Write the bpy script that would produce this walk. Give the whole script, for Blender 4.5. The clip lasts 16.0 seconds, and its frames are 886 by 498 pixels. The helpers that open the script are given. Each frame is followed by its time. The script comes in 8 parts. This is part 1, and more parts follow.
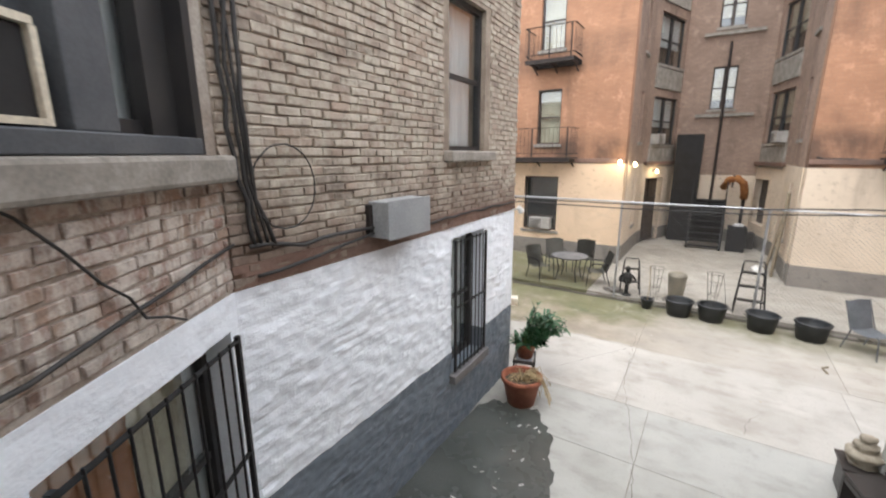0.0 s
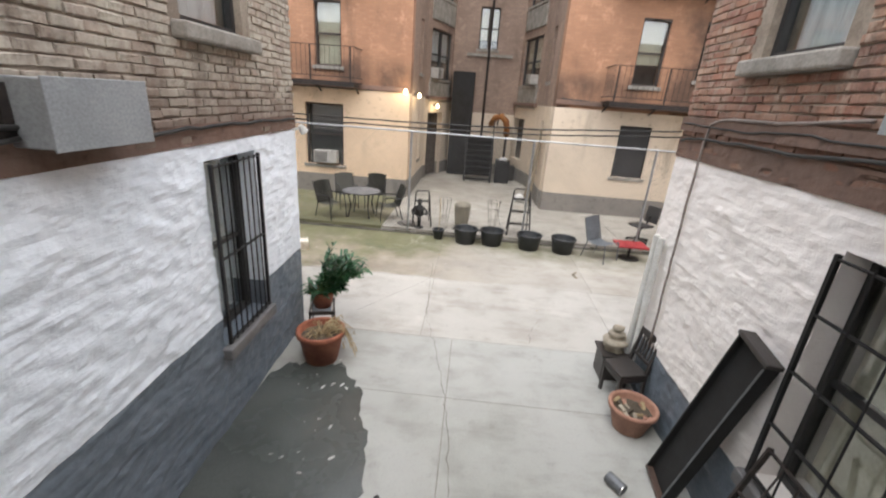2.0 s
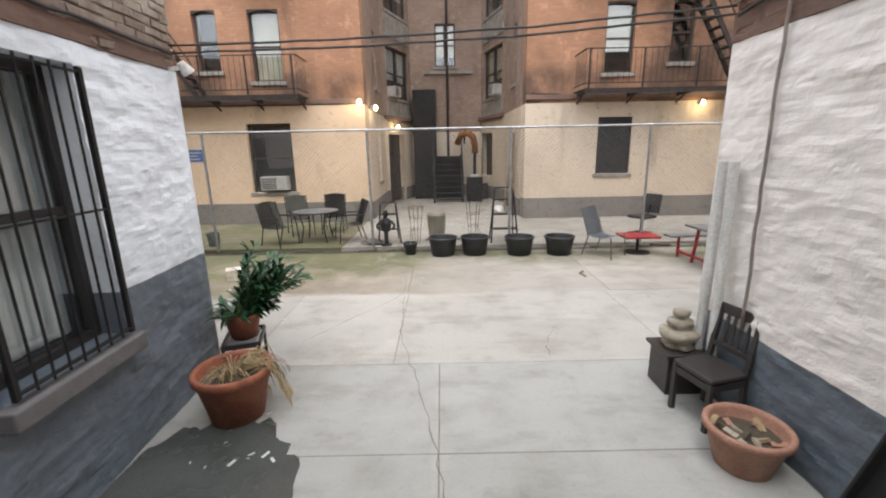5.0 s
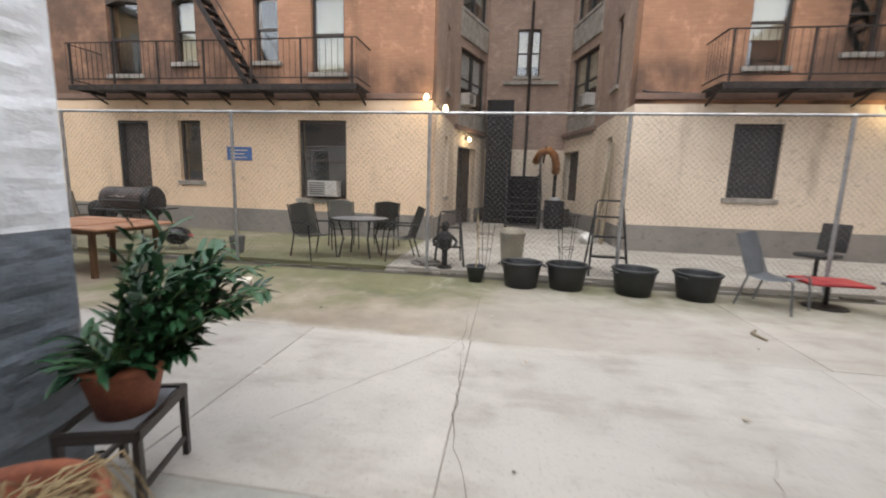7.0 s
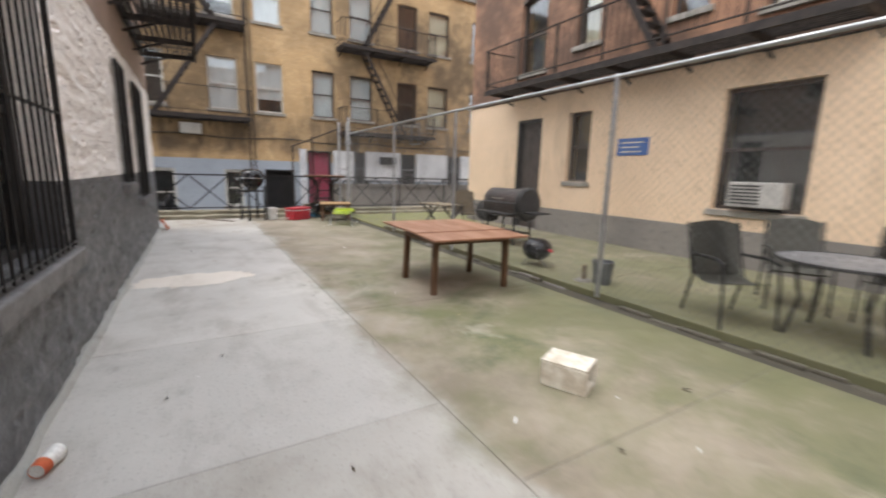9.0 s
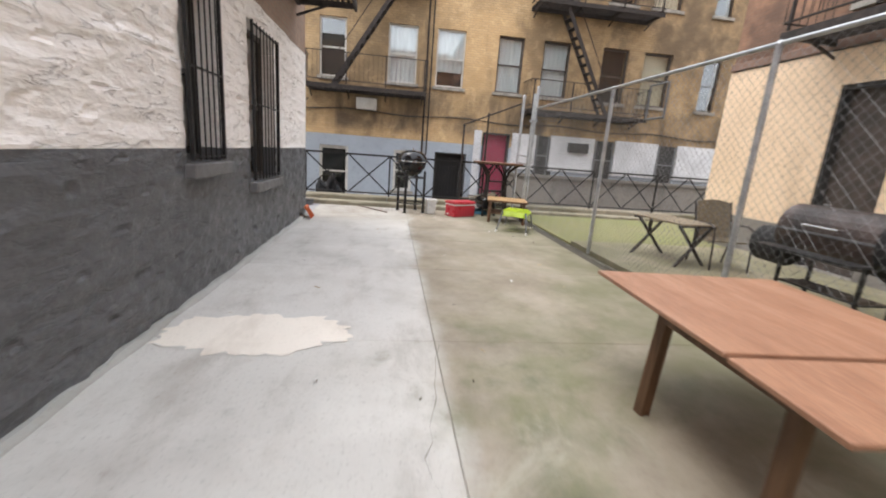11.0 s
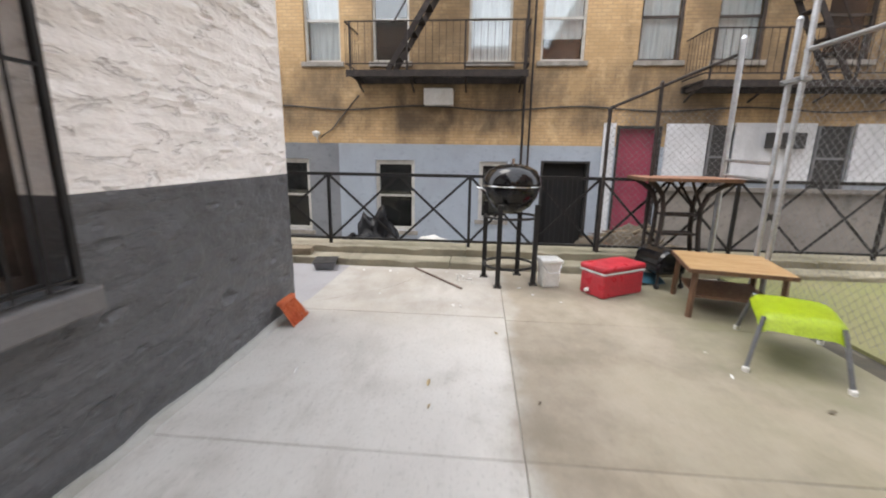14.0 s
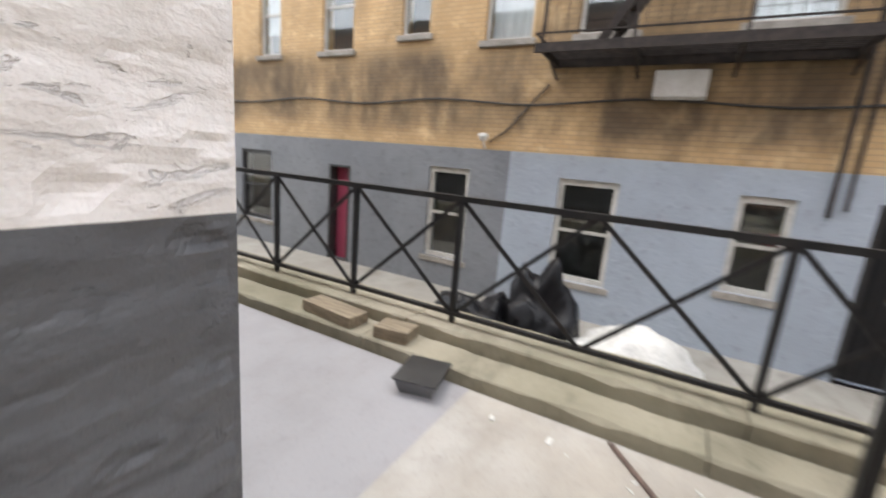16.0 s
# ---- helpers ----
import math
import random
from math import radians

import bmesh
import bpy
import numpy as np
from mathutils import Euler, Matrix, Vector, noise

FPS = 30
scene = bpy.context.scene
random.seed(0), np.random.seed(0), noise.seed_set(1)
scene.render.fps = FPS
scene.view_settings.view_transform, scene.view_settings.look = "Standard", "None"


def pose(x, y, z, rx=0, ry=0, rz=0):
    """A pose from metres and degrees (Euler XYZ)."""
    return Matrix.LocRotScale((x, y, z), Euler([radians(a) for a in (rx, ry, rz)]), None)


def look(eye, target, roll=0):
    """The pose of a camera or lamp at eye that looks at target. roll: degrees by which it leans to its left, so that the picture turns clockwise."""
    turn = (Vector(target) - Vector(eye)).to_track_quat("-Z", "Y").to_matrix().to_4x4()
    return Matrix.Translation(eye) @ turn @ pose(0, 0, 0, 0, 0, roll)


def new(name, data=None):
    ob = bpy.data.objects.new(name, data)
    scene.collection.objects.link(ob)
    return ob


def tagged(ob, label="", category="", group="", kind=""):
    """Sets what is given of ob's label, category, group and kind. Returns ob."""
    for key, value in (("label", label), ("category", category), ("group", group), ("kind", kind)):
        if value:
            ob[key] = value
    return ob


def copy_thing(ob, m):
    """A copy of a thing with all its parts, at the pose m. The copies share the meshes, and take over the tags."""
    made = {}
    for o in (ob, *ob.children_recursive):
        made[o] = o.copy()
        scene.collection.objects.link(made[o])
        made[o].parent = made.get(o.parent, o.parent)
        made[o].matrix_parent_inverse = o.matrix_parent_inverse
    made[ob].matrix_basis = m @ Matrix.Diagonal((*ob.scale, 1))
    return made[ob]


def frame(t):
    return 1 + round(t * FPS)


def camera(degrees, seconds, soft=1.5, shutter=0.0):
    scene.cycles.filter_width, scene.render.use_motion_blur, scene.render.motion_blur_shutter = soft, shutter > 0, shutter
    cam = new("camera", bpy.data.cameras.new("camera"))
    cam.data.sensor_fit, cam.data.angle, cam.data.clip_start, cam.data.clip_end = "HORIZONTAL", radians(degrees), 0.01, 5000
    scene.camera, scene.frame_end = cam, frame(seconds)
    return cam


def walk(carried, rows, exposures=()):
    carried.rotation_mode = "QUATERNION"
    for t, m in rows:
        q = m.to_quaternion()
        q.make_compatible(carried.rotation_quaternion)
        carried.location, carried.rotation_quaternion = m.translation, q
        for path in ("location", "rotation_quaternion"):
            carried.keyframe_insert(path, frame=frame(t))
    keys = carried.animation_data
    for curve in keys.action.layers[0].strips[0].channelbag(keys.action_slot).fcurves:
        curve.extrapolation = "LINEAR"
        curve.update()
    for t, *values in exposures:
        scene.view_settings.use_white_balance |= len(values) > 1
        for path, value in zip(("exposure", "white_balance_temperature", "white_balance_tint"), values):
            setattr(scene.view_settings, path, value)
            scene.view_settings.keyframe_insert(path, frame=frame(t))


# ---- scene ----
cam = camera(93.5, 16.0, 2.0, 0.4)
METRES, EYE, TILT, LEAN, TURN = 20.0, 3.74, 0.0, 0.0, 32.8
ROWS = [
    (0.0, 0.0, 0.0, 0.0, -0.04, -12.84, 0.15),
    (0.5, 0.0003, 0.013, -0.0032, -6.14, -16.75, 2.43),
    (1.0, 0.0026, 0.028, -0.0064, -19.86, -19.35, 1.31),
    (1.5, 0.0007, 0.0399, -0.0107, -28.59, -23.24, -2.0),
    (2.0, 0.0084, 0.0469, -0.0184, -28.33, -19.94, -4.0),
    (2.5, 0.0149, 0.0553, -0.024, -37.32, -14.97, -1.07),
    (3.0, 0.0193, 0.0669, -0.0335, -28.43, -14.94, -1.68),
    (3.5, 0.0282, 0.0757, -0.0415, -35.85, -15.1, -1.78),
    (4.0, 0.0349, 0.0865, -0.0515, -34.55, -15.84, -0.24),
    (6.5, 0.0853, 0.1739, -0.1108, -28.63, -8.92, -0.47),
    (7.0, 0.0991, 0.2117, -0.1128, -24.04, -8.94, -1.74),
    (7.5, 0.1152, 0.2471, -0.1133, -20.67, -9.48, -1.29),
    (8.0, 0.1219, 0.2839, -0.1133, -9.39, -8.68, -1.53),
    (8.5, 0.1215, 0.3213, -0.1134, 3.5, -9.46, -1.05),
    (9.0, 0.1081, 0.3578, -0.1135, 26.93, -10.32, -1.54),
    (9.5, 0.0863, 0.3915, -0.1124, 34.45, -11.69, -0.8),
    (10.0, 0.0609, 0.4227, -0.1132, 41.74, -12.69, -2.18),
    (12.5, -0.0976, 0.5542, -0.1132, 54.14, -13.83, -3.1),
    (13.0, -0.1309, 0.579, -0.1138, 55.7, -14.9, -0.64),
    (13.5, -0.1667, 0.6009, -0.1124, 61.71, -15.66, -1.34),
    (14.0, -0.2036, 0.6179, -0.1101, 62.36, -12.76, -0.84),
    (14.5, -0.241, 0.6387, -0.1102, 63.95, -13.88, -1.2),
    (15.0, -0.2806, 0.6516, -0.1092, 69.48, -11.24, -2.58),
    (15.5, -0.3185, 0.6673, -0.1121, 73.44, -13.5, -5.2),
    (16.0, -0.3551, 0.6706, -0.1104, 87.1, -12.12, -4.72),
]
walk(cam, [(t, pose(0, 0, EYE, TILT, LEAN, TURN) @ pose(METRES * x, METRES * y, METRES * z, 90 + pitch, roll, yaw)) for t, x, y, z, yaw, pitch, roll in ROWS],
     [(0.0, 1.33), (1.0, 1.21), (3.0, 1.2), (5.0, 1.08), (7.0, 0.96), (9.0, 1.17), (10.0, 1.35), (13.0, 1.4), (15.0, 1.32), (16.0, 1.4)])

# ---- world, sun, exposure ----
scene.view_settings.exposure = 1.1
world = bpy.data.worlds.new("overcast_sky")
scene.world = world
world.use_nodes = True
wn, wl = world.node_tree.nodes, world.node_tree.links
sky = wn.new("ShaderNodeTexSky")
sky.sky_type, sky.sun_disc = "NISHITA", False
sky.sun_elevation, sky.sun_rotation = radians(55), radians(150)
sky.air_density, sky.dust_density, sky.ozone_density = 1.0, 4.0, 1.0
sky_tone = wn.new("ShaderNodeMixRGB")
sky_tone.blend_type = "MIX"
sky_tone.inputs[0].default_value = 0.75
sky_tone.inputs[2].default_value = (9.2, 9.5, 10.1, 1)
wl.new(sky.outputs[0], sky_tone.inputs[1])
wl.new(sky_tone.outputs[0], wn["Background"].inputs[0])
wn["Background"].inputs[1].default_value = 0.15
sun = new("sun", bpy.data.lights.new("sun", "SUN"))
sun.data.energy, sun.data.angle, sun.data.color = 0.6, radians(25), (1.0, 0.96, 0.9)
sun.matrix_world = look((0, 0, 30), (4, 10, 0))


# ---- materials ----
def material(name):
    m = bpy.data.materials.new(name)
    m.use_nodes = True
    return m, m.node_tree.nodes, m.node_tree.links, m.node_tree.nodes["Principled BSDF"]


def rgba(c):
    return (*c, 1.0)


def mix(nd, ln, fac, a, b, mode="MIX"):
    n = nd.new("ShaderNodeMixRGB")
    n.blend_type = mode
    for i, v in ((0, fac), (1, a), (2, b)):
        if isinstance(v, (int, float)):
            n.inputs[i].default_value = v
        elif isinstance(v, tuple):
            n.inputs[i].default_value = rgba(v)
        else:
            ln.new(v, n.inputs[i])
    return n.outputs[0]


def calc(nd, ln, op, a, b=0.0, c=0.0):
    n = nd.new("ShaderNodeMath")
    n.operation = op
    for i, v in enumerate((a, b, c)):
        if isinstance(v, (int, float)):
            n.inputs[i].default_value = v
        else:
            ln.new(v, n.inputs[i])
    return n.outputs[0]


def ramp(nd, ln, v, lo, hi, out_lo=0.0, out_hi=1.0):
    n = nd.new("ShaderNodeMapRange")
    n.interpolation_type = "SMOOTHSTEP"
    ln.new(v, n.inputs[0])
    for i, k in enumerate((lo, hi, out_lo, out_hi)):
        n.inputs[i + 1].default_value = k
    return n.outputs[0]


def coords(nd, ln, world_space=True, scale=(1, 1, 1)):
    src = nd.new("ShaderNodeNewGeometry").outputs["Position"] if world_space else nd.new("ShaderNodeTexCoord").outputs["Object"]
    n = nd.new("ShaderNodeMapping")
    ln.new(src, n.inputs[0])
    n.inputs["Scale"].default_value = scale
    return n.outputs[0]


def fuzz(nd, ln, vec, scale, detail=4.0, rough=0.6, warp=0.0):
    n = nd.new("ShaderNodeTexNoise")
    ln.new(vec, n.inputs["Vector"])
    n.inputs["Scale"].default_value, n.inputs["Detail"].default_value = scale, detail
    n.inputs["Roughness"].default_value, n.inputs["Distortion"].default_value = rough, warp
    return n.outputs[0]


def bump(nd, ln, bsdf, height, strength, distance=0.01):
    n = nd.new("ShaderNodeBump")
    n.inputs["Strength"].default_value, n.inputs["Distance"].default_value = strength, distance
    ln.new(height, n.inputs["Height"])
    ln.new(n.outputs[0], bsdf.inputs["Normal"])


def low_stain(nd, ln, tone, stain):
    """A ragged tarry stain; stain: (low, high, amount, colour)."""
    z0, z1, amount, c = stain
    sep = nd.new("ShaderNodeSeparateXYZ")
    ln.new(nd.new("ShaderNodeNewGeometry").outputs["Position"], sep.inputs[0])
    rag = calc(nd, ln, "MULTIPLY", calc(nd, ln, "SUBTRACT", fuzz(nd, ln, coords(nd, ln), 1.3, 7, 0.66, 0.3), 0.5), 2.0)
    return mix(nd, ln, ramp(nd, ln, calc(nd, ln, "ADD", sep.outputs[2], rag), z0, z1, amount, 0.0), tone, c)


def plain(name, c1, c2, rough=0.6, metal=0.0, scale=6.0, grain=60.0, relief=0.15, world_space=False, stretch=(1, 1, 1), coat=0.0, vary=0.0, stain=None):
    """A surface of two mingled tones with fine grain and slight relief."""
    m, nd, ln, b = material(name)
    v = coords(nd, ln, world_space, stretch)
    big, fine = fuzz(nd, ln, v, scale), fuzz(nd, ln, v, grain, 3)
    tone = mix(nd, ln, ramp(nd, ln, big, 0.35, 0.65), c1, c2)
    tone = mix(nd, ln, calc(nd, ln, "MULTIPLY", ramp(nd, ln, fine, 0.3, 0.7), 0.25), tone, (0.02, 0.02, 0.02), "MIX") if relief > 0 else tone
    if vary:
        info = nd.new("ShaderNodeObjectInfo")
        hsv = nd.new("ShaderNodeHueSaturation")
        ln.new(tone, hsv.inputs["Color"])
        ln.new(ramp(nd, ln, info.outputs["Random"], 0, 1, 1 - vary, 1 + vary), hsv.inputs["Value"])
        tone = hsv.outputs[0]
    if stain:
        tone = low_stain(nd, ln, tone, stain)
    ln.new(tone, b.inputs["Base Color"])
    ln.new(ramp(nd, ln, big, 0.3, 0.7, max(rough - 0.1, 0.03), min(rough + 0.1, 1)), b.inputs["Roughness"])
    b.inputs["Metallic"].default_value = metal
    b.inputs["Coat Weight"].default_value = coat
    if relief > 0:
        bump(nd, ln, b, fine, relief, 0.004)
    return m


def brickwork(name, c1, c2, mortar, soot=0.35, course=0.075, length=0.215, soot_bands=(), soot_columns=(), axis=1):
    """Brick facade with sooty streaks; soot_bands: (low, high, amount) heights of weathered strips under ledges; soot_columns: (low, high, z0, z1, amount) along that axis, stains round iron balconies."""
    m, nd, ln, b = material(name)
    pos = nd.new("ShaderNodeNewGeometry").outputs["Position"]
    sep = nd.new("ShaderNodeSeparateXYZ")
    ln.new(pos, sep.inputs[0])
    com = nd.new("ShaderNodeCombineXYZ")
    ln.new(calc(nd, ln, "ADD", sep.outputs[0], sep.outputs[1]), com.inputs[0])
    ln.new(sep.outputs[2], com.inputs[1])
    bt = nd.new("ShaderNodeTexBrick")
    ln.new(com.outputs[0], bt.inputs["Vector"])
    bt.inputs["Color1"].default_value, bt.inputs["Color2"].default_value, bt.inputs["Mortar"].default_value = rgba(c1), rgba(c2), rgba(mortar)
    bt.inputs["Scale"].default_value = 1.0
    bt.inputs["Mortar Size"].default_value = 0.009
    bt.inputs["Mortar Smooth"].default_value = 0.3
    bt.inputs["Brick Width"].default_value, bt.inputs["Row Height"].default_value = length, course
    v = coords(nd, ln)
    patch = fuzz(nd, ln, v, 0.9, 5, 0.65)
    streak = fuzz(nd, ln, coords(nd, ln, True, (0.75, 0.75, 0.3)), 1.0, 6, 0.62, 0.3)
    col = mix(nd, ln, ramp(nd, ln, patch, 0.3, 0.75, 0, 0.55), bt.outputs["Color"], tuple(k * 0.62 for k in c2))
    col = mix(nd, ln, ramp(nd, ln, fuzz(nd, ln, v, 2.6, 6, 0.65), 0.54, 0.72, 0, 0.5), col, tuple(min(k * 1.3 + 0.04, 0.8) for k in c1))
    dark = calc(nd, ln, "MULTIPLY", ramp(nd, ln, streak, 0.5, 0.8), soot)
    for low, high, amount in soot_bands:
        edge = ramp(nd, ln, calc(nd, ln, "ADD", sep.outputs[2], calc(nd, ln, "MULTIPLY", streak, 0.9)), low + 0.2, low + 0.7)
        top = ramp(nd, ln, sep.outputs[2], high - 0.1, high + 0.5, 1, 0)
        dark = calc(nd, ln, "MAXIMUM", dark, calc(nd, ln, "MULTIPLY", calc(nd, ln, "MULTIPLY", edge, top), calc(nd, ln, "MULTIPLY", ramp(nd, ln, streak, 0.3, 0.65), amount)))
    ragged = calc(nd, ln, "MULTIPLY", calc(nd, ln, "SUBTRACT", fuzz(nd, ln, v, 0.8, 7, 0.66), 0.5), 2.2)
    for y0, y1, z0, z1, amount in soot_columns:
        yy, zz = calc(nd, ln, "ADD", sep.outputs[axis], ragged), calc(nd, ln, "ADD", sep.outputs[2], ragged)
        inside = calc(nd, ln, "MULTIPLY", ramp(nd, ln, yy, y0 - 0.3, y0 + 0.4), ramp(nd, ln, yy, y1 - 0.4, y1 + 0.3, 1, 0))
        inside = calc(nd, ln, "MULTIPLY", inside, calc(nd, ln, "MULTIPLY", ramp(nd, ln, zz, z0 - 0.3, z0 + 0.5), ramp(nd, ln, zz, z1 - 1.0, z1 + 0.6, 1, 0)))
        dark = calc(nd, ln, "MAXIMUM", dark, calc(nd, ln, "MULTIPLY", inside, ramp(nd, ln, patch, 0.3, 0.62, amount * 0.45, amount)))
    col = mix(nd, ln, dark, col, (0.035, 0.03, 0.027))
    ln.new(col, b.inputs["Base Color"])
    b.inputs["Roughness"].default_value = 0.9
    rel = calc(nd, ln, "ADD", calc(nd, ln, "MULTIPLY", bt.outputs["Fac"], -1.0), calc(nd, ln, "MULTIPLY", fuzz(nd, ln, v, 30, 3), 0.6))
    bump(nd, ln, b, rel, 0.5, 0.008)
    return m


def painted(name, c1, c2, dirt, rough=0.55, dirt_amount=0.35, mark=26.0, relief=0.5, gouges=0.0):
    """Thick paint over rough old masonry."""
    m, nd, ln, b = material(name)
    v = coords(nd, ln)
    flat = coords(nd, ln, True, (1.0, 1.0, 1.5))
    big, mid, fine = fuzz(nd, ln, v, 0.7, 5), fuzz(nd, ln, flat, 7.0, 4, 0.55, 0.3), fuzz(nd, ln, flat, mark, 3)
    tone = mix(nd, ln, ramp(nd, ln, big, 0.35, 0.7), c1, c2)
    tone = mix(nd, ln, calc(nd, ln, "MULTIPLY", ramp(nd, ln, mid, 0.56, 0.8), dirt_amount), tone, dirt)
    tone = mix(nd, ln, calc(nd, ln, "MULTIPLY", ramp(nd, ln, fuzz(nd, ln, coords(nd, ln, True, (1.2, 1.2, 0.35)), 1.1, 6), 0.55, 0.8), dirt_amount), tone, dirt)
    ln.new(tone, b.inputs["Base Color"])
    ln.new(ramp(nd, ln, mid, 0.3, 0.7, rough - 0.12, rough + 0.15), b.inputs["Roughness"])
    high = calc(nd, ln, "ADD", mid, calc(nd, ln, "MULTIPLY", fine, 0.45))
    if gouges:
        # chipped arrises and trowel drags, longer than tall
        cut = ramp(nd, ln, fuzz(nd, ln, coords(nd, ln, True, (1.0, 1.0, 3.4)), 3.2, 6, 0.62, 0.8), 0.57, 0.63)
        drag = fuzz(nd, ln, coords(nd, ln, True, (0.3, 0.3, 2.4)), 2.6, 3, 0.5)
        high = calc(nd, ln, "SUBTRACT", high, calc(nd, ln, "MULTIPLY", calc(nd, ln, "ADD", cut, calc(nd, ln, "MULTIPLY", drag, 1.6)), gouges))
    bump(nd, ln, b, high, relief, 0.02)
    return m


def concrete(name, c1, c2, algae=0.0, dirt=(0.16, 0.14, 0.11), wet=False):
    m, nd, ln, b = material(name)
    v = coords(nd, ln)
    pos = nd.new("ShaderNodeSeparateXYZ")
    ln.new(nd.new("ShaderNodeNewGeometry").outputs["Position"], pos.inputs[0])
    big, mid, fine = fuzz(nd, ln, v, 0.4, 4, 0.5, 0.2), fuzz(nd, ln, v, 1.7, 5, 0.55, 0.15), fuzz(nd, ln, v, 38, 4)
    tone = mix(nd, ln, ramp(nd, ln, big, 0.3, 0.7), c1, c2)
    tone = mix(nd, ln, ramp(nd, ln, mid, 0.45, 0.85, 0, 0.45), tone, dirt)
    tone = mix(nd, ln, ramp(nd, ln, fuzz(nd, ln, v, 7.0, 4, 0.6), 0.58, 0.78, 0, 0.22), tone, dirt)
    tone = mix(nd, ln, ramp(nd, ln, fine, 0.5, 0.8, 0, 0.25), tone, tuple(k * 0.5 for k in c2))
    tone = mix(nd, ln, ramp(nd, ln, fuzz(nd, ln, v, 160, 2), 0.7, 0.76, 0, 0.5), tone, (0.07, 0.06, 0.05))
    tone = mix(nd, ln, ramp(nd, ln, fuzz(nd, ln, v, 0.75, 7, 0.66, 0.1), 0.52, 0.72, 0, 0.4), tone, tuple(min(k * 1.25, 0.75) for k in c1))
    # trodden dirt: ragged blotches, dark pits and scuffs
    tone = mix(nd, ln, ramp(nd, ln, fuzz(nd, ln, coords(nd, ln, True, (0.6, 1.5, 1)), 1.4, 8, 0.68, 0.0), 0.48, 0.7, 0, 0.42), tone, dirt)
    tone = mix(nd, ln, ramp(nd, ln, fuzz(nd, ln, v, 3.4, 8, 0.72, 0.0), 0.57, 0.74, 0, 0.35), tone, tuple(k * 0.75 for k in dirt))
    tone = mix(nd, ln, ramp(nd, ln, fuzz(nd, ln, v, 22, 3, 0.5), 0.74, 0.8, 0, 0.6), tone, (0.08, 0.07, 0.055))
    if algae:
        # trodden brown earth over the fence side and dust at the west end, running across the joints
        edge = calc(nd, ln, "ADD", pos.outputs[1], calc(nd, ln, "MULTIPLY", calc(nd, ln, "SUBTRACT", fuzz(nd, ln, v, 1.1, 6, 0.65), 0.5), 0.55))
        earth = calc(nd, ln, "MULTIPLY", ramp(nd, ln, edge, 8.34, 8.58), ramp(nd, ln, calc(nd, ln, "ADD", pos.outputs[0], calc(nd, ln, "MULTIPLY", mid, 3.0)), -1.5, 2.5, 0.9, 0.25))
        dust = calc(nd, ln, "MULTIPLY", ramp(nd, ln, calc(nd, ln, "ADD", pos.outputs[0], calc(nd, ln, "MULTIPLY", mid, 1.6)), -13.6, -11.8, 0.62, 0.0), ramp(nd, ln, fuzz(nd, ln, v, 0.8, 7, 0.66), 0.3, 0.6, 0.45, 1.0))
        brown = mix(nd, ln, ramp(nd, ln, fuzz(nd, ln, v, 1.0, 8, 0.7), 0.35, 0.65), (0.3, 0.252, 0.19), (0.185, 0.15, 0.108))
        tone = mix(nd, ln, calc(nd, ln, "MAXIMUM", earth, dust), tone, brown)
        tone = mix(nd, ln, ramp(nd, ln, fine, 0.55, 0.8, 0, 0.3), tone, (0.15, 0.13, 0.1))
    info = nd.new("ShaderNodeObjectInfo")
    hsv = nd.new("ShaderNodeHueSaturation")
    ln.new(tone, hsv.inputs["Color"])
    ln.new(ramp(nd, ln, info.outputs["Random"], 0, 1, 0.96, 1.06), hsv.inputs["Value"])
    tone = hsv.outputs[0]
    if algae:
        # algae grows on the damp side, along the fence
        side = calc(nd, ln, "ADD", pos.outputs[1], calc(nd, ln, "MULTIPLY", calc(nd, ln, "MAXIMUM", calc(nd, ln, "ADD", pos.outputs[0], 3.6), 0.0), -0.42))
        side = calc(nd, ln, "ADD", side, calc(nd, ln, "MULTIPLY", calc(nd, ln, "SUBTRACT", mid, 0.5), 2.4))
        west = ramp(nd, ln, calc(nd, ln, "ADD", pos.outputs[0], calc(nd, ln, "MULTIPLY", mid, 3.0)), -9.5, -4.5, 0.12, 1.0)
        film = fuzz(nd, ln, v, 0.55, 7, 0.66, 0.5)
        damp = calc(nd, ln, "MULTIPLY", calc(nd, ln, "MULTIPLY", ramp(nd, ln, side, 8.2, 9.5), ramp(nd, ln, film, 0.34, 0.6)), west)
        tone = mix(nd, ln, calc(nd, ln, "MULTIPLY", damp, algae), tone, (0.135, 0.145, 0.062))
        blotch = calc(nd, ln, "MULTIPLY", damp, ramp(nd, ln, fuzz(nd, ln, v, 1.15, 8, 0.7, 0.5), 0.5, 0.64, 0, 0.7))
        tone = mix(nd, ln, blotch, tone, (0.06, 0.078, 0.042))
        # thicker grime along the fence line
        film2 = calc(nd, ln, "MULTIPLY", ramp(nd, ln, calc(nd, ln, "ADD", pos.outputs[1], calc(nd, ln, "MULTIPLY", film, 2.6)), 10.6, 12.2), ramp(nd, ln, mid, 0.25, 0.6, 0.35, 0.75))
        tone = mix(nd, ln, film2, tone, (0.14, 0.135, 0.075))
        # dried white scum where puddles stood
        scum = calc(nd, ln, "MULTIPLY", ramp(nd, ln, fuzz(nd, ln, v, 0.9, 9, 0.7, 0.9), 0.56, 0.76, 0, 0.6), ramp(nd, ln, side, 7.6, 8.6))
        tone = mix(nd, ln, calc(nd, ln, "MULTIPLY", scum, west), tone, (0.45, 0.43, 0.35))
    ln.new(tone, b.inputs["Base Color"])
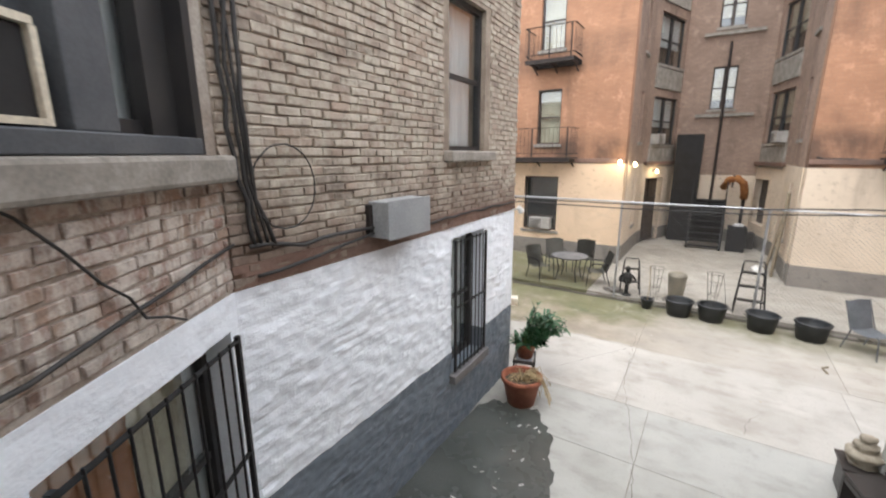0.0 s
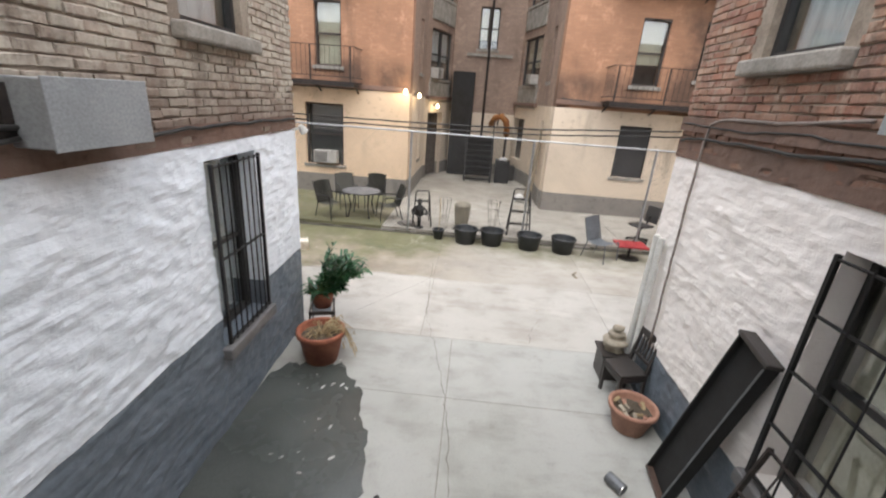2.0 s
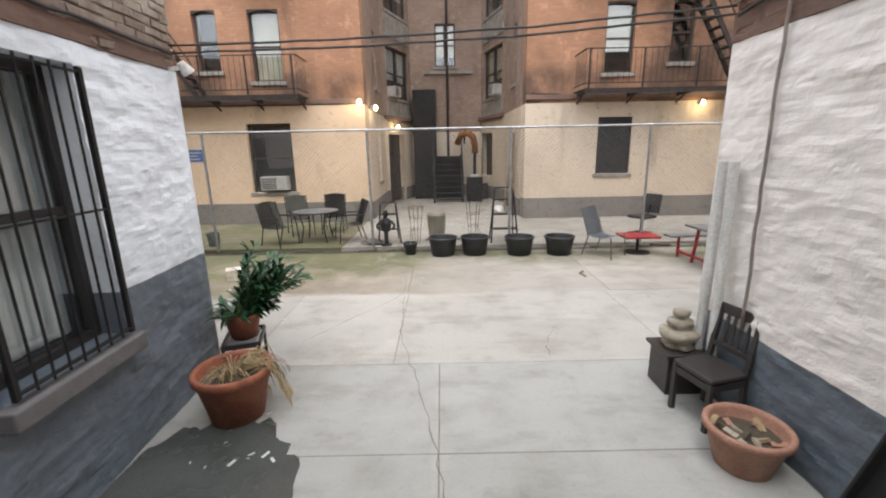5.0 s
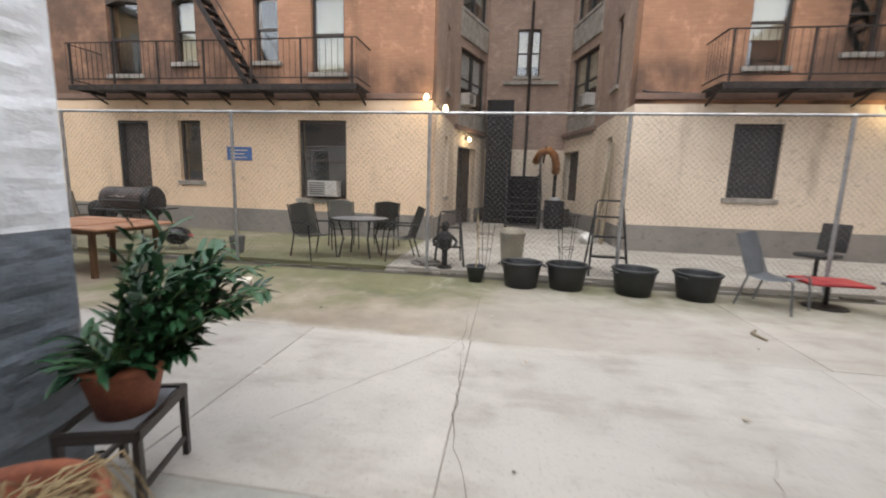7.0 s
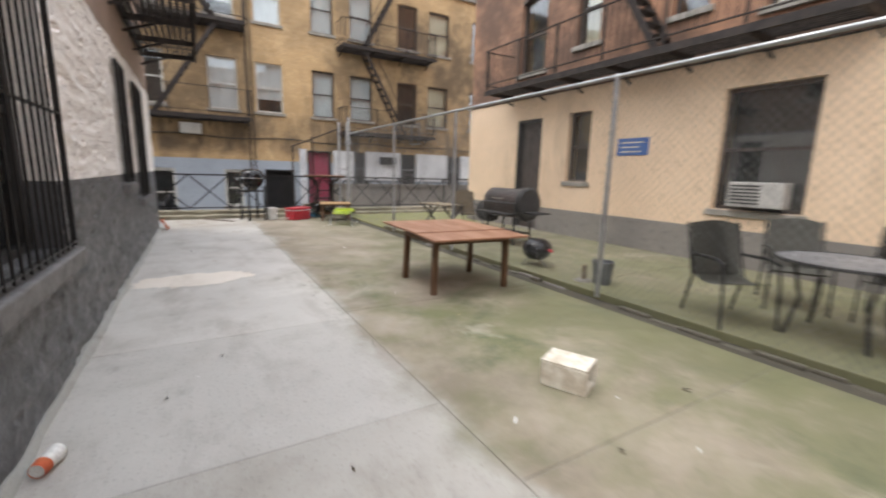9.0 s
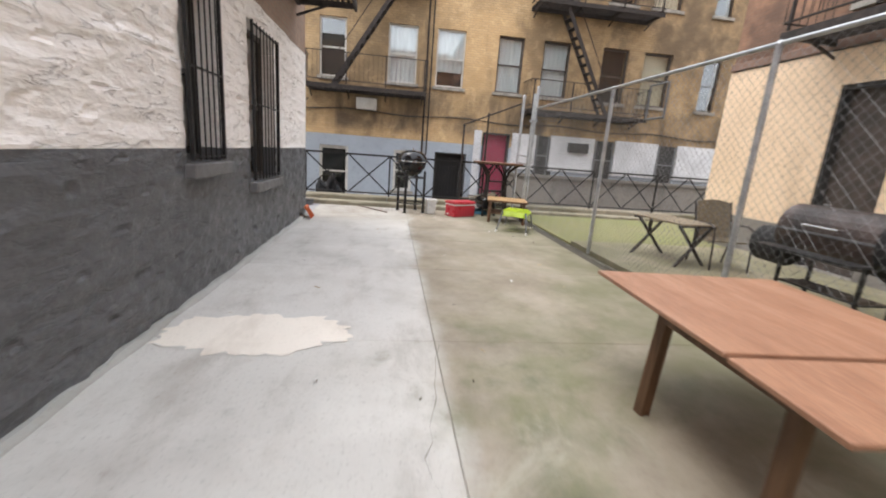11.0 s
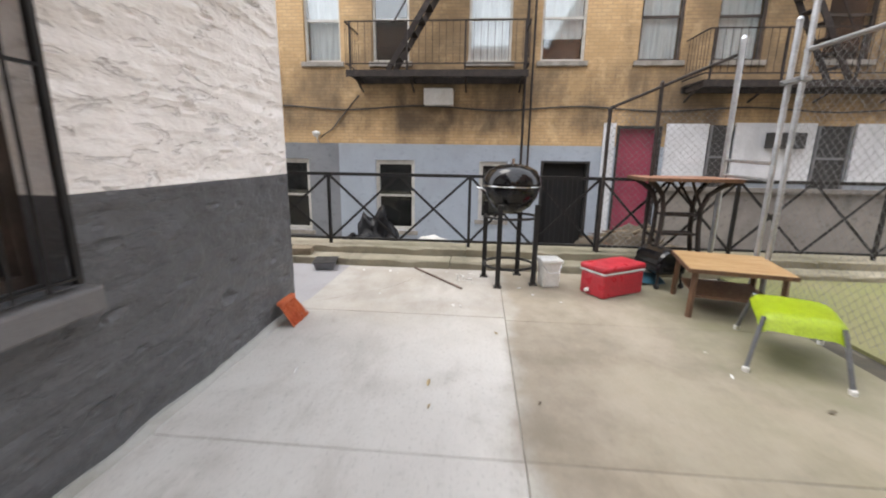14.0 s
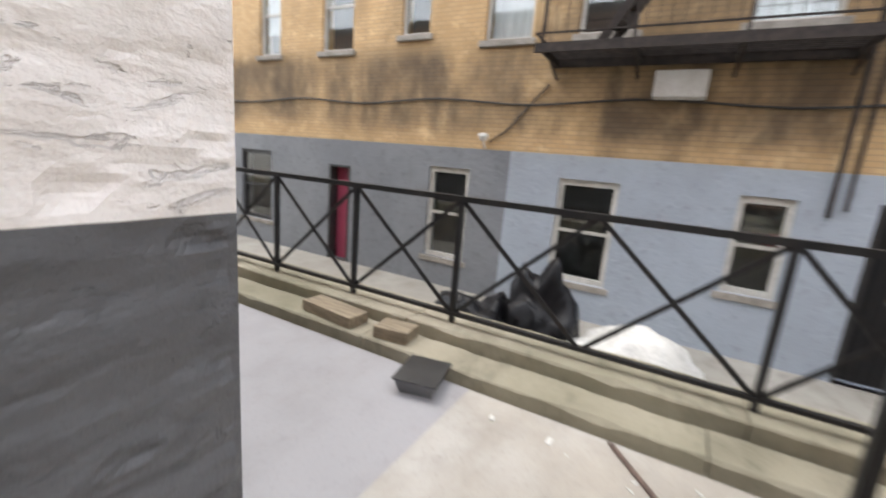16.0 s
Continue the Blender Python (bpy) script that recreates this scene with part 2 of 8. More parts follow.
    ln.new(ramp(nd, ln, mid, 0.3, 0.7, 0.62, 0.9), b.inputs["Roughness"])
    bump(nd, ln, b, calc(nd, ln, "ADD", fine, calc(nd, ln, "MULTIPLY", mid, 1.5)), 0.3, 0.008)
    return m


def window_glass(name):
    m, nd, ln, b = material(name)
    nd.remove(b)
    t, g, f, x = nd.new("ShaderNodeBsdfTransparent"), nd.new("ShaderNodeBsdfGlossy"), nd.new("ShaderNodeLayerWeight"), nd.new("ShaderNodeMixShader")
    t.inputs[0].default_value = (0.93, 0.95, 0.94, 1)
    g.inputs["Roughness"].default_value = 0.03
    bn = nd.new("ShaderNodeBump")
    bn.inputs["Strength"].default_value = 0.05
    ln.new(fuzz(nd, ln, coords(nd, ln), 1.5, 2), bn.inputs["Height"])
    ln.new(bn.outputs[0], g.inputs["Normal"])
    ln.new(calc(nd, ln, "MULTIPLY_ADD", calc(nd, ln, "POWER", f.outputs["Facing"], 4.0), 0.8, 0.1), x.inputs[0])
    ln.new(t.outputs[0], x.inputs[1])
    ln.new(g.outputs[0], x.inputs[2])
    ln.new(x.outputs[0], nd["Material Output"].inputs[0])
    return m


def glow(name, c, power):
    m, nd, ln, b = material(name)
    b.inputs["Emission Color"].default_value = rgba(c)
    b.inputs["Emission Strength"].default_value = power
    b.inputs["Base Color"].default_value = rgba(c)
    return m


BRICK_NORTH = brickwork("orange_brick", (0.47, 0.25, 0.145), (0.4, 0.205, 0.12), (0.37, 0.215, 0.135), 0.6, soot_bands=((3.35, 4.1, 0.75), (6.4, 7.3, 0.55)), soot_columns=((-13.6, -7.6, 3.3, 8.0, 0.72), (5.5, 12.5, 3.3, 7.0, 0.7)), axis=0)
BRICK_RECESS = brickwork("sooty_brick", (0.36, 0.255, 0.195), (0.29, 0.205, 0.16), (0.25, 0.19, 0.15), 0.75)
BRICK_YELLOW = brickwork("yellow_brick", (0.6, 0.415, 0.22), (0.53, 0.35, 0.17), (0.4, 0.285, 0.165), 0.75, soot_bands=((2.1, 3.4, 0.8),), soot_columns=((4.9, 9.3, 2.3, 7.6, 0.52), (12.2, 15.4, 2.3, 9.0, 0.55), (15.4, 23.0, 2.3, 9.0, 0.72), (9.6, 12.4, 6.0, 8.6, 0.3)))
BRICK_ALLEY = brickwork("old_alley_brick", (0.36, 0.24, 0.18), (0.30, 0.2, 0.15), (0.3, 0.25, 0.2), 0.4)
CREAM = painted("cream_paint", (0.74, 0.56, 0.385), (0.65, 0.485, 0.33), (0.34, 0.245, 0.165), 0.75, 0.55, 14, 0.12)
CREAM_PALE = painted("pale_cream_paint", (0.66, 0.555, 0.43), (0.57, 0.475, 0.365), (0.27, 0.21, 0.155), 0.75, 0.7, 14, 0.16)
WHITE_BLUISH = painted("white_wall_paint", (0.85, 0.9, 0.95), (0.79, 0.845, 0.9), (0.5, 0.53, 0.57), 0.6, 0.35, 22, 0.45, 0.08)
WHITE_WARM = painted("warm_white_wall_paint", (0.85, 0.81, 0.775), (0.79, 0.75, 0.715), (0.52, 0.48, 0.44), 0.5, 0.18, 26, 0.85, 0.75)
WHITE_EAST = painted("warm_alley_paint", (0.9, 0.85, 0.81), (0.85, 0.8, 0.755), (0.6, 0.55, 0.5), 0.55, 0.2, 22, 0.45, 0.1)
GREY_PAINT = painted("dark_grey_wall_paint", (0.104, 0.106, 0.112), (0.084, 0.086, 0.091), (0.045, 0.046, 0.05), 0.45, 0.45, 26, 0.75, 0.4)
BLUE_GREY_PAINT = painted("slate_wall_paint", (0.16, 0.188, 0.222), (0.13, 0.158, 0.19), (0.06, 0.07, 0.08), 0.45, 0.4, 22, 0.45, 0.15)
PALE_BLUE = painted("pale_blue_wall_paint", (0.35, 0.395, 0.45), (0.3, 0.335, 0.38), (0.2, 0.21, 0.22), 0.6, 0.5, 14)
PLINTH = painted("plinth_cement", (0.23, 0.21, 0.185), (0.17, 0.155, 0.14), (0.08, 0.075, 0.07), 0.8, 0.7)
MORTAR_PALE = plain("pale_lime_mortar", (0.47, 0.42, 0.36), (0.3, 0.245, 0.2), 0.95, 0, 3, 50, 0.5, True)
MORTAR = plain("lime_mortar", (0.37, 0.31, 0.245), (0.25, 0.2, 0.155), 0.95, 0, 3, 50, 0.5, True, stain=(3.0, 3.6, 0.7, (0.1, 0.07, 0.054)))
PAINTED_SILL = painted("grey_painted_sill", (0.17, 0.165, 0.165), (0.13, 0.126, 0.126), (0.07, 0.068, 0.066), 0.6, 0.6, 30, 0.3)
STONE = plain("grey_stone", (0.36, 0.33, 0.29), (0.25, 0.23, 0.2), 0.85, 0, 4, 40, 0.4, True)
CONCRETE = concrete("concrete_paving", (0.455, 0.437, 0.4), (0.38, 0.364, 0.328), 0.9, (0.21, 0.183, 0.15))
CONCRETE_PALE = concrete("pale_new_concrete", (0.535, 0.517, 0.485), (0.45, 0.433, 0.405), 0.5, (0.27, 0.24, 0.205))
CONCRETE_MID = concrete("worn_grey_concrete", (0.5, 0.485, 0.45), (0.42, 0.405, 0.375), 0.7, (0.24, 0.212, 0.178))
CONCRETE_ALLEY = concrete("alley_concrete", (0.385, 0.385, 0.36), (0.315, 0.317, 0.292), 0.0, (0.17, 0.165, 0.14))
CONCRETE_GREEN = concrete("damp_concrete_paving", (0.365, 0.32, 0.255), (0.29, 0.25, 0.195), 0.9, (0.15, 0.115, 0.08))
CONCRETE_YARD = concrete("yard_concrete", (0.36, 0.34, 0.3), (0.29, 0.27, 0.235), 0.0)
GREY_FLOOR = concrete("grey_painted_floor", (0.33, 0.32, 0.325), (0.27, 0.262, 0.268), 0.0, (0.22, 0.2, 0.19))
CRACK_DIRT = plain("crack_dirt", (0.17, 0.15, 0.12), (0.1, 0.085, 0.07), 0.95, 0, 6, 60, 0.3, True)
BROWN_BLIND = plain("brown_wooden_blind", (0.22, 0.12, 0.06), (0.14, 0.075, 0.04), 0.6, 0, 2, 30, 0.3, False, (6, 6, 0.4))
KERB = concrete("mossy_kerb", (0.32, 0.285, 0.215), (0.19, 0.175, 0.115), 0.0, (0.055, 0.05, 0.028))
GRIME = plain("joint_dirt", (0.3, 0.28, 0.24), (0.22, 0.2, 0.17), 0.95, 0, 5, 60, 0.4, True)
GREEN_TURF = plain("green_matting", (0.19, 0.195, 0.07), (0.22, 0.205, 0.1), 0.95, 0, 0.7, 90, 0.4, True)
IRON = plain("black_iron", (0.012, 0.012, 0.013), (0.02, 0.019, 0.018), 0.5, 0.0, 8, 80, 0.15)
IRON.node_tree.nodes["Principled BSDF"].inputs["Specular IOR Level"].default_value = 0.3
IRON_RUST = plain("rusty_iron", (0.036, 0.024, 0.019), (0.02, 0.016, 0.014), 0.8, 0.0, 9, 80, 0.4)
DARK_FRAME = plain("dark_window_frame", (0.02, 0.02, 0.021), (0.034, 0.032, 0.03), 0.5, 0, 5, 60, 0.1)
BROWN_FRAME = plain("brown_window_frame", (0.075, 0.055, 0.045), (0.05, 0.04, 0.033), 0.6, 0, 5, 60, 0.2)
WHITE_FRAME = plain("white_window_frame", (0.62, 0.6, 0.55), (0.5, 0.48, 0.43), 0.55, 0, 5, 60, 0.15)
GREY_FRAME = plain("grey_metal_frame", (0.2, 0.205, 0.215), (0.16, 0.165, 0.175), 0.5, 0.2, 3, 60, 0.08)
# near-black colour standing in for the shade of unlit interiors
ROOM_SHADE = plain("painted_room_shade", (0.012, 0.012, 0.013), (0.02, 0.019, 0.018), 0.9, 0, 2, 30, 0.0)
BLIND = plain("cream_blind", (0.72, 0.66, 0.52), (0.6, 0.54, 0.42), 0.8, 0, 3, 40, 0.1)
CURTAIN = plain("white_curtain", (0.76, 0.78, 0.8), (0.58, 0.6, 0.63), 0.9, 0, 3, 30, 0.2, False, (6, 6, 0.4))
SHUTTER = plain("dark_mesh_screen", (0.034, 0.034, 0.035), (0.052, 0.05, 0.048), 0.75, 0.2, 2, 90, 0.4)
GLASS = window_glass("window_glass")
WIRE = plain("dull_wire", (0.2, 0.2, 0.2), (0.15, 0.15, 0.15), 0.6, 0.3, 5, 60, 0.0)
GREY_BASE = painted("grey_base_paint", (0.2, 0.21, 0.225), (0.16, 0.17, 0.185), (0.09, 0.09, 0.095), 0.6, 0.5, 14)
BROWN_BAND = painted("sooty_brown_band", (0.2, 0.125, 0.095), (0.15, 0.1, 0.078), (0.07, 0.055, 0.048), 0.85, 0.6, 20)
STEEL = plain("galvanised_steel", (0.5, 0.51, 0.52), (0.38, 0.39, 0.4), 0.42, 0.75, 5, 60, 0.1)
GREY_BOX = plain("grey_enamel", (0.36, 0.38, 0.39), (0.3, 0.32, 0.33), 0.4, 0.0, 3, 60, 0.05)
CABLE = plain("black_cable", (0.025, 0.025, 0.025), (0.04, 0.038, 0.035), 0.6, 0, 8, 60, 0.1)
RED_DOOR = plain("red_door_paint", (0.37, 0.06, 0.11), (0.3, 0.045, 0.085), 0.5, 0, 2, 60, 0.1)
WHITE_PANEL = plain("white_sheet_metal", (0.7, 0.71, 0.73), (0.58, 0.59, 0.61), 0.5, 0, 2, 60, 0.08)
WHITE_PLASTIC = plain("white_plastic", (0.76, 0.76, 0.73), (0.66, 0.65, 0.61), 0.4, 0, 3, 60, 0.05)
AC_METAL = plain("weathered_white_metal", (0.52, 0.5, 0.46), (0.4, 0.38, 0.35), 0.55, 0, 4, 60, 0.1)
BLUE_SIGN = plain("blue_enamel", (0.055, 0.13, 0.36), (0.08, 0.16, 0.38), 0.5, 0, 4, 60, 0.1)
BLACK_SHEET = plain("black_sheet_metal", (0.008, 0.008, 0.009), (0.014, 0.013, 0.012), 0.8, 0, 3, 60, 0.1)
BULB = glow("lit_bulb", (1.0, 0.78, 0.45), 9.0)


# ---- building helpers ----
def part(name, bm, mat, parent, label="", m=None, smooth=False):
    """Links a bmesh as one mesh object under a thing or a part (or on its own, when parent is None)."""
    me = bpy.data.meshes.new(name)
    bmesh.ops.recalc_face_normals(bm, faces=bm.faces)
    if smooth:
        for f in bm.faces:
            f.smooth = True
    bm.to_mesh(me)
    bm.free()
    me.materials.append(mat)
    ob = new(name, me)
    if m is not None:
        ob.matrix_basis = m
    if parent is not None:
        ob.parent = parent
    return tagged(ob, label)


def thing(name, label, category, m=None, group="", kind=""):
    ob = new(name)
    ob.empty_display_size = 0.1
    if m is not None:
        ob.matrix_basis = m
    return tagged(ob, label, category, group, kind)


def box(bm, x0, x1, y0, y1, z0, z1, m=None, bevel=0.0):
    vs = [bm.verts.new((x, y, z)) for x in (x0, x1) for y in (y0, y1) for z in (z0, z1)]
    fs = [bm.faces.new([vs[i] for i in q]) for q in ((0, 1, 3, 2), (4, 6, 7, 5), (0, 4, 5, 1), (2, 3, 7, 6), (0, 2, 6, 4), (1, 5, 7, 3))]
    if bevel:
        es = list({e for f in fs for e in f.edges})
        got = bmesh.ops.bevel(bm, geom=es, offset=bevel, segments=2, affect="EDGES", profile=0.5)
        vs = list({v for f in got["faces"] for v in f.verts} | {v for v in vs if v.is_valid})
    if m is not None:
        for v in vs:
            v.co = m @ v.co
    return bm


def slab_box(x0, x1, y0, y1, z0, z1, bevel=0.0):
    return box(bmesh.new(), x0, x1, y0, y1, z0, z1, None, bevel)


def tube(bm, pts, r, seg=8, cap=True, r_end=None):
    """A round bar through the points."""
    pts = [Vector(p) for p in pts]
    rings = []
    side = None
    for i, p in enumerate(pts):
        way = (pts[min(i + 1, len(pts) - 1)] - pts[max(i - 1, 0)]).normalized()
        if side is None:
            side = way.orthogonal().normalized()
        else:
            side = (side - way * side.dot(way)).normalized()
        other = way.cross(side)
        rr = r if r_end is None else r + (r_end - r) * i / (len(pts) - 1)
        rings.append([bm.verts.new(p + (side * math.cos(2 * math.pi * k / seg) + other * math.sin(2 * math.pi * k / seg)) * rr) for k in range(seg)])
    for a, b in zip(rings, rings[1:]):
        for k in range(seg):
            bm.faces.new((a[k], a[(k + 1) % seg], b[(k + 1) % seg], b[k]))
    if cap:
        bm.faces.new(rings[0][::-1])
        bm.faces.new(rings[-1])
    return bm


def bar(bm, p, q, w, h=None):
    """A square bar from p to q."""
    p, q = Vector(p), Vector(q)
    h = w if h is None else h
    way = q - p
    m = Matrix.Translation(p) @ way.to_track_quat("Z", "Y").to_matrix().to_4x4()
    return box(bm, -w / 2, w / 2, -h / 2, h / 2, 0, way.length, m)


def lathe(bm, profile, seg=24, m=None, squash=(1, 1)):
    """Turns a profile of (radius, height) round z."""
    rings = []
    for r, z in profile:
        rings.append([bm.verts.new((r * squash[0] * math.cos(2 * math.pi * k / seg), r * squash[1] * math.sin(2 * math.pi * k / seg), z)) for k in range(seg)] if r > 1e-5 else [bm.verts.new((0, 0, z))])
    for a, b in zip(rings, rings[1:]):
        if len(a) == 1 and len(b) == 1:
            continue
        for k in range(seg):
            j = (k + 1) % seg
            if len(a) == 1:
                bm.faces.new((a[0], b[j], b[k]))
            elif len(b) == 1:
                bm.faces.new((a[k], a[j], b[0]))
            else:
                bm.faces.new((a[k], a[j], b[j], b[k]))
    if m is not None:
        for ring in rings:
            for v in ring:
                v.co = m @ v.co
    return bm


def facing(p, q):
    """Wall frame: local x runs from p to q, local y points out of the wall (to the right of that way), local z is up."""
    p, q = Vector((*p, 0)), Vector((*q, 0))
    u = (q - p).normalized()
    out = Vector((u.y, -u.x, 0))
    return Matrix(((u.x, out.x, 0, p.x), (u.y, out.y, 0, p.y), (0, 0, 1, 0), (0, 0, 0, 1))), (q - p).length


def wall_band(u0, u1, z0, z1, holes, thick, rough=None, step=0.0, proud=0.0, mitre=(0, 0)):
    """A band of wall in its own frame, with openings (u0, u1, z0, z1) cut through; rough(u, z) displaces its face, mitre slants an end for an outer corner."""
    cut = [(max(a, u0), min(b, u1), max(c, z0), min(d, z1)) for a, b, c, d in holes if b > u0 and a < u1 and d > z0 and c < z1]

    def lines(lo, hi, marks):
        s = sorted({round(k, 4) for k in [lo, hi, *marks] if lo <= k <= hi})
        out = [s[0]]
        for a, b in zip(s, s[1:]):
            n = max(1, round((b - a) / step)) if step else 1
            out += [a + (b - a) * (i + 1) / n for i in range(n)]
        return out

    us, zs = lines(u0, u1, [k for h in cut for k in h[:2]]), lines(z0, z1, [k for h in cut for k in h[2:]])
    verts, faces, idx = [], [], {}

    def vert(i, j, back):
        key = (i, j, back)
        if key not in idx:
            u, z = us[i], zs[j]
            d = -thick if back else proud + (rough(u, z) if rough else 0.0)
            if back:
                u = min(max(u, u0 + thick * mitre[0]), u1 - thick * mitre[1])
            idx[key] = len(verts)
            verts.append((u, d, z))
        return idx[key]

    def solid(i, j):
        if not (0 <= i < len(us) - 1 and 0 <= j < len(zs) - 1):
            return False
        cu, cz = (us[i] + us[i + 1]) / 2, (zs[j] + zs[j + 1]) / 2
        return not any(a < cu < b and c < cz < d for a, b, c, d in cut)

    for i in range(len(us) - 1):
        for j in range(len(zs) - 1):
            if not solid(i, j):
                continue
            faces.append((vert(i, j, 0), vert(i, j + 1, 0), vert(i + 1, j + 1, 0), vert(i + 1, j, 0)))
            for (di, dj), (a, b) in (((-1, 0), ((i, j), (i, j + 1))), ((1, 0), ((i + 1, j), (i + 1, j + 1))), ((0, -1), ((i, j), (i + 1, j))), ((0, 1), ((i, j + 1), (i + 1, j + 1)))):
                if not solid(i + di, j + dj):
                    faces.append((vert(*a, 0), vert(*b, 0), vert(*b, 1), vert(*a, 1)))
    me = bpy.data.meshes.new("wall")
    me.from_pydata(verts, [], faces)
    bm = bmesh.new()
    bm.from_mesh(me)
    bpy.data.meshes.remove(me)
    return bm


def lumps(amp, seed, course=0.0, ends=None, ridges=0.0, pits=11.0):
    """Relief of thickly painted old masonry: lumps, gouges, faint courses or long ridges, fading out at the corners (ends)."""
    def height(u, z):
        p = Vector((u * 2.1 + seed, z * 4.0, seed))
        h = noise.noise(p) * 0.55 + noise.noise(p * 2.4) * 0.5 + noise.noise(p * 5.0) * 0.28
        g = noise.noise(Vector((u * 4.2 + 9 * seed, z * 11.5, 4.0)))
        h += max(0.0, g - 0.22) * 1.3 - max(0.0, g - 0.4) * pits
        if ridges:
            h += ridges * (0.6 - 2.4 * abs(noise.noise(Vector((u * 0.9 + seed, z * 5.5, 2.0))))) + 0.5 * ridges * (0.4 - 1.8 * abs(noise.noise(Vector((u * 2.1, z * 11.0, seed)))))
        if course:
            h -= 0.22 * max(0.0, math.cos(2 * math.pi * (z + 0.015 * noise.noise(Vector((u * 2, z * 5, 7.7)))) / course)) ** 5 * max(0.0, 0.2 + noise.noise(Vector((u * 0.9, z * 1.3, 2.2 + seed))))
        fade = 1.0
        if ends:
            fade = min(1.0, max(0.0, (u - ends[0]) / 0.025), max(0.0, (ends[1] - u) / 0.025))
        return amp * h * fade
    return height


def window(parent, m, u0, u1, z0, z1, frame_mat, glass=True, back=None, sill=True, arch=False, depth=0.12, mullion=False, half_blind=0.0, sill_mat=None, name="window", label="", lintel=None, f=0.055):
    """A double-hung sash window in an opening: frame with rails, two panes, what hangs behind them, stone sill."""
    w, h = u1 - u0, z1 - z0
    bm = bmesh.new()
    d0, d1 = -depth - 0.06, -depth + 0.02
    box(bm, u0, u0 + f, d0, d1, z0, z1), box(bm, u1 - f, u1, d0, d1, z0, z1)
    box(bm, u0 + f, u1 - f, d0, d1, z0, z0 + f), box(bm, u0 + f, u1 - f, d0, d1, z1 - f * 1.2, z1)
    mid = (z0 + z1) / 2
    box(bm, u0 + f, u1 - f, d0, d1 - 0.025, mid - 0.025, mid + 0.025)
    if mullion:
        c = (u0 + u1) / 2
        box(bm, c - 0.06, c + 0.06, d0, d1 + 0.01, z0 + f, mid - 0.025), box(bm, c - 0.06, c + 0.06, d0, d1 + 0.01, mid + 0.025, z1 - f * 1.2)
    if arch:
        n = 8
        for k in range(n):
            a, b = -1 + 2 * k / n, -1 + 2 * (k + 1) / n
            ya, yb = 0.09 * (1 - a * a), 0.09 * (1 - b * b)
            va = [bm.verts.new((u0 + w * (1 + s) / 2, dd, z1 - 0.11 + yy)) for dd in (-0.01, -depth) for s, yy in ((a, ya), (b, yb))]
            vt = [bm.verts.new((u0 + w * (1 + s) / 2, dd, z1 + 0.005)) for dd in (-0.01, -depth) for s in (a, b)]
            bm.faces.new((va[0], va[1], vt[1], vt[0])), bm.faces.new((va[0], va[1], va[3], va[2]))
    win = part(name, bm, frame_mat, parent, label, m)
    if glass:
        for a, b, dd in ((z0 + f, mid - 0.025, -depth - 0.03), (mid + 0.025, z1 - f * 1.2, -depth - 0.01)):
            pane = part("pane", box(bmesh.new(), u0 + f, u1 - f, dd - 0.006, dd, a, b), GLASS, win)
            pane.visible_shadow = False
    # flat panel behind the panes, the room's shade painted in its colour
    part("room_shade_panel", box(bmesh.new(), u0, u1, -depth - 0.31, -depth - 0.27, z0, z1), ROOM_SHADE, win)
    if back is not None:
        low = z0 + h * half_blind
        bm = bmesh.new()
        n = max(6, int(w / 0.06))
        vs = [[bm.verts.new((u0 + f + (w - 2 * f) * k / n, -depth - 0.13 + (0.012 * math.sin(k * 2.1) if back is CURTAIN else 0.0), zz)) for zz in (low + f, z1 - f)] for k in range(n + 1)]
        for a, b in zip(vs, vs[1:]):
            bm.faces.new((a[0], b[0], b[1], a[1]))
        ext = bmesh.ops.extrude_face_region(bm, geom=list(bm.faces))
        bmesh.ops.translate(bm, vec=(0, -0.006, 0), verts=[v for v in ext["geom"] if isinstance(v, bmesh.types.BMVert)])
        part("curtain" if back is CURTAIN else "blind", bm, back, win)
    if sill:
        part("sill", box(bmesh.new(), u0 - 0.08, u1 + 0.08, -depth, 0.07, z0 - 0.11, z0 - 0.003, None, 0.012), sill_mat or STONE, win)
    if lintel is not None:
        part("lintel", box(bmesh.new(), u0 - 0.1, u1 + 0.1, -0.05, 0.012, z1 + 0.003, z1 + 0.2, None, 0.006), lintel, win)
    return win


def air_conditioner(parent, m, u0, u1, z0, z1, out=0.3):
    body = part("air_conditioner", box(bmesh.new(), u0, u1, -0.1, out, z0, z1, None, 0.015), AC_METAL, parent, "weathered white window air conditioner", m)
    bm = bmesh.new()
    n = 6
    for k in range(n):
        z = z0 + 0.06 + (z1 - z0 - 0.12) * k / (n - 1)
        box(bm, u0 + 0.05, u0 + (u1 - u0) * 0.6, out + 0.002, out + 0.008, z - 0.012, z + 0.012)
    part("grille", bm, SHUTTER, body)
    return body


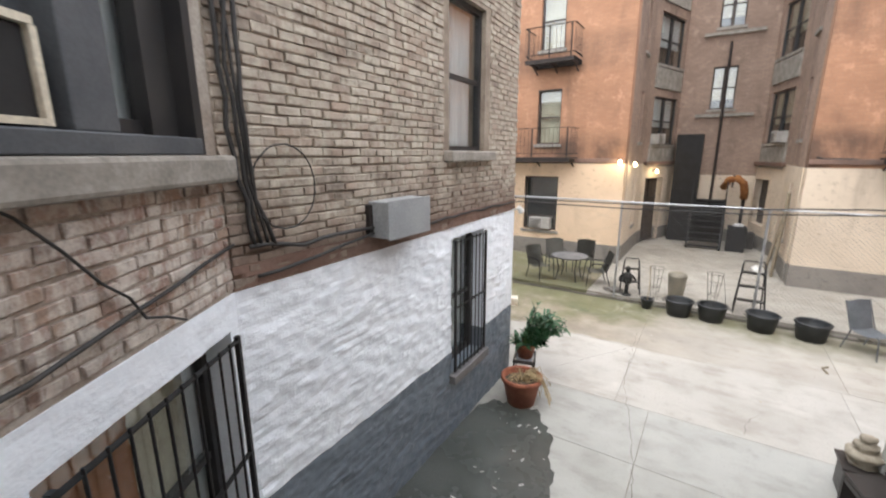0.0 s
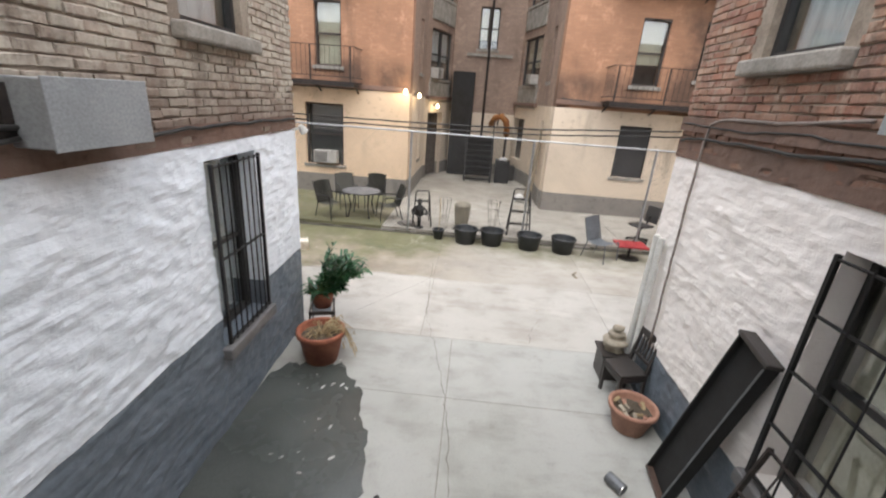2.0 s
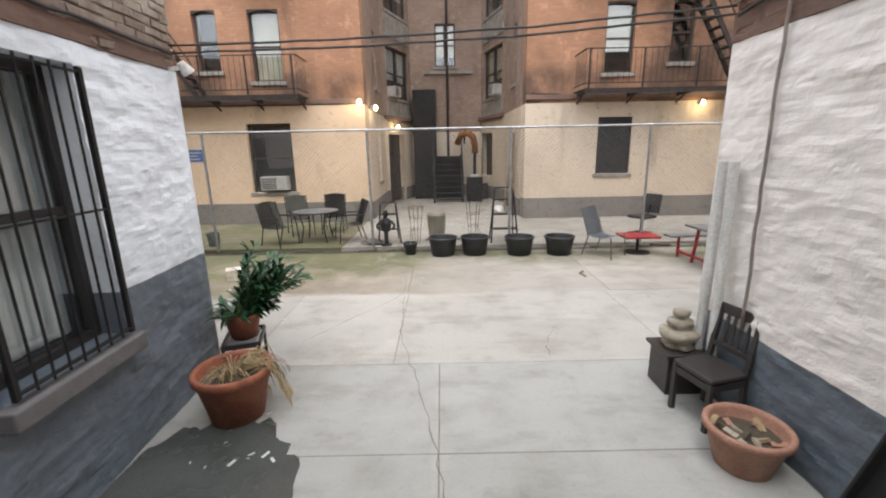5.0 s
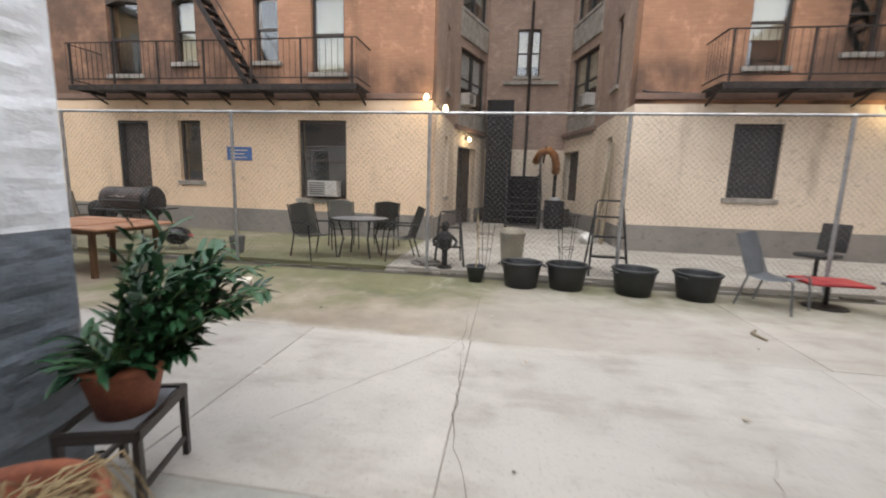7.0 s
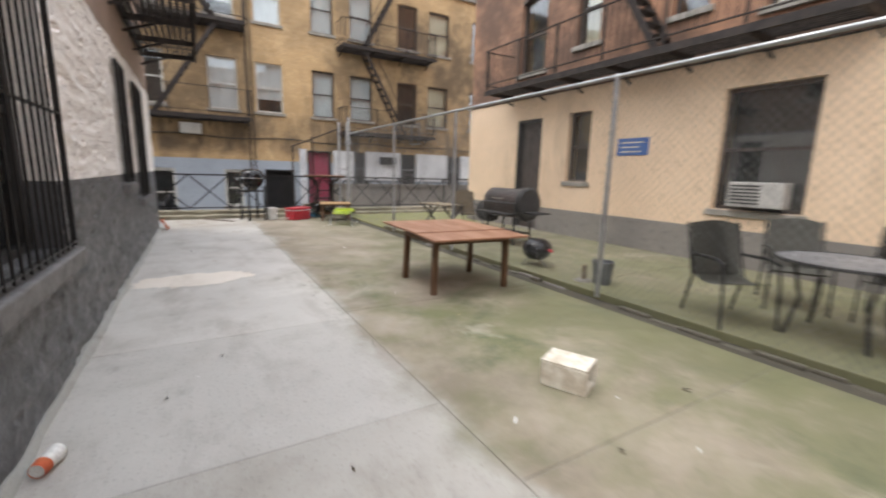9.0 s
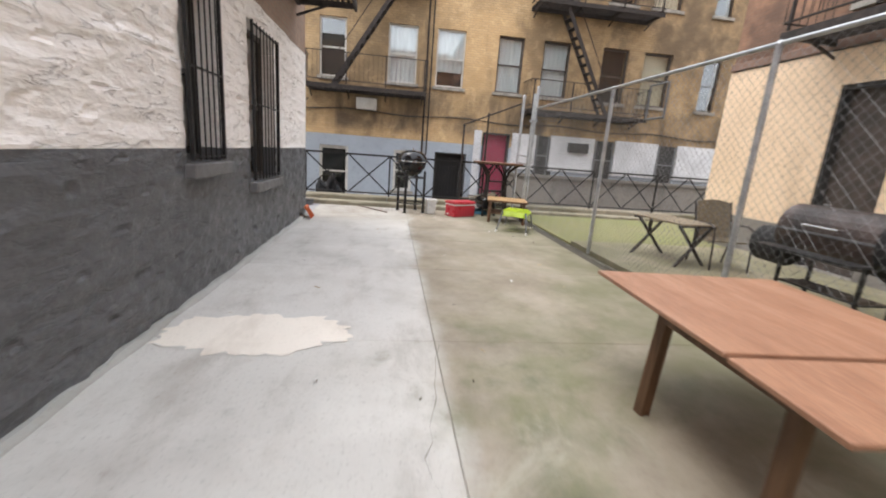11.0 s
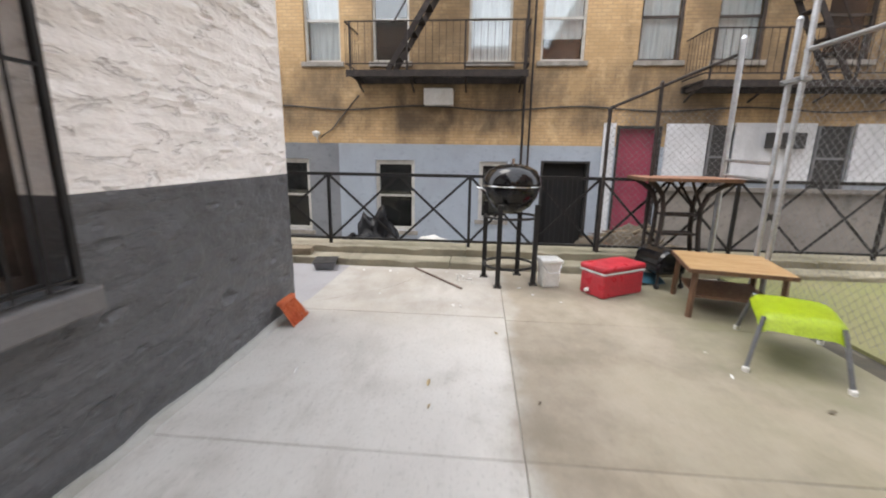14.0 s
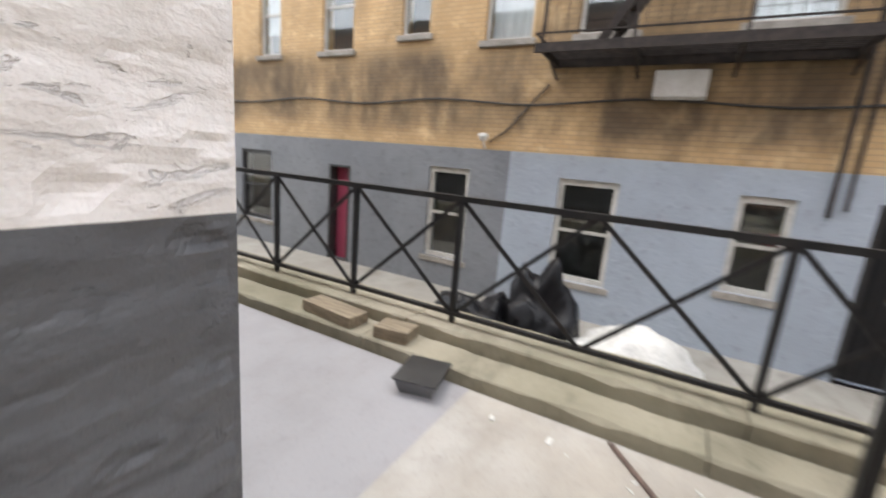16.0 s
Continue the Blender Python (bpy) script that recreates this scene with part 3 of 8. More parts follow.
def fire_escape(m, length, width, rail, label, stair=None, posts=6, ladder_up=2.9):
    """An iron balcony: slatted platform on brackets, railing with balusters, and a steep stair. Local x along the wall, y out, z up from the platform."""
    fe = thing("fire_escape", label, "fire escape", m)
    for k in range(int(width / 0.09)):
        part("slat", box(bmesh.new(), 0, length, 0.02 + k * 0.09, 0.02 + k * 0.09 + 0.05, -0.02, 0.0), IRON_RUST, fe)
    part("edge_beam", box(bmesh.new(), 0, length, width - 0.04, width, -0.14, -0.02), IRON_RUST, fe)
    part("edge_beam", box(bmesh.new(), 0, length, 0, 0.05, -0.14, -0.02), IRON_RUST, fe)
    for k in range(posts):
        x = 0.1 + (length - 0.2) * k / (posts - 1)
        bm = bmesh.new()
        bar(bm, (x, 0.0, -0.1), (x, width, -0.08), 0.05, 0.09), bar(bm, (x, 0.0, -0.32), (x, width * 0.55, -0.1), 0.035)
        part("bracket", bm, IRON_RUST, fe)
        part("post", bar(bmesh.new(), (x, width - 0.02, 0), (x, width - 0.02, rail), 0.035), IRON_RUST, fe)
    for z in (rail, 0.12):
        part("handrail", bar(bmesh.new(), (0, width - 0.02, z), (length, width - 0.02, z), 0.035, 0.02), IRON_RUST, fe)
        for x in (0.0, length):
            part("handrail", bar(bmesh.new(), (x, 0, z), (x, width - 0.04, z), 0.03, 0.02), IRON_RUST, fe)
    n = int(length / 0.14)
    rod = bpy.data.meshes.new("baluster")
    bm = tube(bmesh.new(), [(0, 0, 0.1), (0, 0, rail)], 0.006, 4, False)
    bm.to_mesh(rod)
    bm.free()
    rod.materials.append(IRON_RUST)
    for x, y in [(length * k / n, width - 0.02) for k in range(n + 1)] + [(x, width * k / 7) for x in (0.0, length) for k in range(1, 7)]:
        ob = new("baluster", rod)
        ob.location, ob.parent = (x, y, 0), fe
    if stair:
        x0, x1 = stair
        bm = bmesh.new()
        for y in (width - 0.62, width - 0.12):
            bar(bm, (x0, y, 0), (x1, y, ladder_up), 0.03, 0.12)
        flight = part("stair", bm, IRON_RUST, fe)
        for k in range(1, 12):
            s = k / 12
            part("tread", box(bmesh.new(), x0 + (x1 - x0) * s - 0.09, x0 + (x1 - x0) * s + 0.09, width - 0.6, width - 0.14, ladder_up * s - 0.012, ladder_up * s + 0.012), IRON_RUST, flight)
        part("stair_rail", bar(bmesh.new(), (x0, width - 0.12, 0.75), (x1, width - 0.12, ladder_up + 0.75), 0.025), IRON_RUST, fe)
    return fe


# ---- ground ----
bm = bmesh.new()
for x0, x1, y0, y1 in ((-16.5, 400, -400, 400), (-400, -21.0, -400, 400), (-21.0, -16.5, -400, -14), (-21.0, -16.5, 26, 400)):
    vs = [bm.verts.new((x, y, -0.006)) for x, y in ((x0, y0), (x1, y0), (x1, y1), (x0, y1))]
    bm.faces.new(vs)
tagged(part("ground", bm, GRIME, None), "dirty packed earth under the paving", "ground", kind="structure")
tagged(part("pit_floor", slab_box(-20.6, -16.5, -14, 26, -1.2, -1.0), CONCRETE_YARD, None), "sunken concrete area below the yellow building", "ground", kind="structure")
tagged(part("retaining_wall", slab_box(-16.5, -16.42, -14, 26, -1.2, -0.031), PLINTH, None), "cement retaining wall of the sunken area", "wall", kind="structure")

# ---- north apartment building ----
NY = 0.08      # height of the yard beyond the fence
NORTH, BACK = 14.8, 21.2
TOP = 12.4          # roof of the north building
TOP_WEST = 9.6      # roof of the yellow building
TOP_NEAR = 6.25      # roof of the near building
north = thing("apartment_building", "sooty orange brick apartment building with cream painted ground floor", "building", kind="structure")


def facade(parent, p, q, bands, holes, thick=0.45):
    m, _ = facing(p, q)
    n = (Vector((*q, 0)) - Vector((*p, 0))).length
    for name, z0, z1, mat, proud in bands:
        part(name, wall_band(0, n, z0, z1, holes, thick, None, 0, proud), mat, parent, "", m)
    return m


def sash_rows(parent, m, cols, frame_mat, sill=True, arch=True, seed=1):
    r = random.Random(seed)
    for u0, u1, z0, z1, style in cols:
        back = {"blind": BLIND, "curtain": CURTAIN, "dark": None}[style]
        window(parent, m, u0, u1, z0, z1, frame_mat, True, back, sill, arch, 0.12, False, r.choice((0.0, 0.0, 0.3)) if back else 0.0)


BANDS = (("plinth", -0.05, 0.68, PLINTH, 0.06), ("painted_wall", 0.68, 3.42, CREAM, 0.03), ("brick_wall", 3.42, TOP, BRICK_NORTH, 0.0))
BANDS_PALE = (("plinth", -0.05, 0.68, PLINTH, 0.06), ("painted_wall", 0.68, 3.35, CREAM_PALE, 0.03), ("brick_wall", 3.35, TOP, BRICK_NORTH, 0.0))
# left wing, frame runs from its east corner to its west corner
WX0, WX1 = -2.5, -13.4
P = lambda a, b: (a + 13.4, b + 13.4)
left_ground = [(*P(-5.92, -4.65), 1.0, 2.95), (*P(-9.29, -8.64), 1.36, 2.92), (*P(-11.12, -10.18), NY, 2.9)]
left_upper = []
for zb, styles in ((4.07, ("dark", "blind", "dark", "blind")), (7.17, ("blind", "curtain", "dark", "blind")), (10.3, ("blind", "dark", "curtain", "dark"))):
    for (a, b), s in zip(((-11.2, -10.26), (-9.28, -8.65), (-7.05, -6.4), (-5.54, -4.7)), styles):
        low = zb if b - a > 0.8 else zb + 0.28
        left_upper.append((*P(a, b), low, zb + 1.83, s))
m_left = facade(north, (WX1, NORTH), (WX0, NORTH), BANDS, left_ground + [k[:4] for k in left_upper])
sash_rows(north, m_left, left_upper, BROWN_FRAME, seed=2)
w = window(north, m_left, *left_ground[0], BROWN_FRAME, True, SHUTTER, True, False, 0.1, label="dark screened window with an air conditioner")
air_conditioner(w, Matrix(), left_ground[0][0] + 0.3, left_ground[0][1] - 0.2, 1.07, 1.46, 0.2)
window(north, m_left, *left_ground[1], BROWN_FRAME, True, SHUTTER, True, False, 0.1)
a, b, c, d = left_ground[2]
door = part("door", box(bmesh.new(), a + 0.05, b - 0.05, -0.2, -0.15, c, d - 0.06, None, 0.006), BROWN_FRAME, north, "dark brown steel back door", m_left)
part("door_frame", box(box(box(bmesh.new(), a, a + 0.05, -0.22, 0.0, c, d), b - 0.05, b, -0.22, 0.0, c, d), a + 0.05, b - 0.05, -0.22, 0.0, d - 0.06, d), DARK_FRAME, door)
part("handle", tube(bmesh.new(), [(a + 0.13, -0.15, 1.1), (a + 0.13, -0.09, 1.1), (a + 0.22, -0.09, 1.1)], 0.012), STEEL, door)
# right wing
right_ground = [(4.14 - 2.05, 5.12 - 2.05, 1.36, 2.95), (9.0 - 2.05, 9.95 - 2.05, 1.36, 2.95)]
right_upper = []
for zb, styles in ((4.12, ("blind", "dark", "dark", "blind", "dark")), (7.2, ("dark", "blind", "curtain", "dark", "blind")), (10.3, ("blind", "dark", "dark", "curtain", "dark"))):
    for (a, b), s in zip(((4.2, 5.0), (6.0, 6.62), (9.0, 9.65), (11.0, 11.8), (13.2, 14.0)), styles):
        right_upper.append((a - 2.05, b - 2.05, zb if b - a > 0.7 else zb + 0.25, zb + 1.82, s))
m_right = facade(north, (2.05, NORTH), (16.0, NORTH), BANDS_PALE, right_ground + [k[:4] for k in right_upper])
sash_rows(north, m_right, right_upper, BROWN_FRAME, seed=5)
for h in right_ground:
    window(north, m_right, *h, DARK_FRAME, False, None, True, False, 0.05, label="window shuttered with a dark steel sheet")
    part("shutter", box(bmesh.new(), h[0] + 0.03, h[1] - 0.03, -0.09, -0.06, h[2] + 0.03, h[3] - 0.03), SHUTTER, north, "dark steel window shutter", m_right)
for m_wing, n_wing in ((m_left, 10.9), (m_right, 13.95)):
    part("string_course", box(bmesh.new(), 0.0, n_wing, 0.002, 0.07, 3.44, 3.58, None, 0.015), BROWN_BAND, north, "sooty brown string course", m_wing)
# light court between the wings: two side walls, two canted bays and the back wall
SIDE = (("plinth", -0.05, 0.6, PLINTH, 0.05), ("painted_wall", 0.6, 3.35, CREAM_PALE, 0.02), ("brick_wall", 3.35, TOP, BRICK_RECESS, 0.0))
side_holes = [(1.6, 2.2, z, z + 1.75) for z in (1.1, 4.15, 7.2, 10.3)]
ms = facade(north, (-2.5, NORTH + 0.45), (-2.5, 18.7), SIDE, side_holes)
for h in side_holes:
    window(north, ms, *h, DARK_FRAME, True, None)
ms = facade(north, (2.05, 18.7), (2.05, NORTH + 0.45), SIDE, side_holes)
for h in side_holes:
    window(north, ms, *h, DARK_FRAME, True, None)
for p, q, flip in (((-2.5, 18.7), (-1.6, 21.2), False), ((1.4, 21.2), (2.05, 18.7), True)):
    n = math.dist(p, q)
    dz = (0.14, 1.42, 1.0, 2.75) if flip else (0.28, 1.75, NY, 2.75)
    bay = [((0.3, 2.25) if flip else (0.42, 2.4)) + (z, z + 1.85) for z in (4.1, 7.15, 10.25)]
    mb = facade(north, p, q, SIDE, bay + [dz])
    for k, h in enumerate(bay):
        wb = window(north, mb, *h, DARK_FRAME, True, BLIND if flip else CURTAIN, True, False, 0.1, True, 0.35)
        part("spandrel", box(bmesh.new(), h[0] - 0.1, h[1] + 0.1, -0.02, 0.05, h[2] - 0.9, h[2] - 0.13, None, 0.01), STONE, wb)
        if k == 0:
            air_conditioner(wb, Matrix(), *((h[1] - 0.65, h[1] - 0.1) if flip else (h[0] + 0.08, h[0] + 0.62)), h[2] + 0.02, h[2] + 0.4)
    door = part("door", box(bmesh.new(), dz[0], dz[1], -0.25, -0.2, dz[2], dz[3]), BROWN_FRAME, north, "dark window in the light court" if flip else "dark basement door in the light court", mb)
    mid = (dz[0] + dz[1]) / 2
    part("rail", box(box(bmesh.new(), dz[0], dz[1], -0.2, -0.17, 1.85, 1.92), mid - 0.03, mid + 0.03, -0.2, -0.17, 1.92, dz[3]), DARK_FRAME, door)
    part("ledge", box(bmesh.new(), 0.02, n - 0.02, 0.021, 0.16, 3.28, 3.42, None, 0.015), BROWN_BAND, north, "sooty brown stone ledge", mb)
    part("door_frame", box(box(box(bmesh.new(), dz[0] - 0.1, dz[0], -0.1, 0.04, dz[2], dz[3] + 0.1), dz[1], dz[1] + 0.1, -0.1, 0.04, dz[2], dz[3] + 0.1), dz[0], dz[1], -0.1, 0.04, dz[3], dz[3] + 0.1), CREAM_PALE, door)
BACKB = (("plinth", -0.05, 0.6, PLINTH, 0.05), ("painted_wall", 0.6, 2.85, CREAM_PALE, 0.02), ("brick_wall", 2.85, TOP, BRICK_RECESS, 0.0))
centre = [(1.05, 1.9, z, z + 1.65) for z in (5.5, 8.6)]
mc = facade(north, (-1.6, BACK), (1.4, BACK), BACKB, centre)
for h in centre:
    wc = window(north, mc, *h, BROWN_FRAME, True, BLIND, True, False, 0.08, True, 0.2)
part("ledge", box(bmesh.new(), 0.6, 2.6, 0, 0.12, 5.2, 5.32), STONE, north, "", mc)
part("ledge", box(bmesh.new(), 0.6, 2.6, 0, 0.12, 8.3, 8.42), STONE, north, "", mc)
part("bulkhead", box(box(bmesh.new(), 0.1, 1.05, 0, 0.9, NY, 4.5, None, 0.01), 0.2, 0.95, 0.9, 0.93, NY + 0.1, 2.3), BLACK_SHEET, north, "tall black sheet metal bulkhead", mc)
bm = bmesh.new()
for (x, y) in ((0.55, 0.25), (2.75, 0.3)):
    tube(bm, [(x + 1.0, y, NY), (x + 1.0, y, 8.0)], 0.05, 8)
part("drain_pipe", bm, IRON_RUST, north, "", mc)
part("roof", box(box(box(bmesh.new(), -13.4, -2.5, NORTH - 0.1, 24, TOP, TOP + 0.3), -2.5, 2.05, BACK, 24, TOP, TOP + 0.3), 2.05, 16.0, NORTH - 0.1, 24, TOP, TOP + 0.3), PLINTH, north)
me_side, n_side = facing((-13.4, 24.0), (-13.4, NORTH + 0.06))
for name, z0, z1, mat in (("side_wall", -0.05, 3.4, CREAM), ("side_wall", 3.4, TOP, BRICK_NORTH)):
    part(name, wall_band(0, n_side, z0, z1, [], 0.4), mat, north, "", me_side)
part("back_wall", box(bmesh.new(), -13.4, 16.0, 23.7, 24.0, -0.05, TOP), BRICK_NORTH, north)
part("side_wall", box(bmesh.new(), 15.6, 15.99, NORTH + 0.5, 23.7, -0.05, TOP), BRICK_NORTH, north)
# steel stair in the light court
stair = thing("steel_stair", "dark rusty steel stair in the light court", "stairs", pose(-0.1, 20.1, NY))
for x in (-0.55, 0.55):
    part("stringer", bar(bmesh.new(), (x, -1.3, 0), (x, 0.4, 1.75), 0.05, 0.2), BLACK_SHEET, stair)
for k in range(8):
    part("tread", box(bmesh.new(), -0.53, 0.53, -1.25 + k * 0.21, -1.02 + k * 0.21, 0.1 + k * 0.216, 0.13 + k * 0.216), IRON, stair)
for x in (-0.58, 0.58):
    part("handrail", bar(bmesh.new(), (x, -1.3, 0.95), (x, 0.4, 2.65), 0.04), BLACK_SHEET, stair)
    for k in range(4):
        part("baluster", bar(bmesh.new(), (x, -1.25 + 0.5 * k, 0.05 + 0.5 * k), (x, -1.25 + 0.5 * k, 1.0 + 0.5 * k), 0.03), BLACK_SHEET, stair)
part("platform", box(bmesh.new(), -0.6, 0.6, 0.4, 1.0, 1.7, 1.76), BLACK_SHEET, stair)
part("side_plate", box(bmesh.new(), -0.6, 0.6, 0.42, 0.46, 0.0, 1.7), BLACK_SHEET, stair)
# fire escapes of the north building
fe_label = "rusty dark iron fire escape balcony with a steep stair"
fire_escape(pose(-4.05, NORTH, 3.62) @ pose(0, 0, 0, 0, 0, 180), 7.4, 0.95, 0.95, fe_label, (2.7, 4.5), 7)
fire_escape(pose(-4.1, NORTH, 6.72) @ pose(0, 0, 0, 0, 0, 180), 1.6, 0.95, 0.95, "small rusty iron fire escape balcony", None, 3)
fire_escape(pose(12.0, NORTH, 3.62) @ pose(0, 0, 0, 0, 0, 180), 8.6, 0.95, 0.95, fe_label, (4.3, 6.0), 7)
fire_escape(pose(7.0, NORTH, 6.72) @ pose(0, 0, 0, 0, 0, 180), 3.6, 0.95, 0.95, "small rusty iron fire escape balcony", None, 4)

# ---- yellow apartment building to the west ----
YX, Y0, Y1 = -20.5, -9.0, 24.0
yellow = thing("apartment_building", "yellow brick apartment building with pale blue painted base", "building", kind="structure")
Q = lambda a: a - Y0
ylow = [(Q(a), Q(b), c, d) for a, b, c, d in ((-2.95, -1.75, -0.4, 1.39), (2.97, 3.87, -0.42, 1.39), (5.57, 6.55, -0.36, 1.39), (8.14, 8.8, -0.03, 1.39))]
ydoors = [(Q(0.25), Q(0.9), -1.0, 1.22), (Q(9.6), Q(10.75), -1.0, 1.43), (Q(11.3), Q(12.3), -1.0, 2.25), (Q(13.5), Q(14.0), 0.5, 2.2)]
yup = []
ycols = ((-4.2, -3.3), (-2.2, -1.45), (-0.1, 0.82), (2.07, 2.73), (3.9, 4.78), (5.55, 6.42), (7.8, 8.78), (9.44, 10.42), (11.58, 12.5), (13.2, 14.2), (15.4, 16.4), (17.0, 18.1), (19.4, 20.1))
ystyle = ("dark", "curtain", "dark", "dark", "curtain", "dark", "curtain", "curtain", "curtain", "curtain", "dark", "blind", "dark")
for zb in (3.65, 6.95):
    for (a, b), s in zip(ycols, ystyle):
        yup.append((Q(a), Q(b), zb + (0.2 if b - a < 0.7 else 0), zb + 1.85, s))
m_yel = facade(yellow, (YX, Y0), (YX, Y1), (("brick_wall", 1.78, TOP_WEST, BRICK_YELLOW, 0.0),), ylow + ydoors + [k[:4] for k in yup])
for a, b, mat in ((0, Q(4.65), GREY_BASE), (Q(4.65), Y1 - Y0, PALE_BLUE)):
    part("painted_base", wall_band(a, b, -1.05, 1.78, ylow + ydoors, 0.45, None, 0, 0.03), mat, yellow, "", m_yel)
for k, h in enumerate(yup):
    back = {"blind": BLIND, "curtain": CURTAIN, "dark": None}[h[4]]
    window(yellow, m_yel, *h[:4], WHITE_FRAME if h[0] < Q(11) else BROWN_FRAME, True, back, True, False, 0.1, False, 0.25 if k % 6 == 1 else 0.0)
for k, h in enumerate(ylow):
    window(yellow, m_yel, *h, WHITE_FRAME if k else DARK_FRAME, True, SHUTTER if k == 3 else None, True, False, 0.05, sill_mat=STONE, f=0.085)
# the second opening gets a near-black panel as painted shade, not a leaf
for h, mat, lab in zip(ydoors, (RED_DOOR, ROOM_SHADE, RED_DOOR, DARK_FRAME), ("dark red basement door", "basement entrance closed by a panel painted as inner shade", "crimson painted basement door", "dark narrow window")):
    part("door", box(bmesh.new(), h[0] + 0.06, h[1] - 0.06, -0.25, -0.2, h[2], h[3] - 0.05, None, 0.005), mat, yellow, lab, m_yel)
    part("door_frame", box(box(box(bmesh.new(), h[0], h[0] + 0.06, -0.26, 0.035, h[2], h[3]), h[1] - 0.06, h[1], -0.26, 0.035, h[2], h[3]), h[0] + 0.06, h[1] - 0.06, -0.26, 0.035, h[3] - 0.05, h[3]), DARK_FRAME, yellow, "", m_yel)
bm = bmesh.new()
for k in range(9):
    u = ydoors[1][0] + 0.1 + k * 0.118
    tube(bm, [(u, -0.05, -0.95), (u, -0.05, 1.0)], 0.012, 5)
part("gate_bars", bm, IRON, yellow, "black steel gate bars", m_yel)
part("roof", box(bmesh.new(), YX - 8, YX + 0.15, Y0, Y1, TOP_WEST, TOP_WEST + 0.3), PLINTH, yellow)
part("back_wall", box(bmesh.new(), YX - 8, YX - 0.5, Y0, Y1, -1.0, TOP_WEST), BRICK_YELLOW, yellow)
# white cabin fronts built against its base
for a, b, z0, z1 in ((10.98, 11.24, -0.9, 2.3), (12.38, 13.28, 1.05, 2.3), (13.85, 15.55, 1.05, 2.33), (16.38, 18.1, 1.05, 2.33), (18.92, 20.6, 1.05, 2.33), (21.3, 23.6, 1.05, 2.33)):
    part("panel", box(bmesh.new(), Q(a), Q(b), 0.035, 0.12, z0, z1, None, 0.01), WHITE_PANEL, yellow, "white sheet metal wall panel", m_yel)
for a, b in ((13.32, 13.8), (15.6, 16.33), (18.15, 18.87), (20.65, 21.25)):
    dark = part("cabin_window", box(bmesh.new(), Q(a), Q(b), 0.035, 0.06, 0.9, 2.28), SHUTTER, yellow, "dark narrow cabin window", m_yel)
    part("frame", box(box(box(bmesh.new(), Q(a), Q(a) + 0.05, 0.062, 0.1, 0.9, 2.28), Q(b) - 0.05, Q(b), 0.062, 0.1, 0.9, 2.28), Q(a) + 0.05, Q(b) - 0.05, 0.062, 0.09, 1.55, 1.6), GREY_FRAME, dark)
part("cabin_ledge", box(bmesh.new(), Q(12.34), Q(24), 0.1, 0.22, 0.8, 0.9, None, 0.01), PLINTH, yellow, "", m_yel)
part("panel_base", box(bmesh.new(), Q(12.34), Q(24), 0.035, 0.1, -1.0, 0.88), PLINTH, yellow, "", m_yel)
vent = part("vent", box(bmesh.new(), Q(14.5), Q(15.25), 0.125, 0.3, 1.78, 2.12, None, 0.01), SHUTTER, yellow, "dark wall vent", m_yel)
fire_escape(m_yel @ pose(Q(5.2), 0, 3.3), 3.9, 1.0, 0.95, fe_label, (0.9, 2.9), 4, 3.1)
fire_escape(m_yel @ pose(Q(5.2), 0, 6.6), 3.9, 1.0, 0.95, fe_label, (2.9, 0.9), 4, 3.1)
fire_escape(m_yel @ pose(Q(12.6), 0, 3.1), 4.3, 1.0, 0.95, fe_label, (2.8, 1.0), 4, 3.2)
fire_escape(m_yel @ pose(Q(12.6), 0, 6.5), 4.3, 1.0, 0.95, fe_label, (1.0, 2.8), 4, 3.2)
bm = bmesh.new()
tube(bm, [(Q(9.12), 0.06, 1.2), (Q(9.12), 0.06, TOP_WEST)], 0.03, 8), tube(bm, [(Q(9.28), 0.05, 1.3), (Q(9.28), 0.05, 8)], 0.025, 6)
part("drain_pipe", bm, IRON_RUST, yellow, "", m_yel)
bm = bmesh.new()
tube(bm, [(u, 0.03, 2.62 + 0.05 * math.sin(u * 1.7)) for u in [k * 0.5 for k in range(60)]], 0.018, 5)
part("cable_run", bm, CABLE, yellow, "", m_yel)
sign = part("sign_box", box(bmesh.new(), Q(6.8), Q(7.48), 0.0, 0.28, 2.66, 3.03, None, 0.02), WHITE_PLASTIC, yellow, "dirty white metal box on the wall", m_yel)

# ---- near building: west half (left of the alley) ----
AXW, AXE, CY = -2.55, 1.98, 6.36     # alley walls and the line of the court front
CX, CYA = -2.69, 6.33        # outer corner of the west half; its alley wall runs slightly askew
alley_x = lambda y: AXW + (CX - AXW) * (y - 1.44) / (CYA - 1.44)
LOW, WHITE_TOP = 1.22, 2.86
m_aw, n_aw = facing((AXW, 1.44), (CX, CYA))
west_hole = (4.28 - 1.44, 5.18 - 1.44, 0.91, 2.72)
west_up = (4.24 - 1.44, 5.18 - 1.44, 3.78, 5.5)
wall_w = part("wall_alley_west", wall_band(0, n_aw, -0.03, LOW, [west_hole], 0.4, lumps(0.026, 1.3, 0.078, (0, n_aw), 0.0, 2.0), 0.026, mitre=(0, 1)), BLUE_GREY_PAINT, None, "", m_aw)
tagged(wall_w, "rough alley wall painted slate grey below", "wall", kind="structure")
tagged(part("wall_alley_west_white", wall_band(0, n_aw, LOW, WHITE_TOP, [west_hole], 0.4, lumps(0.026, 1.3, 0.078, (0, n_aw), 0.0, 2.0), 0.026, mitre=(0, 1)), WHITE_BLUISH, None, "", m_aw), "rough brick alley wall painted white", "wall", kind="structure")
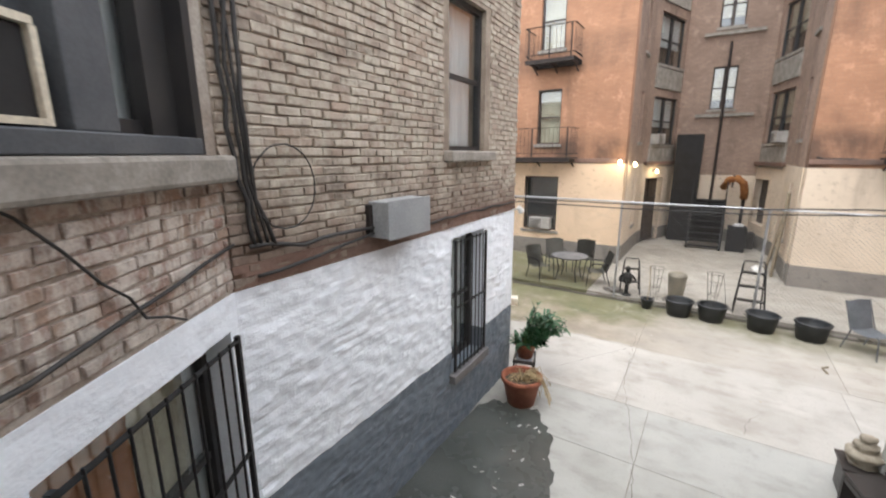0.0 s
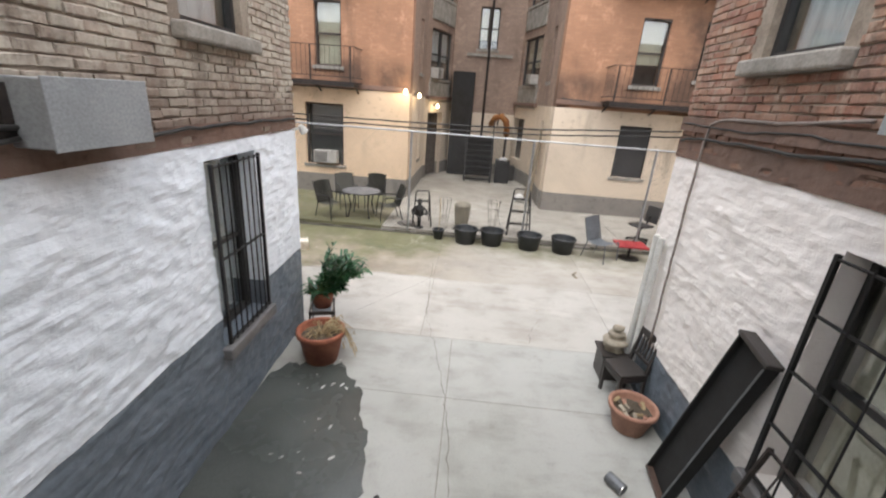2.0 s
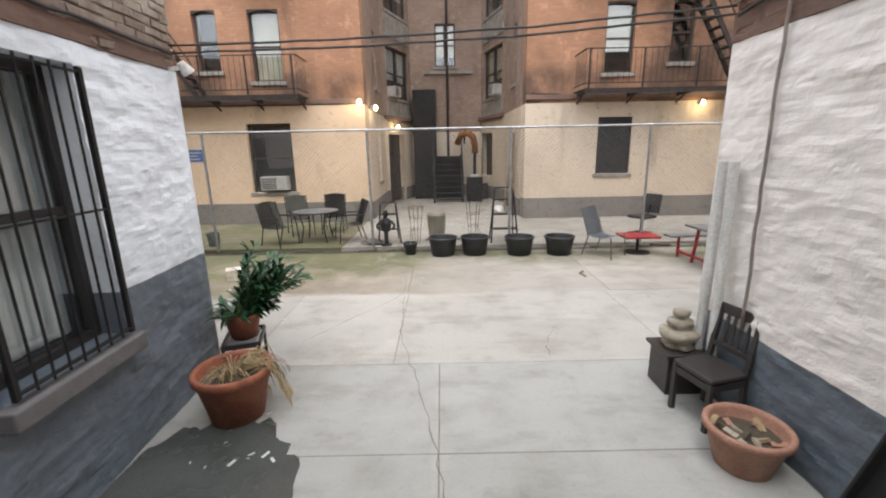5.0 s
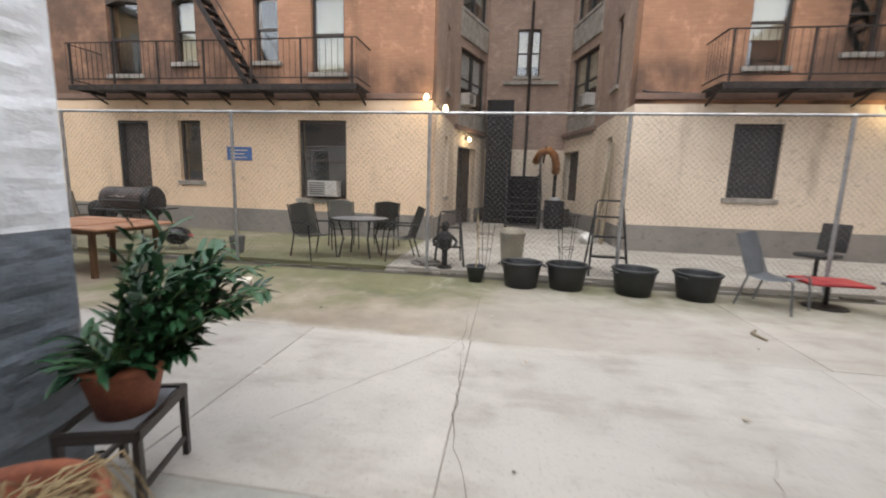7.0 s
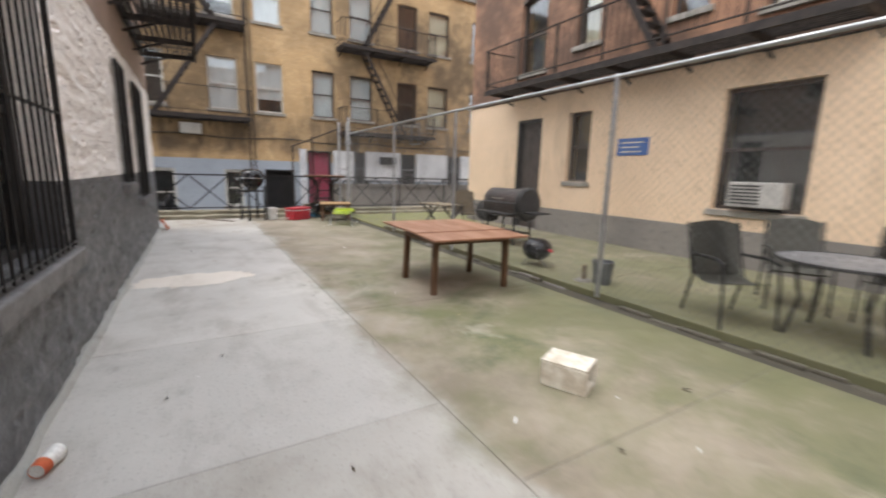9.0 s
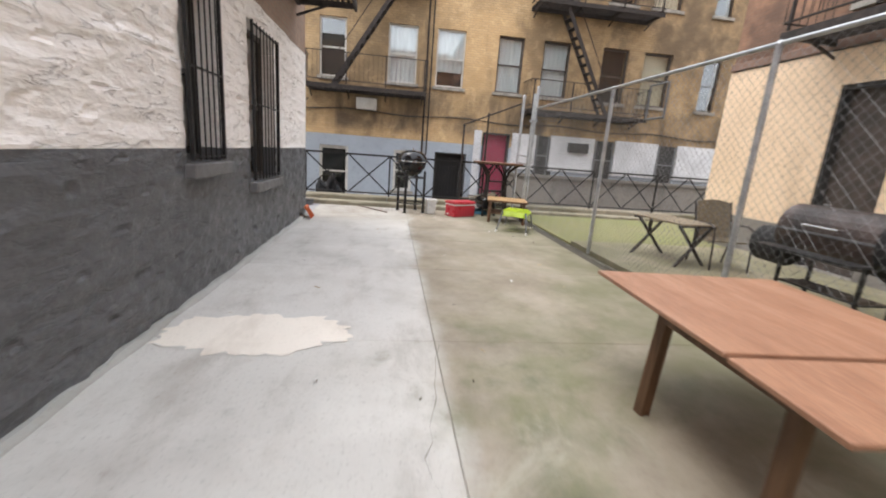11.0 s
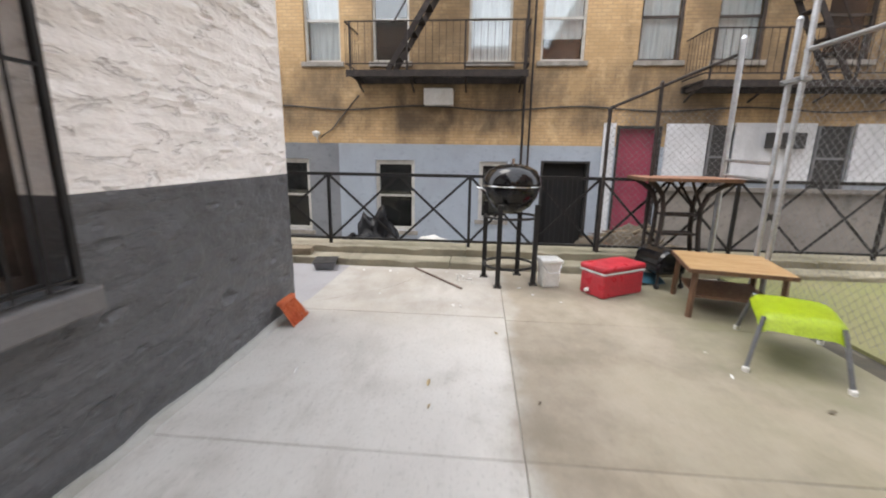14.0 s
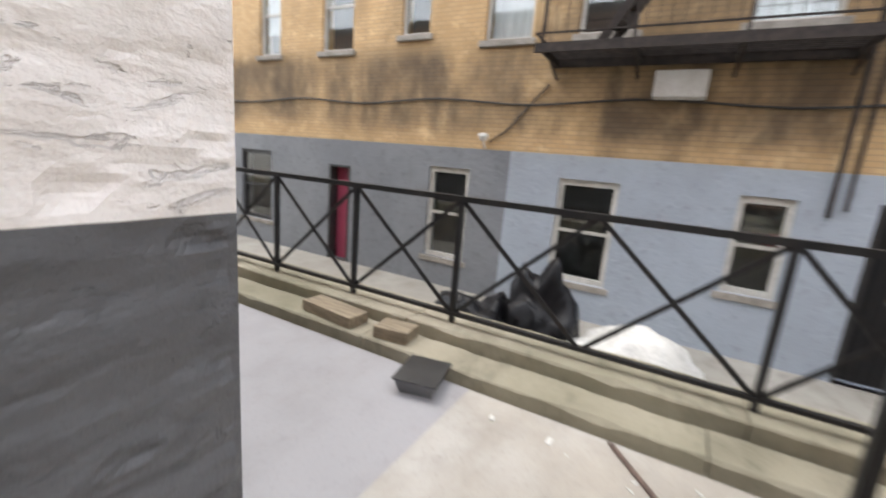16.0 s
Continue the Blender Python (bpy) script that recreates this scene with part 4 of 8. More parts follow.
wall_wu = tagged(part("wall_alley_west_brick", wall_band(0, n_aw, WHITE_TOP, TOP_NEAR, [west_up], 0.4, None, 0, -0.012, (0, 1)), MORTAR, None, "", m_aw), "weathered brown brick alley wall", "wall", kind="structure")
m_dw, n_dw = facing((AXW + 3.2 * 0.518, 1.44 - 3.2 * 0.855), (AXW, 1.44))
dia_low, dia_up = (n_dw - 1.4, n_dw - 0.1, 0.9, 2.63), (n_dw - 1.7, n_dw - 0.12, 3.74, 5.6)
tagged(part("wall_canted_west", wall_band(0, n_dw, -0.03, LOW, [dia_low], 0.4, lumps(0.012, 6.3, 0.08, (0, n_dw), 0.0, 2.0), 0.04), BLUE_GREY_PAINT, None, "", m_dw), "canted alley wall painted slate grey below", "wall", kind="structure")
tagged(part("wall_canted_west_white", wall_band(0, n_dw, LOW, WHITE_TOP, [dia_low], 0.4, lumps(0.012, 6.3, 0.08, (0, n_dw), 0.0, 2.0), 0.04), WHITE_BLUISH, None, "", m_dw), "canted alley wall painted white", "wall", kind="structure")
wall_du = tagged(part("wall_canted_west_brick", wall_band(0, n_dw, WHITE_TOP, TOP_NEAR, [dia_up], 0.4, None, 0, -0.008), MORTAR_PALE, None, "", m_dw), "canted brown brick wall streaked with mortar", "wall", kind="structure")
def wall_foot(m, n):
    """The ragged cement fillet at the foot of a wall."""
    bm = bmesh.new()
    rows = []
    k = int(n / 0.07)
    for i in range(k + 1):
        u = n * i / k
        w, h = 0.062 + 0.03 * noise.noise(Vector((u * 2.3, 1.7, 0))) + 0.012 * noise.noise(Vector((u * 9, 4.1, 0))), 0.04 + 0.025 * noise.noise(Vector((u * 3.1, 8.8, 0)))
        rows.append([bm.verts.new(p) for p in ((u, -0.05, -0.02), (u, -0.05, h), (u, 0.022, h), (u, w * 0.75, h * 0.35), (u, w, -0.02))])
    for a, b in zip(rows, rows[1:]):
        for i in range(4):
            bm.faces.new((a[i], a[i + 1], b[i + 1], b[i]))
    return tagged(part("trim", bm, CONCRETE_ALLEY, None, "", m), "ragged cement fillet at the wall foot", "trim", kind="structure")


# front of the west half, along the court
WEND = -13.96
m_fw, n_fw = facing((CX, CYA), (WEND, CY))
SPLIT, FTOP = 1.34, 3.05
front_holes = [(4.5 + CX, 6.03 + CX, 0.86, 2.75), (8.98 + CX, 9.7 + CX, 1.22, 2.8), (10.62 + CX, 11.77 + CX, 0.93, 2.8)]
front_up = [(a + CX, b + CX, z, z + 1.8) for z in (4.0,) for a, b in ((4.4, 5.3), (7.2, 8.1), (9.9, 10.8), (12.0, 12.8))]
tagged(part("wall_front_west", wall_band(0, n_fw, -0.03, SPLIT, front_holes, 0.4, lumps(0.018, 8.3, 0.078, (0, n_fw), 0.6, 7.0), 0.021, mitre=(1, 1)), GREY_PAINT, None, "", m_fw), "rough court wall painted dark grey below", "wall", kind="structure")
tagged(part("wall_front_west_white", wall_band(0, n_fw, SPLIT, FTOP, front_holes, 0.4, lumps(0.018, 8.3, 0.078, (0, n_fw), 0.6, 7.0), 0.021, mitre=(1, 1)), WHITE_WARM, None, "", m_fw), "rough court wall painted white above", "wall", kind="structure")
tagged(part("wall_front_west_brick", wall_band(0, n_fw, FTOP, TOP_NEAR, front_up, 0.4, None, 0, -0.02, (1, 1)), BRICK_ALLEY, None, "", m_fw), "old brown brick wall above the paint", "wall", kind="structure")
wall_foot(m_fw, n_fw)
m_sw, n_sw = facing((WEND, CY), (WEND, -9.0))
tagged(part("wall_end_west", wall_band(0, n_sw, -0.03, SPLIT, [], 0.4, lumps(0.017, 4.4, 0.0, (0, n_sw), 1.0), 0.05, mitre=(1, 0)), GREY_PAINT, None, "", m_sw), "end wall painted dark grey below", "wall", kind="structure")
tagged(part("wall_end_west_white", wall_band(0, n_sw, SPLIT, FTOP, [], 0.4, lumps(0.017, 4.4, 0.0, (0, n_sw), 1.0), 0.05, mitre=(1, 0)), WHITE_WARM, None, "", m_sw), "end wall painted white above", "wall", kind="structure")
tagged(part("wall_end_west_brick", wall_band(0, n_sw, FTOP, TOP_NEAR, [], 0.4, None, 0, -0.02, (1, 0)), BRICK_ALLEY, None, "", m_sw), "old brown brick end wall", "wall", kind="structure")
# ---- near building: east half (right of the alley) ----
m_ae, n_ae = facing((AXE, 5.98), (AXE, 1.44))
E_LOW, E_TOP = 0.73, 2.93
east_hole = (5.98 - 3.48, 5.98 - 2.1, 0.85, 2.66)
east_up = (5.98 - 4.95, 5.98 - 4.1, 3.86, 5.6)
tagged(part("wall_alley_east", wall_band(0, n_ae, -0.03, E_LOW, [east_hole], 0.4, lumps(0.021, 9.3, 0.078, (0, n_ae), 0.0, 2.0), 0.026, mitre=(1, 0)), BLUE_GREY_PAINT, None, "", m_ae), "rough alley wall with slate grey base", "wall", kind="structure")
tagged(part("wall_alley_east_white", wall_band(0, n_ae, E_LOW, E_TOP, [east_hole], 0.4, lumps(0.021, 9.3, 0.078, (0, n_ae), 0.0, 2.0), 0.026, mitre=(1, 0)), WHITE_EAST, None, "", m_ae), "rough alley wall painted warm white", "wall", kind="structure")
wall_eu = tagged(part("wall_alley_east_brick", wall_band(0, n_ae, E_TOP, TOP_NEAR, [east_up], 0.4, None, 0, -0.012, (1, 0)), MORTAR, None, "", m_ae), "red brown brick alley wall with stone band", "wall", kind="structure")
m_de, n_de = facing((AXE, 1.44), (AXE - 3.2 * 0.518, 1.44 - 3.2 * 0.855))
tagged(part("wall_canted_east", wall_band(0, n_de, -0.03, E_TOP, [], 0.4, lumps(0.011, 3.7), 0.06), WHITE_WARM, None, "", m_de), "canted alley wall painted white", "wall", kind="structure")
tagged(part("wall_canted_east_brick", wall_band(0, n_de, E_TOP, TOP_NEAR, [], 0.4, None, 0, -0.02), BRICK_ALLEY, None, "", m_de), "canted brown brick wall", "wall", kind="structure")
m_fe, n_fe = facing((16.0, 5.98), (AXE, 5.98))
tagged(part("wall_front_east", wall_band(0, n_fe, -0.03, E_TOP, [], 0.4, lumps(0.011, 6.7), 0.08, mitre=(0, 1)), WHITE_WARM, None, "", m_fe), "court wall painted white", "wall", kind="structure")
tagged(part("wall_front_east_brick", wall_band(0, n_fe, E_TOP, TOP_NEAR, [], 0.4, None, 0, -0.02, (0, 1)), BRICK_ALLEY, None, "", m_fe), "old brown brick court wall", "wall", kind="structure")
# end of the alley behind the landing, with the door to the flat
ex0, ex1, ey = AXW + 3.2 * 0.518, AXE - 3.2 * 0.518, 1.44 - 3.2 * 0.855
n_end = ex1 - ex0
m_end = facing((ex1, ey), (ex0, ey))[0]
door_hole = (0.15, 1.0, 2.26, 4.3)
tagged(part("wall_alley_end", wall_band(0, n_end, -0.03, TOP_NEAR, [door_hole], 0.4), BRICK_ALLEY, None, "", m_end), "brick wall at the head of the stair", "wall", kind="structure")
d1 = thing("door_1", "dark painted back door at the head of the stair", "door", m_end, kind="structure")
part("leaf", box(bmesh.new(), 0.2, 0.95, -0.16, -0.11, 2.27, 4.25, None, 0.008), BROWN_FRAME, d1)
part("frame", box(box(box(bmesh.new(), 0.15, 0.2, -0.2, 0, 2.26, 4.3), 0.95, 1.0, -0.2, 0, 2.26, 4.3), 0.2, 0.95, -0.2, 0, 4.25, 4.3), DARK_FRAME, d1)
part("handle", tube(bmesh.new(), [(0.28, -0.11, 3.3), (0.28, -0.05, 3.3), (0.38, -0.05, 3.3)], 0.012), STEEL, d1)
# roofs of the near building
for name, x0, x1, y0, y1 in (("roof_west", WEND, AXW - 0.4, -9, CYA), ("roof_east", AXE + 0.4, 16, -9, 5.98)):
    tagged(part(name, slab_box(x0, x1, y0, y1, TOP_NEAR, TOP_NEAR + 0.25), PLINTH, None), "flat tar roof", "roof", kind="structure")
tagged(part("wall_rear", slab_box(WEND, 16, -9.3, -9.0, -0.03, TOP_NEAR), BRICK_ALLEY, None), "rear brick wall", "wall", kind="structure")
tagged(part("wall_east_end", slab_box(16.0, 16.3, -9.3, 24.0, -0.03, TOP), BRICK_NORTH, None), "brick wall closing the court", "wall", kind="structure")


def barred_window(name, label, m, h, bars=9, back=CURTAIN, half=0.0, cross=(0.5,), frame_mat=DARK_FRAME, guard_out=0.05):
    """A window behind a black security grille with a cement sill."""
    u0, u1, z0, z1 = h
    wt = thing(name, label, "window", m, kind="structure")
    window(wt, Matrix(), u0, u1, z0, z1, frame_mat, True, back, False, False, 0.2, False, half)
    part("window_sill", box(bmesh.new(), u0 - 0.06, u1 + 0.06, -0.2, 0.1, z0 - 0.13, z0 - 0.004, None, 0.015), PAINTED_SILL, wt)
    bm = bmesh.new()
    for z in (z0 + 0.05, z1 - 0.05, *(z0 + (z1 - z0) * c for c in cross)):
        bar(bm, (u0 + 0.01, guard_out, z), (u1 - 0.01, guard_out, z), 0.03, 0.012)
    for u in (u0 + 0.02, u1 - 0.02):
        bar(bm, (u, guard_out, z0 + 0.02), (u, guard_out, z1 - 0.02), 0.03)
    guard = part("grille_frame", bm, IRON, wt)
    for k in range(1, bars):
        u = u0 + 0.02 + (u1 - u0 - 0.04) * k / bars
        part("bar", tube(bmesh.new(), [(u, guard_out + 0.012, z0 + 0.02), (u, guard_out + 0.012, z1 - 0.02)], 0.008, 6), IRON, guard)
    return wt


barred_window("window_1", "tall alley window behind black security bars", m_aw, west_hole, 8, CURTAIN, 0.0)
barred_window("window_2", "wide alley window behind black bars, orange curtain inside", m_dw, dia_low, 11, BLIND, 0.0)
barred_window("window_3", "court window behind black bars", m_fw, front_holes[0], 12, None, 0.0)
barred_window("window_4", "narrow court window behind black bars", m_fw, front_holes[1], 6, None)
barred_window("window_5", "court window behind black bars with brown blind", m_fw, front_holes[2], 8, BROWN_BLIND, 0.0, frame_mat=BROWN_FRAME)
barred_window("window_6", "wide alley window behind crossed bars", m_ae, east_hole, 5, BLIND, 0.0, (0.28, 0.52, 0.76))


def big_window(name, label, m, h, mat, back, mullion=False, z_sill=0.13):
    wt = thing(name, label, "window", m, kind="structure")
    window(wt, Matrix(), *h, mat, True, back, False, False, 0.1, mullion)
    part("window_sill", box(bmesh.new(), h[0] - 0.12, h[1] + 0.14, -0.1, 0.11, h[2] - z_sill, h[2] - 0.004, None, 0.02), STONE, wt)
    return wt


big_window("window_7", "upper alley window with dark frame and pale curtain", m_aw, west_up, DARK_FRAME, CURTAIN)
w8 = thing("window_8", "wide upper window with grey metal frame, curtain and stone sill", "window", m_dw, kind="structure")
ua, ub, za, zb = dia_up
part("outer_frame", box(box(box(bmesh.new(), ub - 0.07, ub, -0.24, 0.0, za, zb), ua, ua + 0.07, -0.24, 0.0, za, zb), ua + 0.07, ub - 0.07, -0.24, 0.0, zb - 0.07, zb), DARK_FRAME, w8)
SLATE_FRAME = plain("slate_metal_frame", (0.095, 0.105, 0.115), (0.07, 0.078, 0.088), 0.5, 0.0, 3, 60, 0.08)
part("bottom_frame", box(bmesh.new(), ua + 0.07, ub - 0.07, -0.2, 0.03, za, za + 0.09, None, 0.008), SLATE_FRAME, w8)
um = n_dw - 0.86
part("mullion", box(bmesh.new(), um - 0.11, um + 0.11, -0.2, 0.02, za + 0.09, zb - 0.07, None, 0.008), SLATE_FRAME, w8)
for a, b in ((ua + 0.07, um - 0.11), (um + 0.11, ub - 0.07)):
    sash = part("sash", box(box(box(bmesh.new(), a, a + 0.05, -0.2, -0.15, za + 0.09, zb - 0.07), b - (0.2 if a > um else 0.13), b, -0.2, -0.1, za + 0.09, zb - 0.07), a + 0.05, b - 0.13, -0.2, -0.15, za + 0.09, za + 0.17), DARK_FRAME if a > um else SLATE_FRAME, w8)
    pn = part("pane", box(bmesh.new(), a + 0.05, b - 0.13, -0.18, -0.175, za + 0.17, zb - 0.07), GLASS, sash)
    pn.visible_shadow = False
part("curtain", wall_band(um + 0.12, ub - 0.08, za + 0.1, zb - 0.1, [], 0.01, lambda u, z: 0.012 * math.sin(u * 40), 0.03), CURTAIN, w8, "", pose(0, -0.26, 0))
# black panel closes the opening; interior shade is in its colour
part("room_shade_panel", box(bmesh.new(), ua, ub, -0.5, -0.46, za, zb), ROOM_SHADE, w8)
unit = part("air_conditioner", box(bmesh.new(), ua + 0.2, um - 0.2, -0.3, -0.02, za + 0.1, za + 0.43, None, 0.01), BLACK_SHEET, w8, "black air conditioner in a pale wooden surround")
part("surround", box(box(box(bmesh.new(), ua + 0.17, um - 0.18, -0.05, 0.0, za + 0.432, za + 0.46), um - 0.198, um - 0.17, -0.05, 0.0, za + 0.1, za + 0.43), ua + 0.17, um - 0.2, -0.012, 0.012, za + 0.1, za + 0.125), BLIND, unit)
part("window_sill", box(bmesh.new(), ua - 0.12, ub + 0.12, -0.1, 0.12, za - 0.16, za - 0.004, None, 0.025), STONE, w8)
big_window("window_9", "upper alley window with dark frame over a stone sill", m_ae, east_up, DARK_FRAME, CURTAIN)
for k, h in enumerate(front_up):
    big_window("window_%d" % (10 + k), "upper court window with brown frame", m_fw, h, BROWN_FRAME, None)
fire_escape(m_fw @ pose(9.3 + CX, 0, 3.85), 4.0, 1.0, 0.95, "dark iron fire escape over the court wall", None, 4)

# ---- landing and outside stair ----
stairs = thing("outside_stair", "black steel outside stair with handrails", "stairs", pose(-0.3, 0, 0))
part("landing", box(bmesh.new(), -0.6, 0.62, ey + 0.02, 0.32, 2.18, 2.26), STEEL, stairs, "grey steel landing plate")
RISE, RUN, N = 2.26 / 12, 0.262, 11
for k in range(N):
    part("step", box(bmesh.new(), -0.5, 0.5, 0.32 + k * RUN, 0.32 + (k + 1) * RUN + 0.02, 2.26 - (k + 1) * RISE - 0.04, 2.26 - (k + 1) * RISE), IRON, stairs)
for x in (-0.53, 0.53):
    part("stringer", bar(bmesh.new(), (x, 0.3, 2.12), (x, 0.32 + N * RUN + 0.15, 0.02), 0.04, 0.2), IRON, stairs)
    bm = bmesh.new()
    tube(bm, [(x * 0.9, 0.95, 2.3), (x * 0.9, 2.7, 1.02), (x * 0.9, 2.82, 0.93), (x * 0.9, 2.86, 0.85), (x * 0.9, 2.86, 0.6)], 0.022, 8)
    part("handrail", bm, IRON, stairs)
    for y in (1.0, 1.9, 2.72):
        part("baluster", tube(bmesh.new(), [(x * 0.9, y, 2.1 - (y - 0.32) * RISE / RUN), (x * 0.9, y, 2.28 - (y - 0.97) * 0.73)], 0.014, 6), IRON, stairs)

# ---- paving ----
paving = thing("pavement", "worn concrete paving slabs of the court", "pavement", kind="structure")


def paving_slab(x0, x1, y0, y1, mat, r, top=0.0):
    g = 0.0035
    bm = bmesh.new()
    t = [top + r.uniform(-0.0015, 0.0015) for _ in range(4)]
    pts = ((x0 + g, y0 + g), (x1 - g, y0 + g), (x1 - g, y1 - g), (x0 + g, y1 - g))
    lo = [bm.verts.new((x, y, -0.1)) for x, y in pts]
    md = [bm.verts.new((x, y, z - 0.004)) for (x, y), z in zip(pts, t)]
    hi = [bm.verts.new((x + (0.004 if x < (x0 + x1) / 2 else -0.004), y + (0.004 if y < (y0 + y1) / 2 else -0.004), z)) for (x, y), z in zip(pts, t)]
    for a, b in ((lo, md), (md, hi)):
        for k in range(4):
            bm.faces.new((a[k], a[(k + 1) % 4], b[(k + 1) % 4], b[k]))
    bm.faces.new(hi)
    return part("slab", bm, mat, paving)


r = random.Random(4)
green_x = (-15.66, -13.9, -12.0, -10.25, -8.2, -6.2, -3.4, -0.92, 2.2, 5.2, 8.2, 11.2, 14.2, 16.0)
for a, b in zip(green_x, green_x[1:]):
    paving_slab(a, b, 8.46, 11.12, CONCRETE, r)
grey_x = (-15.66, -13.96, -12.0, -10.24, -8.2, -6.0, -4.2, -2.5, -0.9, 2.1)
for a, b in zip(grey_x, grey_x[1:]):
    paving_slab(a, b, 6.3, 8.46, CONCRETE_PALE if b < -8.0 else CONCRETE_MID if b < -3.0 else CONCRETE, r)
for a, b in ((2.1, 5.2), (5.2, 8.2), (8.2, 11.2), (11.2, 14.2), (14.2, 16.0)):
    paving_slab(a, b, 5.98, 8.46, CONCRETE, r)
alley_y = (-1.4, 1.4, 3.2, 4.98, 6.3)
for a, b in zip(alley_y, alley_y[1:]):
    paving_slab(-2.75, -0.42, a, b, CONCRETE_ALLEY, r), paving_slab(-0.42, 2.05, a, b, CONCRETE_ALLEY, r)
for a, b in ((-9.0, -4.0), (-4.0, 0.5), (0.5, 6.4)):
    paving_slab(-15.66, -13.96, a, b, GREY_FLOOR, r)
# yard beyond the fence
yard = thing("yard_paving", "grey concrete yard beyond the wire fence", "pavement", kind="structure")
for a, b in zip((-12.2, -9.0, -5.8, -2.6, 0.6, 3.8, 7.0, 10.2, 13.2), (-9.0, -5.8, -2.6, 0.6, 3.8, 7.0, 10.2, 13.2, 16.0)):
    part("slab", slab_box(a + 0.006, b - 0.006, 11.34, 14.74, -0.1, NY + r.uniform(-0.004, 0.004), 0.008), CONCRETE_GREEN if a < -3 else CONCRETE_YARD, yard)
part("slab", slab_box(-2.5, 2.05, 14.75, 21.15, -0.1, NY, 0.008), CONCRETE_YARD, yard)
part("matting", slab_box(-15.66, -12.21, 11.34, 24.0, -0.1, 0.03), GREEN_TURF, yard, "worn green matting")
DARK_SOIL = plain("dark_damp_soil", (0.045, 0.04, 0.03), (0.075, 0.066, 0.046), 0.95, 0, 5, 60, 0.6, True)
tagged(part("trim", slab_box(-15.6, 16.0, 11.115, 11.338, -0.09, -0.001), DARK_SOIL, None), "dark damp soil in the gap under the fence", "soil", kind="structure")
# broken edge strip along the fence
KERB_DARK = concrete("dirty_edge", (0.1, 0.09, 0.065), (0.06, 0.055, 0.04), 0.0, (0.03, 0.03, 0.02))
edge = thing("fence_kerb", "crumbling cement edge under the wire fence", "kerb", kind="structure")
r = random.Random(8)
x = -15.6
while x < 15.9:
    n = r.uniform(0.12, 0.45)
    part("edge_stone", slab_box(x, min(x + n - 0.02, 15.9), 11.2 + r.uniform(0, 0.08), 11.31 + r.uniform(-0.02, 0.02), -0.08, r.uniform(-0.02, 0.05), 0.016), KERB_DARK if r.random() < 0.85 else PLINTH, edge)
    x += n
# kerb below the railing
def worn_stone(x0, x1, y0, y1, top, seed):
    """A long kerb stone with chipped arrises and an uneven top."""
    bm = bmesh.new()
    n = max(3, int((y1 - y0) / 0.06))
    rows = []
    for k in range(n + 1):
        y = y0 + (y1 - y0) * k / n
        chip = lambda s: 0.012 + 0.05 * max(0.0, noise.noise(Vector((y * 3.1, seed, s))) - 0.12) + 0.012 * noise.noise(Vector((y * 14, seed, s)))
        dip = lambda s: 0.006 * noise.noise(Vector((y * 2.2, seed, s))) + 0.003 * noise.noise(Vector((y * 11, s, seed)))
        a, b = max(chip(1.0), 0.004), max(chip(2.0), 0.004)
        pts = [(x0, -0.08), (x0, top - a), (x0 + a, top + dip(3.0)), ((x0 + x1) / 2, top + dip(4.0)), (x1 - b, top + dip(5.0)), (x1 + dip(6.0), top - b * 0.9), (x1 + dip(7.0), top * 0.4), (x1, -0.08)]
        rows.append([bm.verts.new((x, y, z)) for x, z in pts])
    for a, b in zip(rows, rows[1:]):
        for i in range(7):
            bm.faces.new((a[i], b[i], b[i + 1], a[i + 1]))
    bm.faces.new(rows[0]), bm.faces.new(rows[-1][::-1])
    bmesh.ops.recalc_face_normals(bm, faces=list(bm.faces))
    return bm


kerb = thing("kerb", "mossy stepped concrete kerb under the railing", "kerb", kind="structure")
y = -9.0
while y < 21.0:
    part("kerb_stone", worn_stone(-16.0, -15.67, y, y + 2.39, 0.1, y), KERB, kerb)
    part("kerb_stone", worn_stone(-16.5, -16.02, y + 0.2, y + 2.59, 0.2, y + 40), KERB, kerb)
    y += 2.4

# ---- railing over the sunken area ----
railing = thing("railing", "black steel railing with crossed bars", "railing", pose(-16.2, 0, 0.2), kind="structure")
posts = [-2.6, -1.55, -0.5, 0.56, 1.62, 2.69, 3.75, 4.84, 5.93, 8.03, 9.86, 11.7, 13.6, 15.5, 17.4, 19.3, 21.2]
for y in posts:
    part("post", bar(bmesh.new(), (0, y, 0), (0, y, 1.03), 0.042), IRON, railing)
for z in (1.04, 0.08):
    part("rail", bar(bmesh.new(), (0, posts[0], z), (0, posts[-1], z), 0.05, 0.045 if z > 1 else 0.03), IRON, railing)
for a, b in zip(posts, posts[1:]):
    k = 2 if b - a > 1.5 else 1
    for i in range(k):
        c, d = a + (b - a) * i / k, a + (b - a) * (i + 1) / k
        part("cross_bar", bar(bmesh.new(), (0.007, c + 0.02, 1.02), (0.007, d - 0.02, 0.09), 0.012, 0.034), IRON, railing)
        part("cross_bar", bar(bmesh.new(), (-0.007, c + 0.02, 0.09), (-0.007, d - 0.02, 1.02), 0.012, 0.034), IRON, railing)


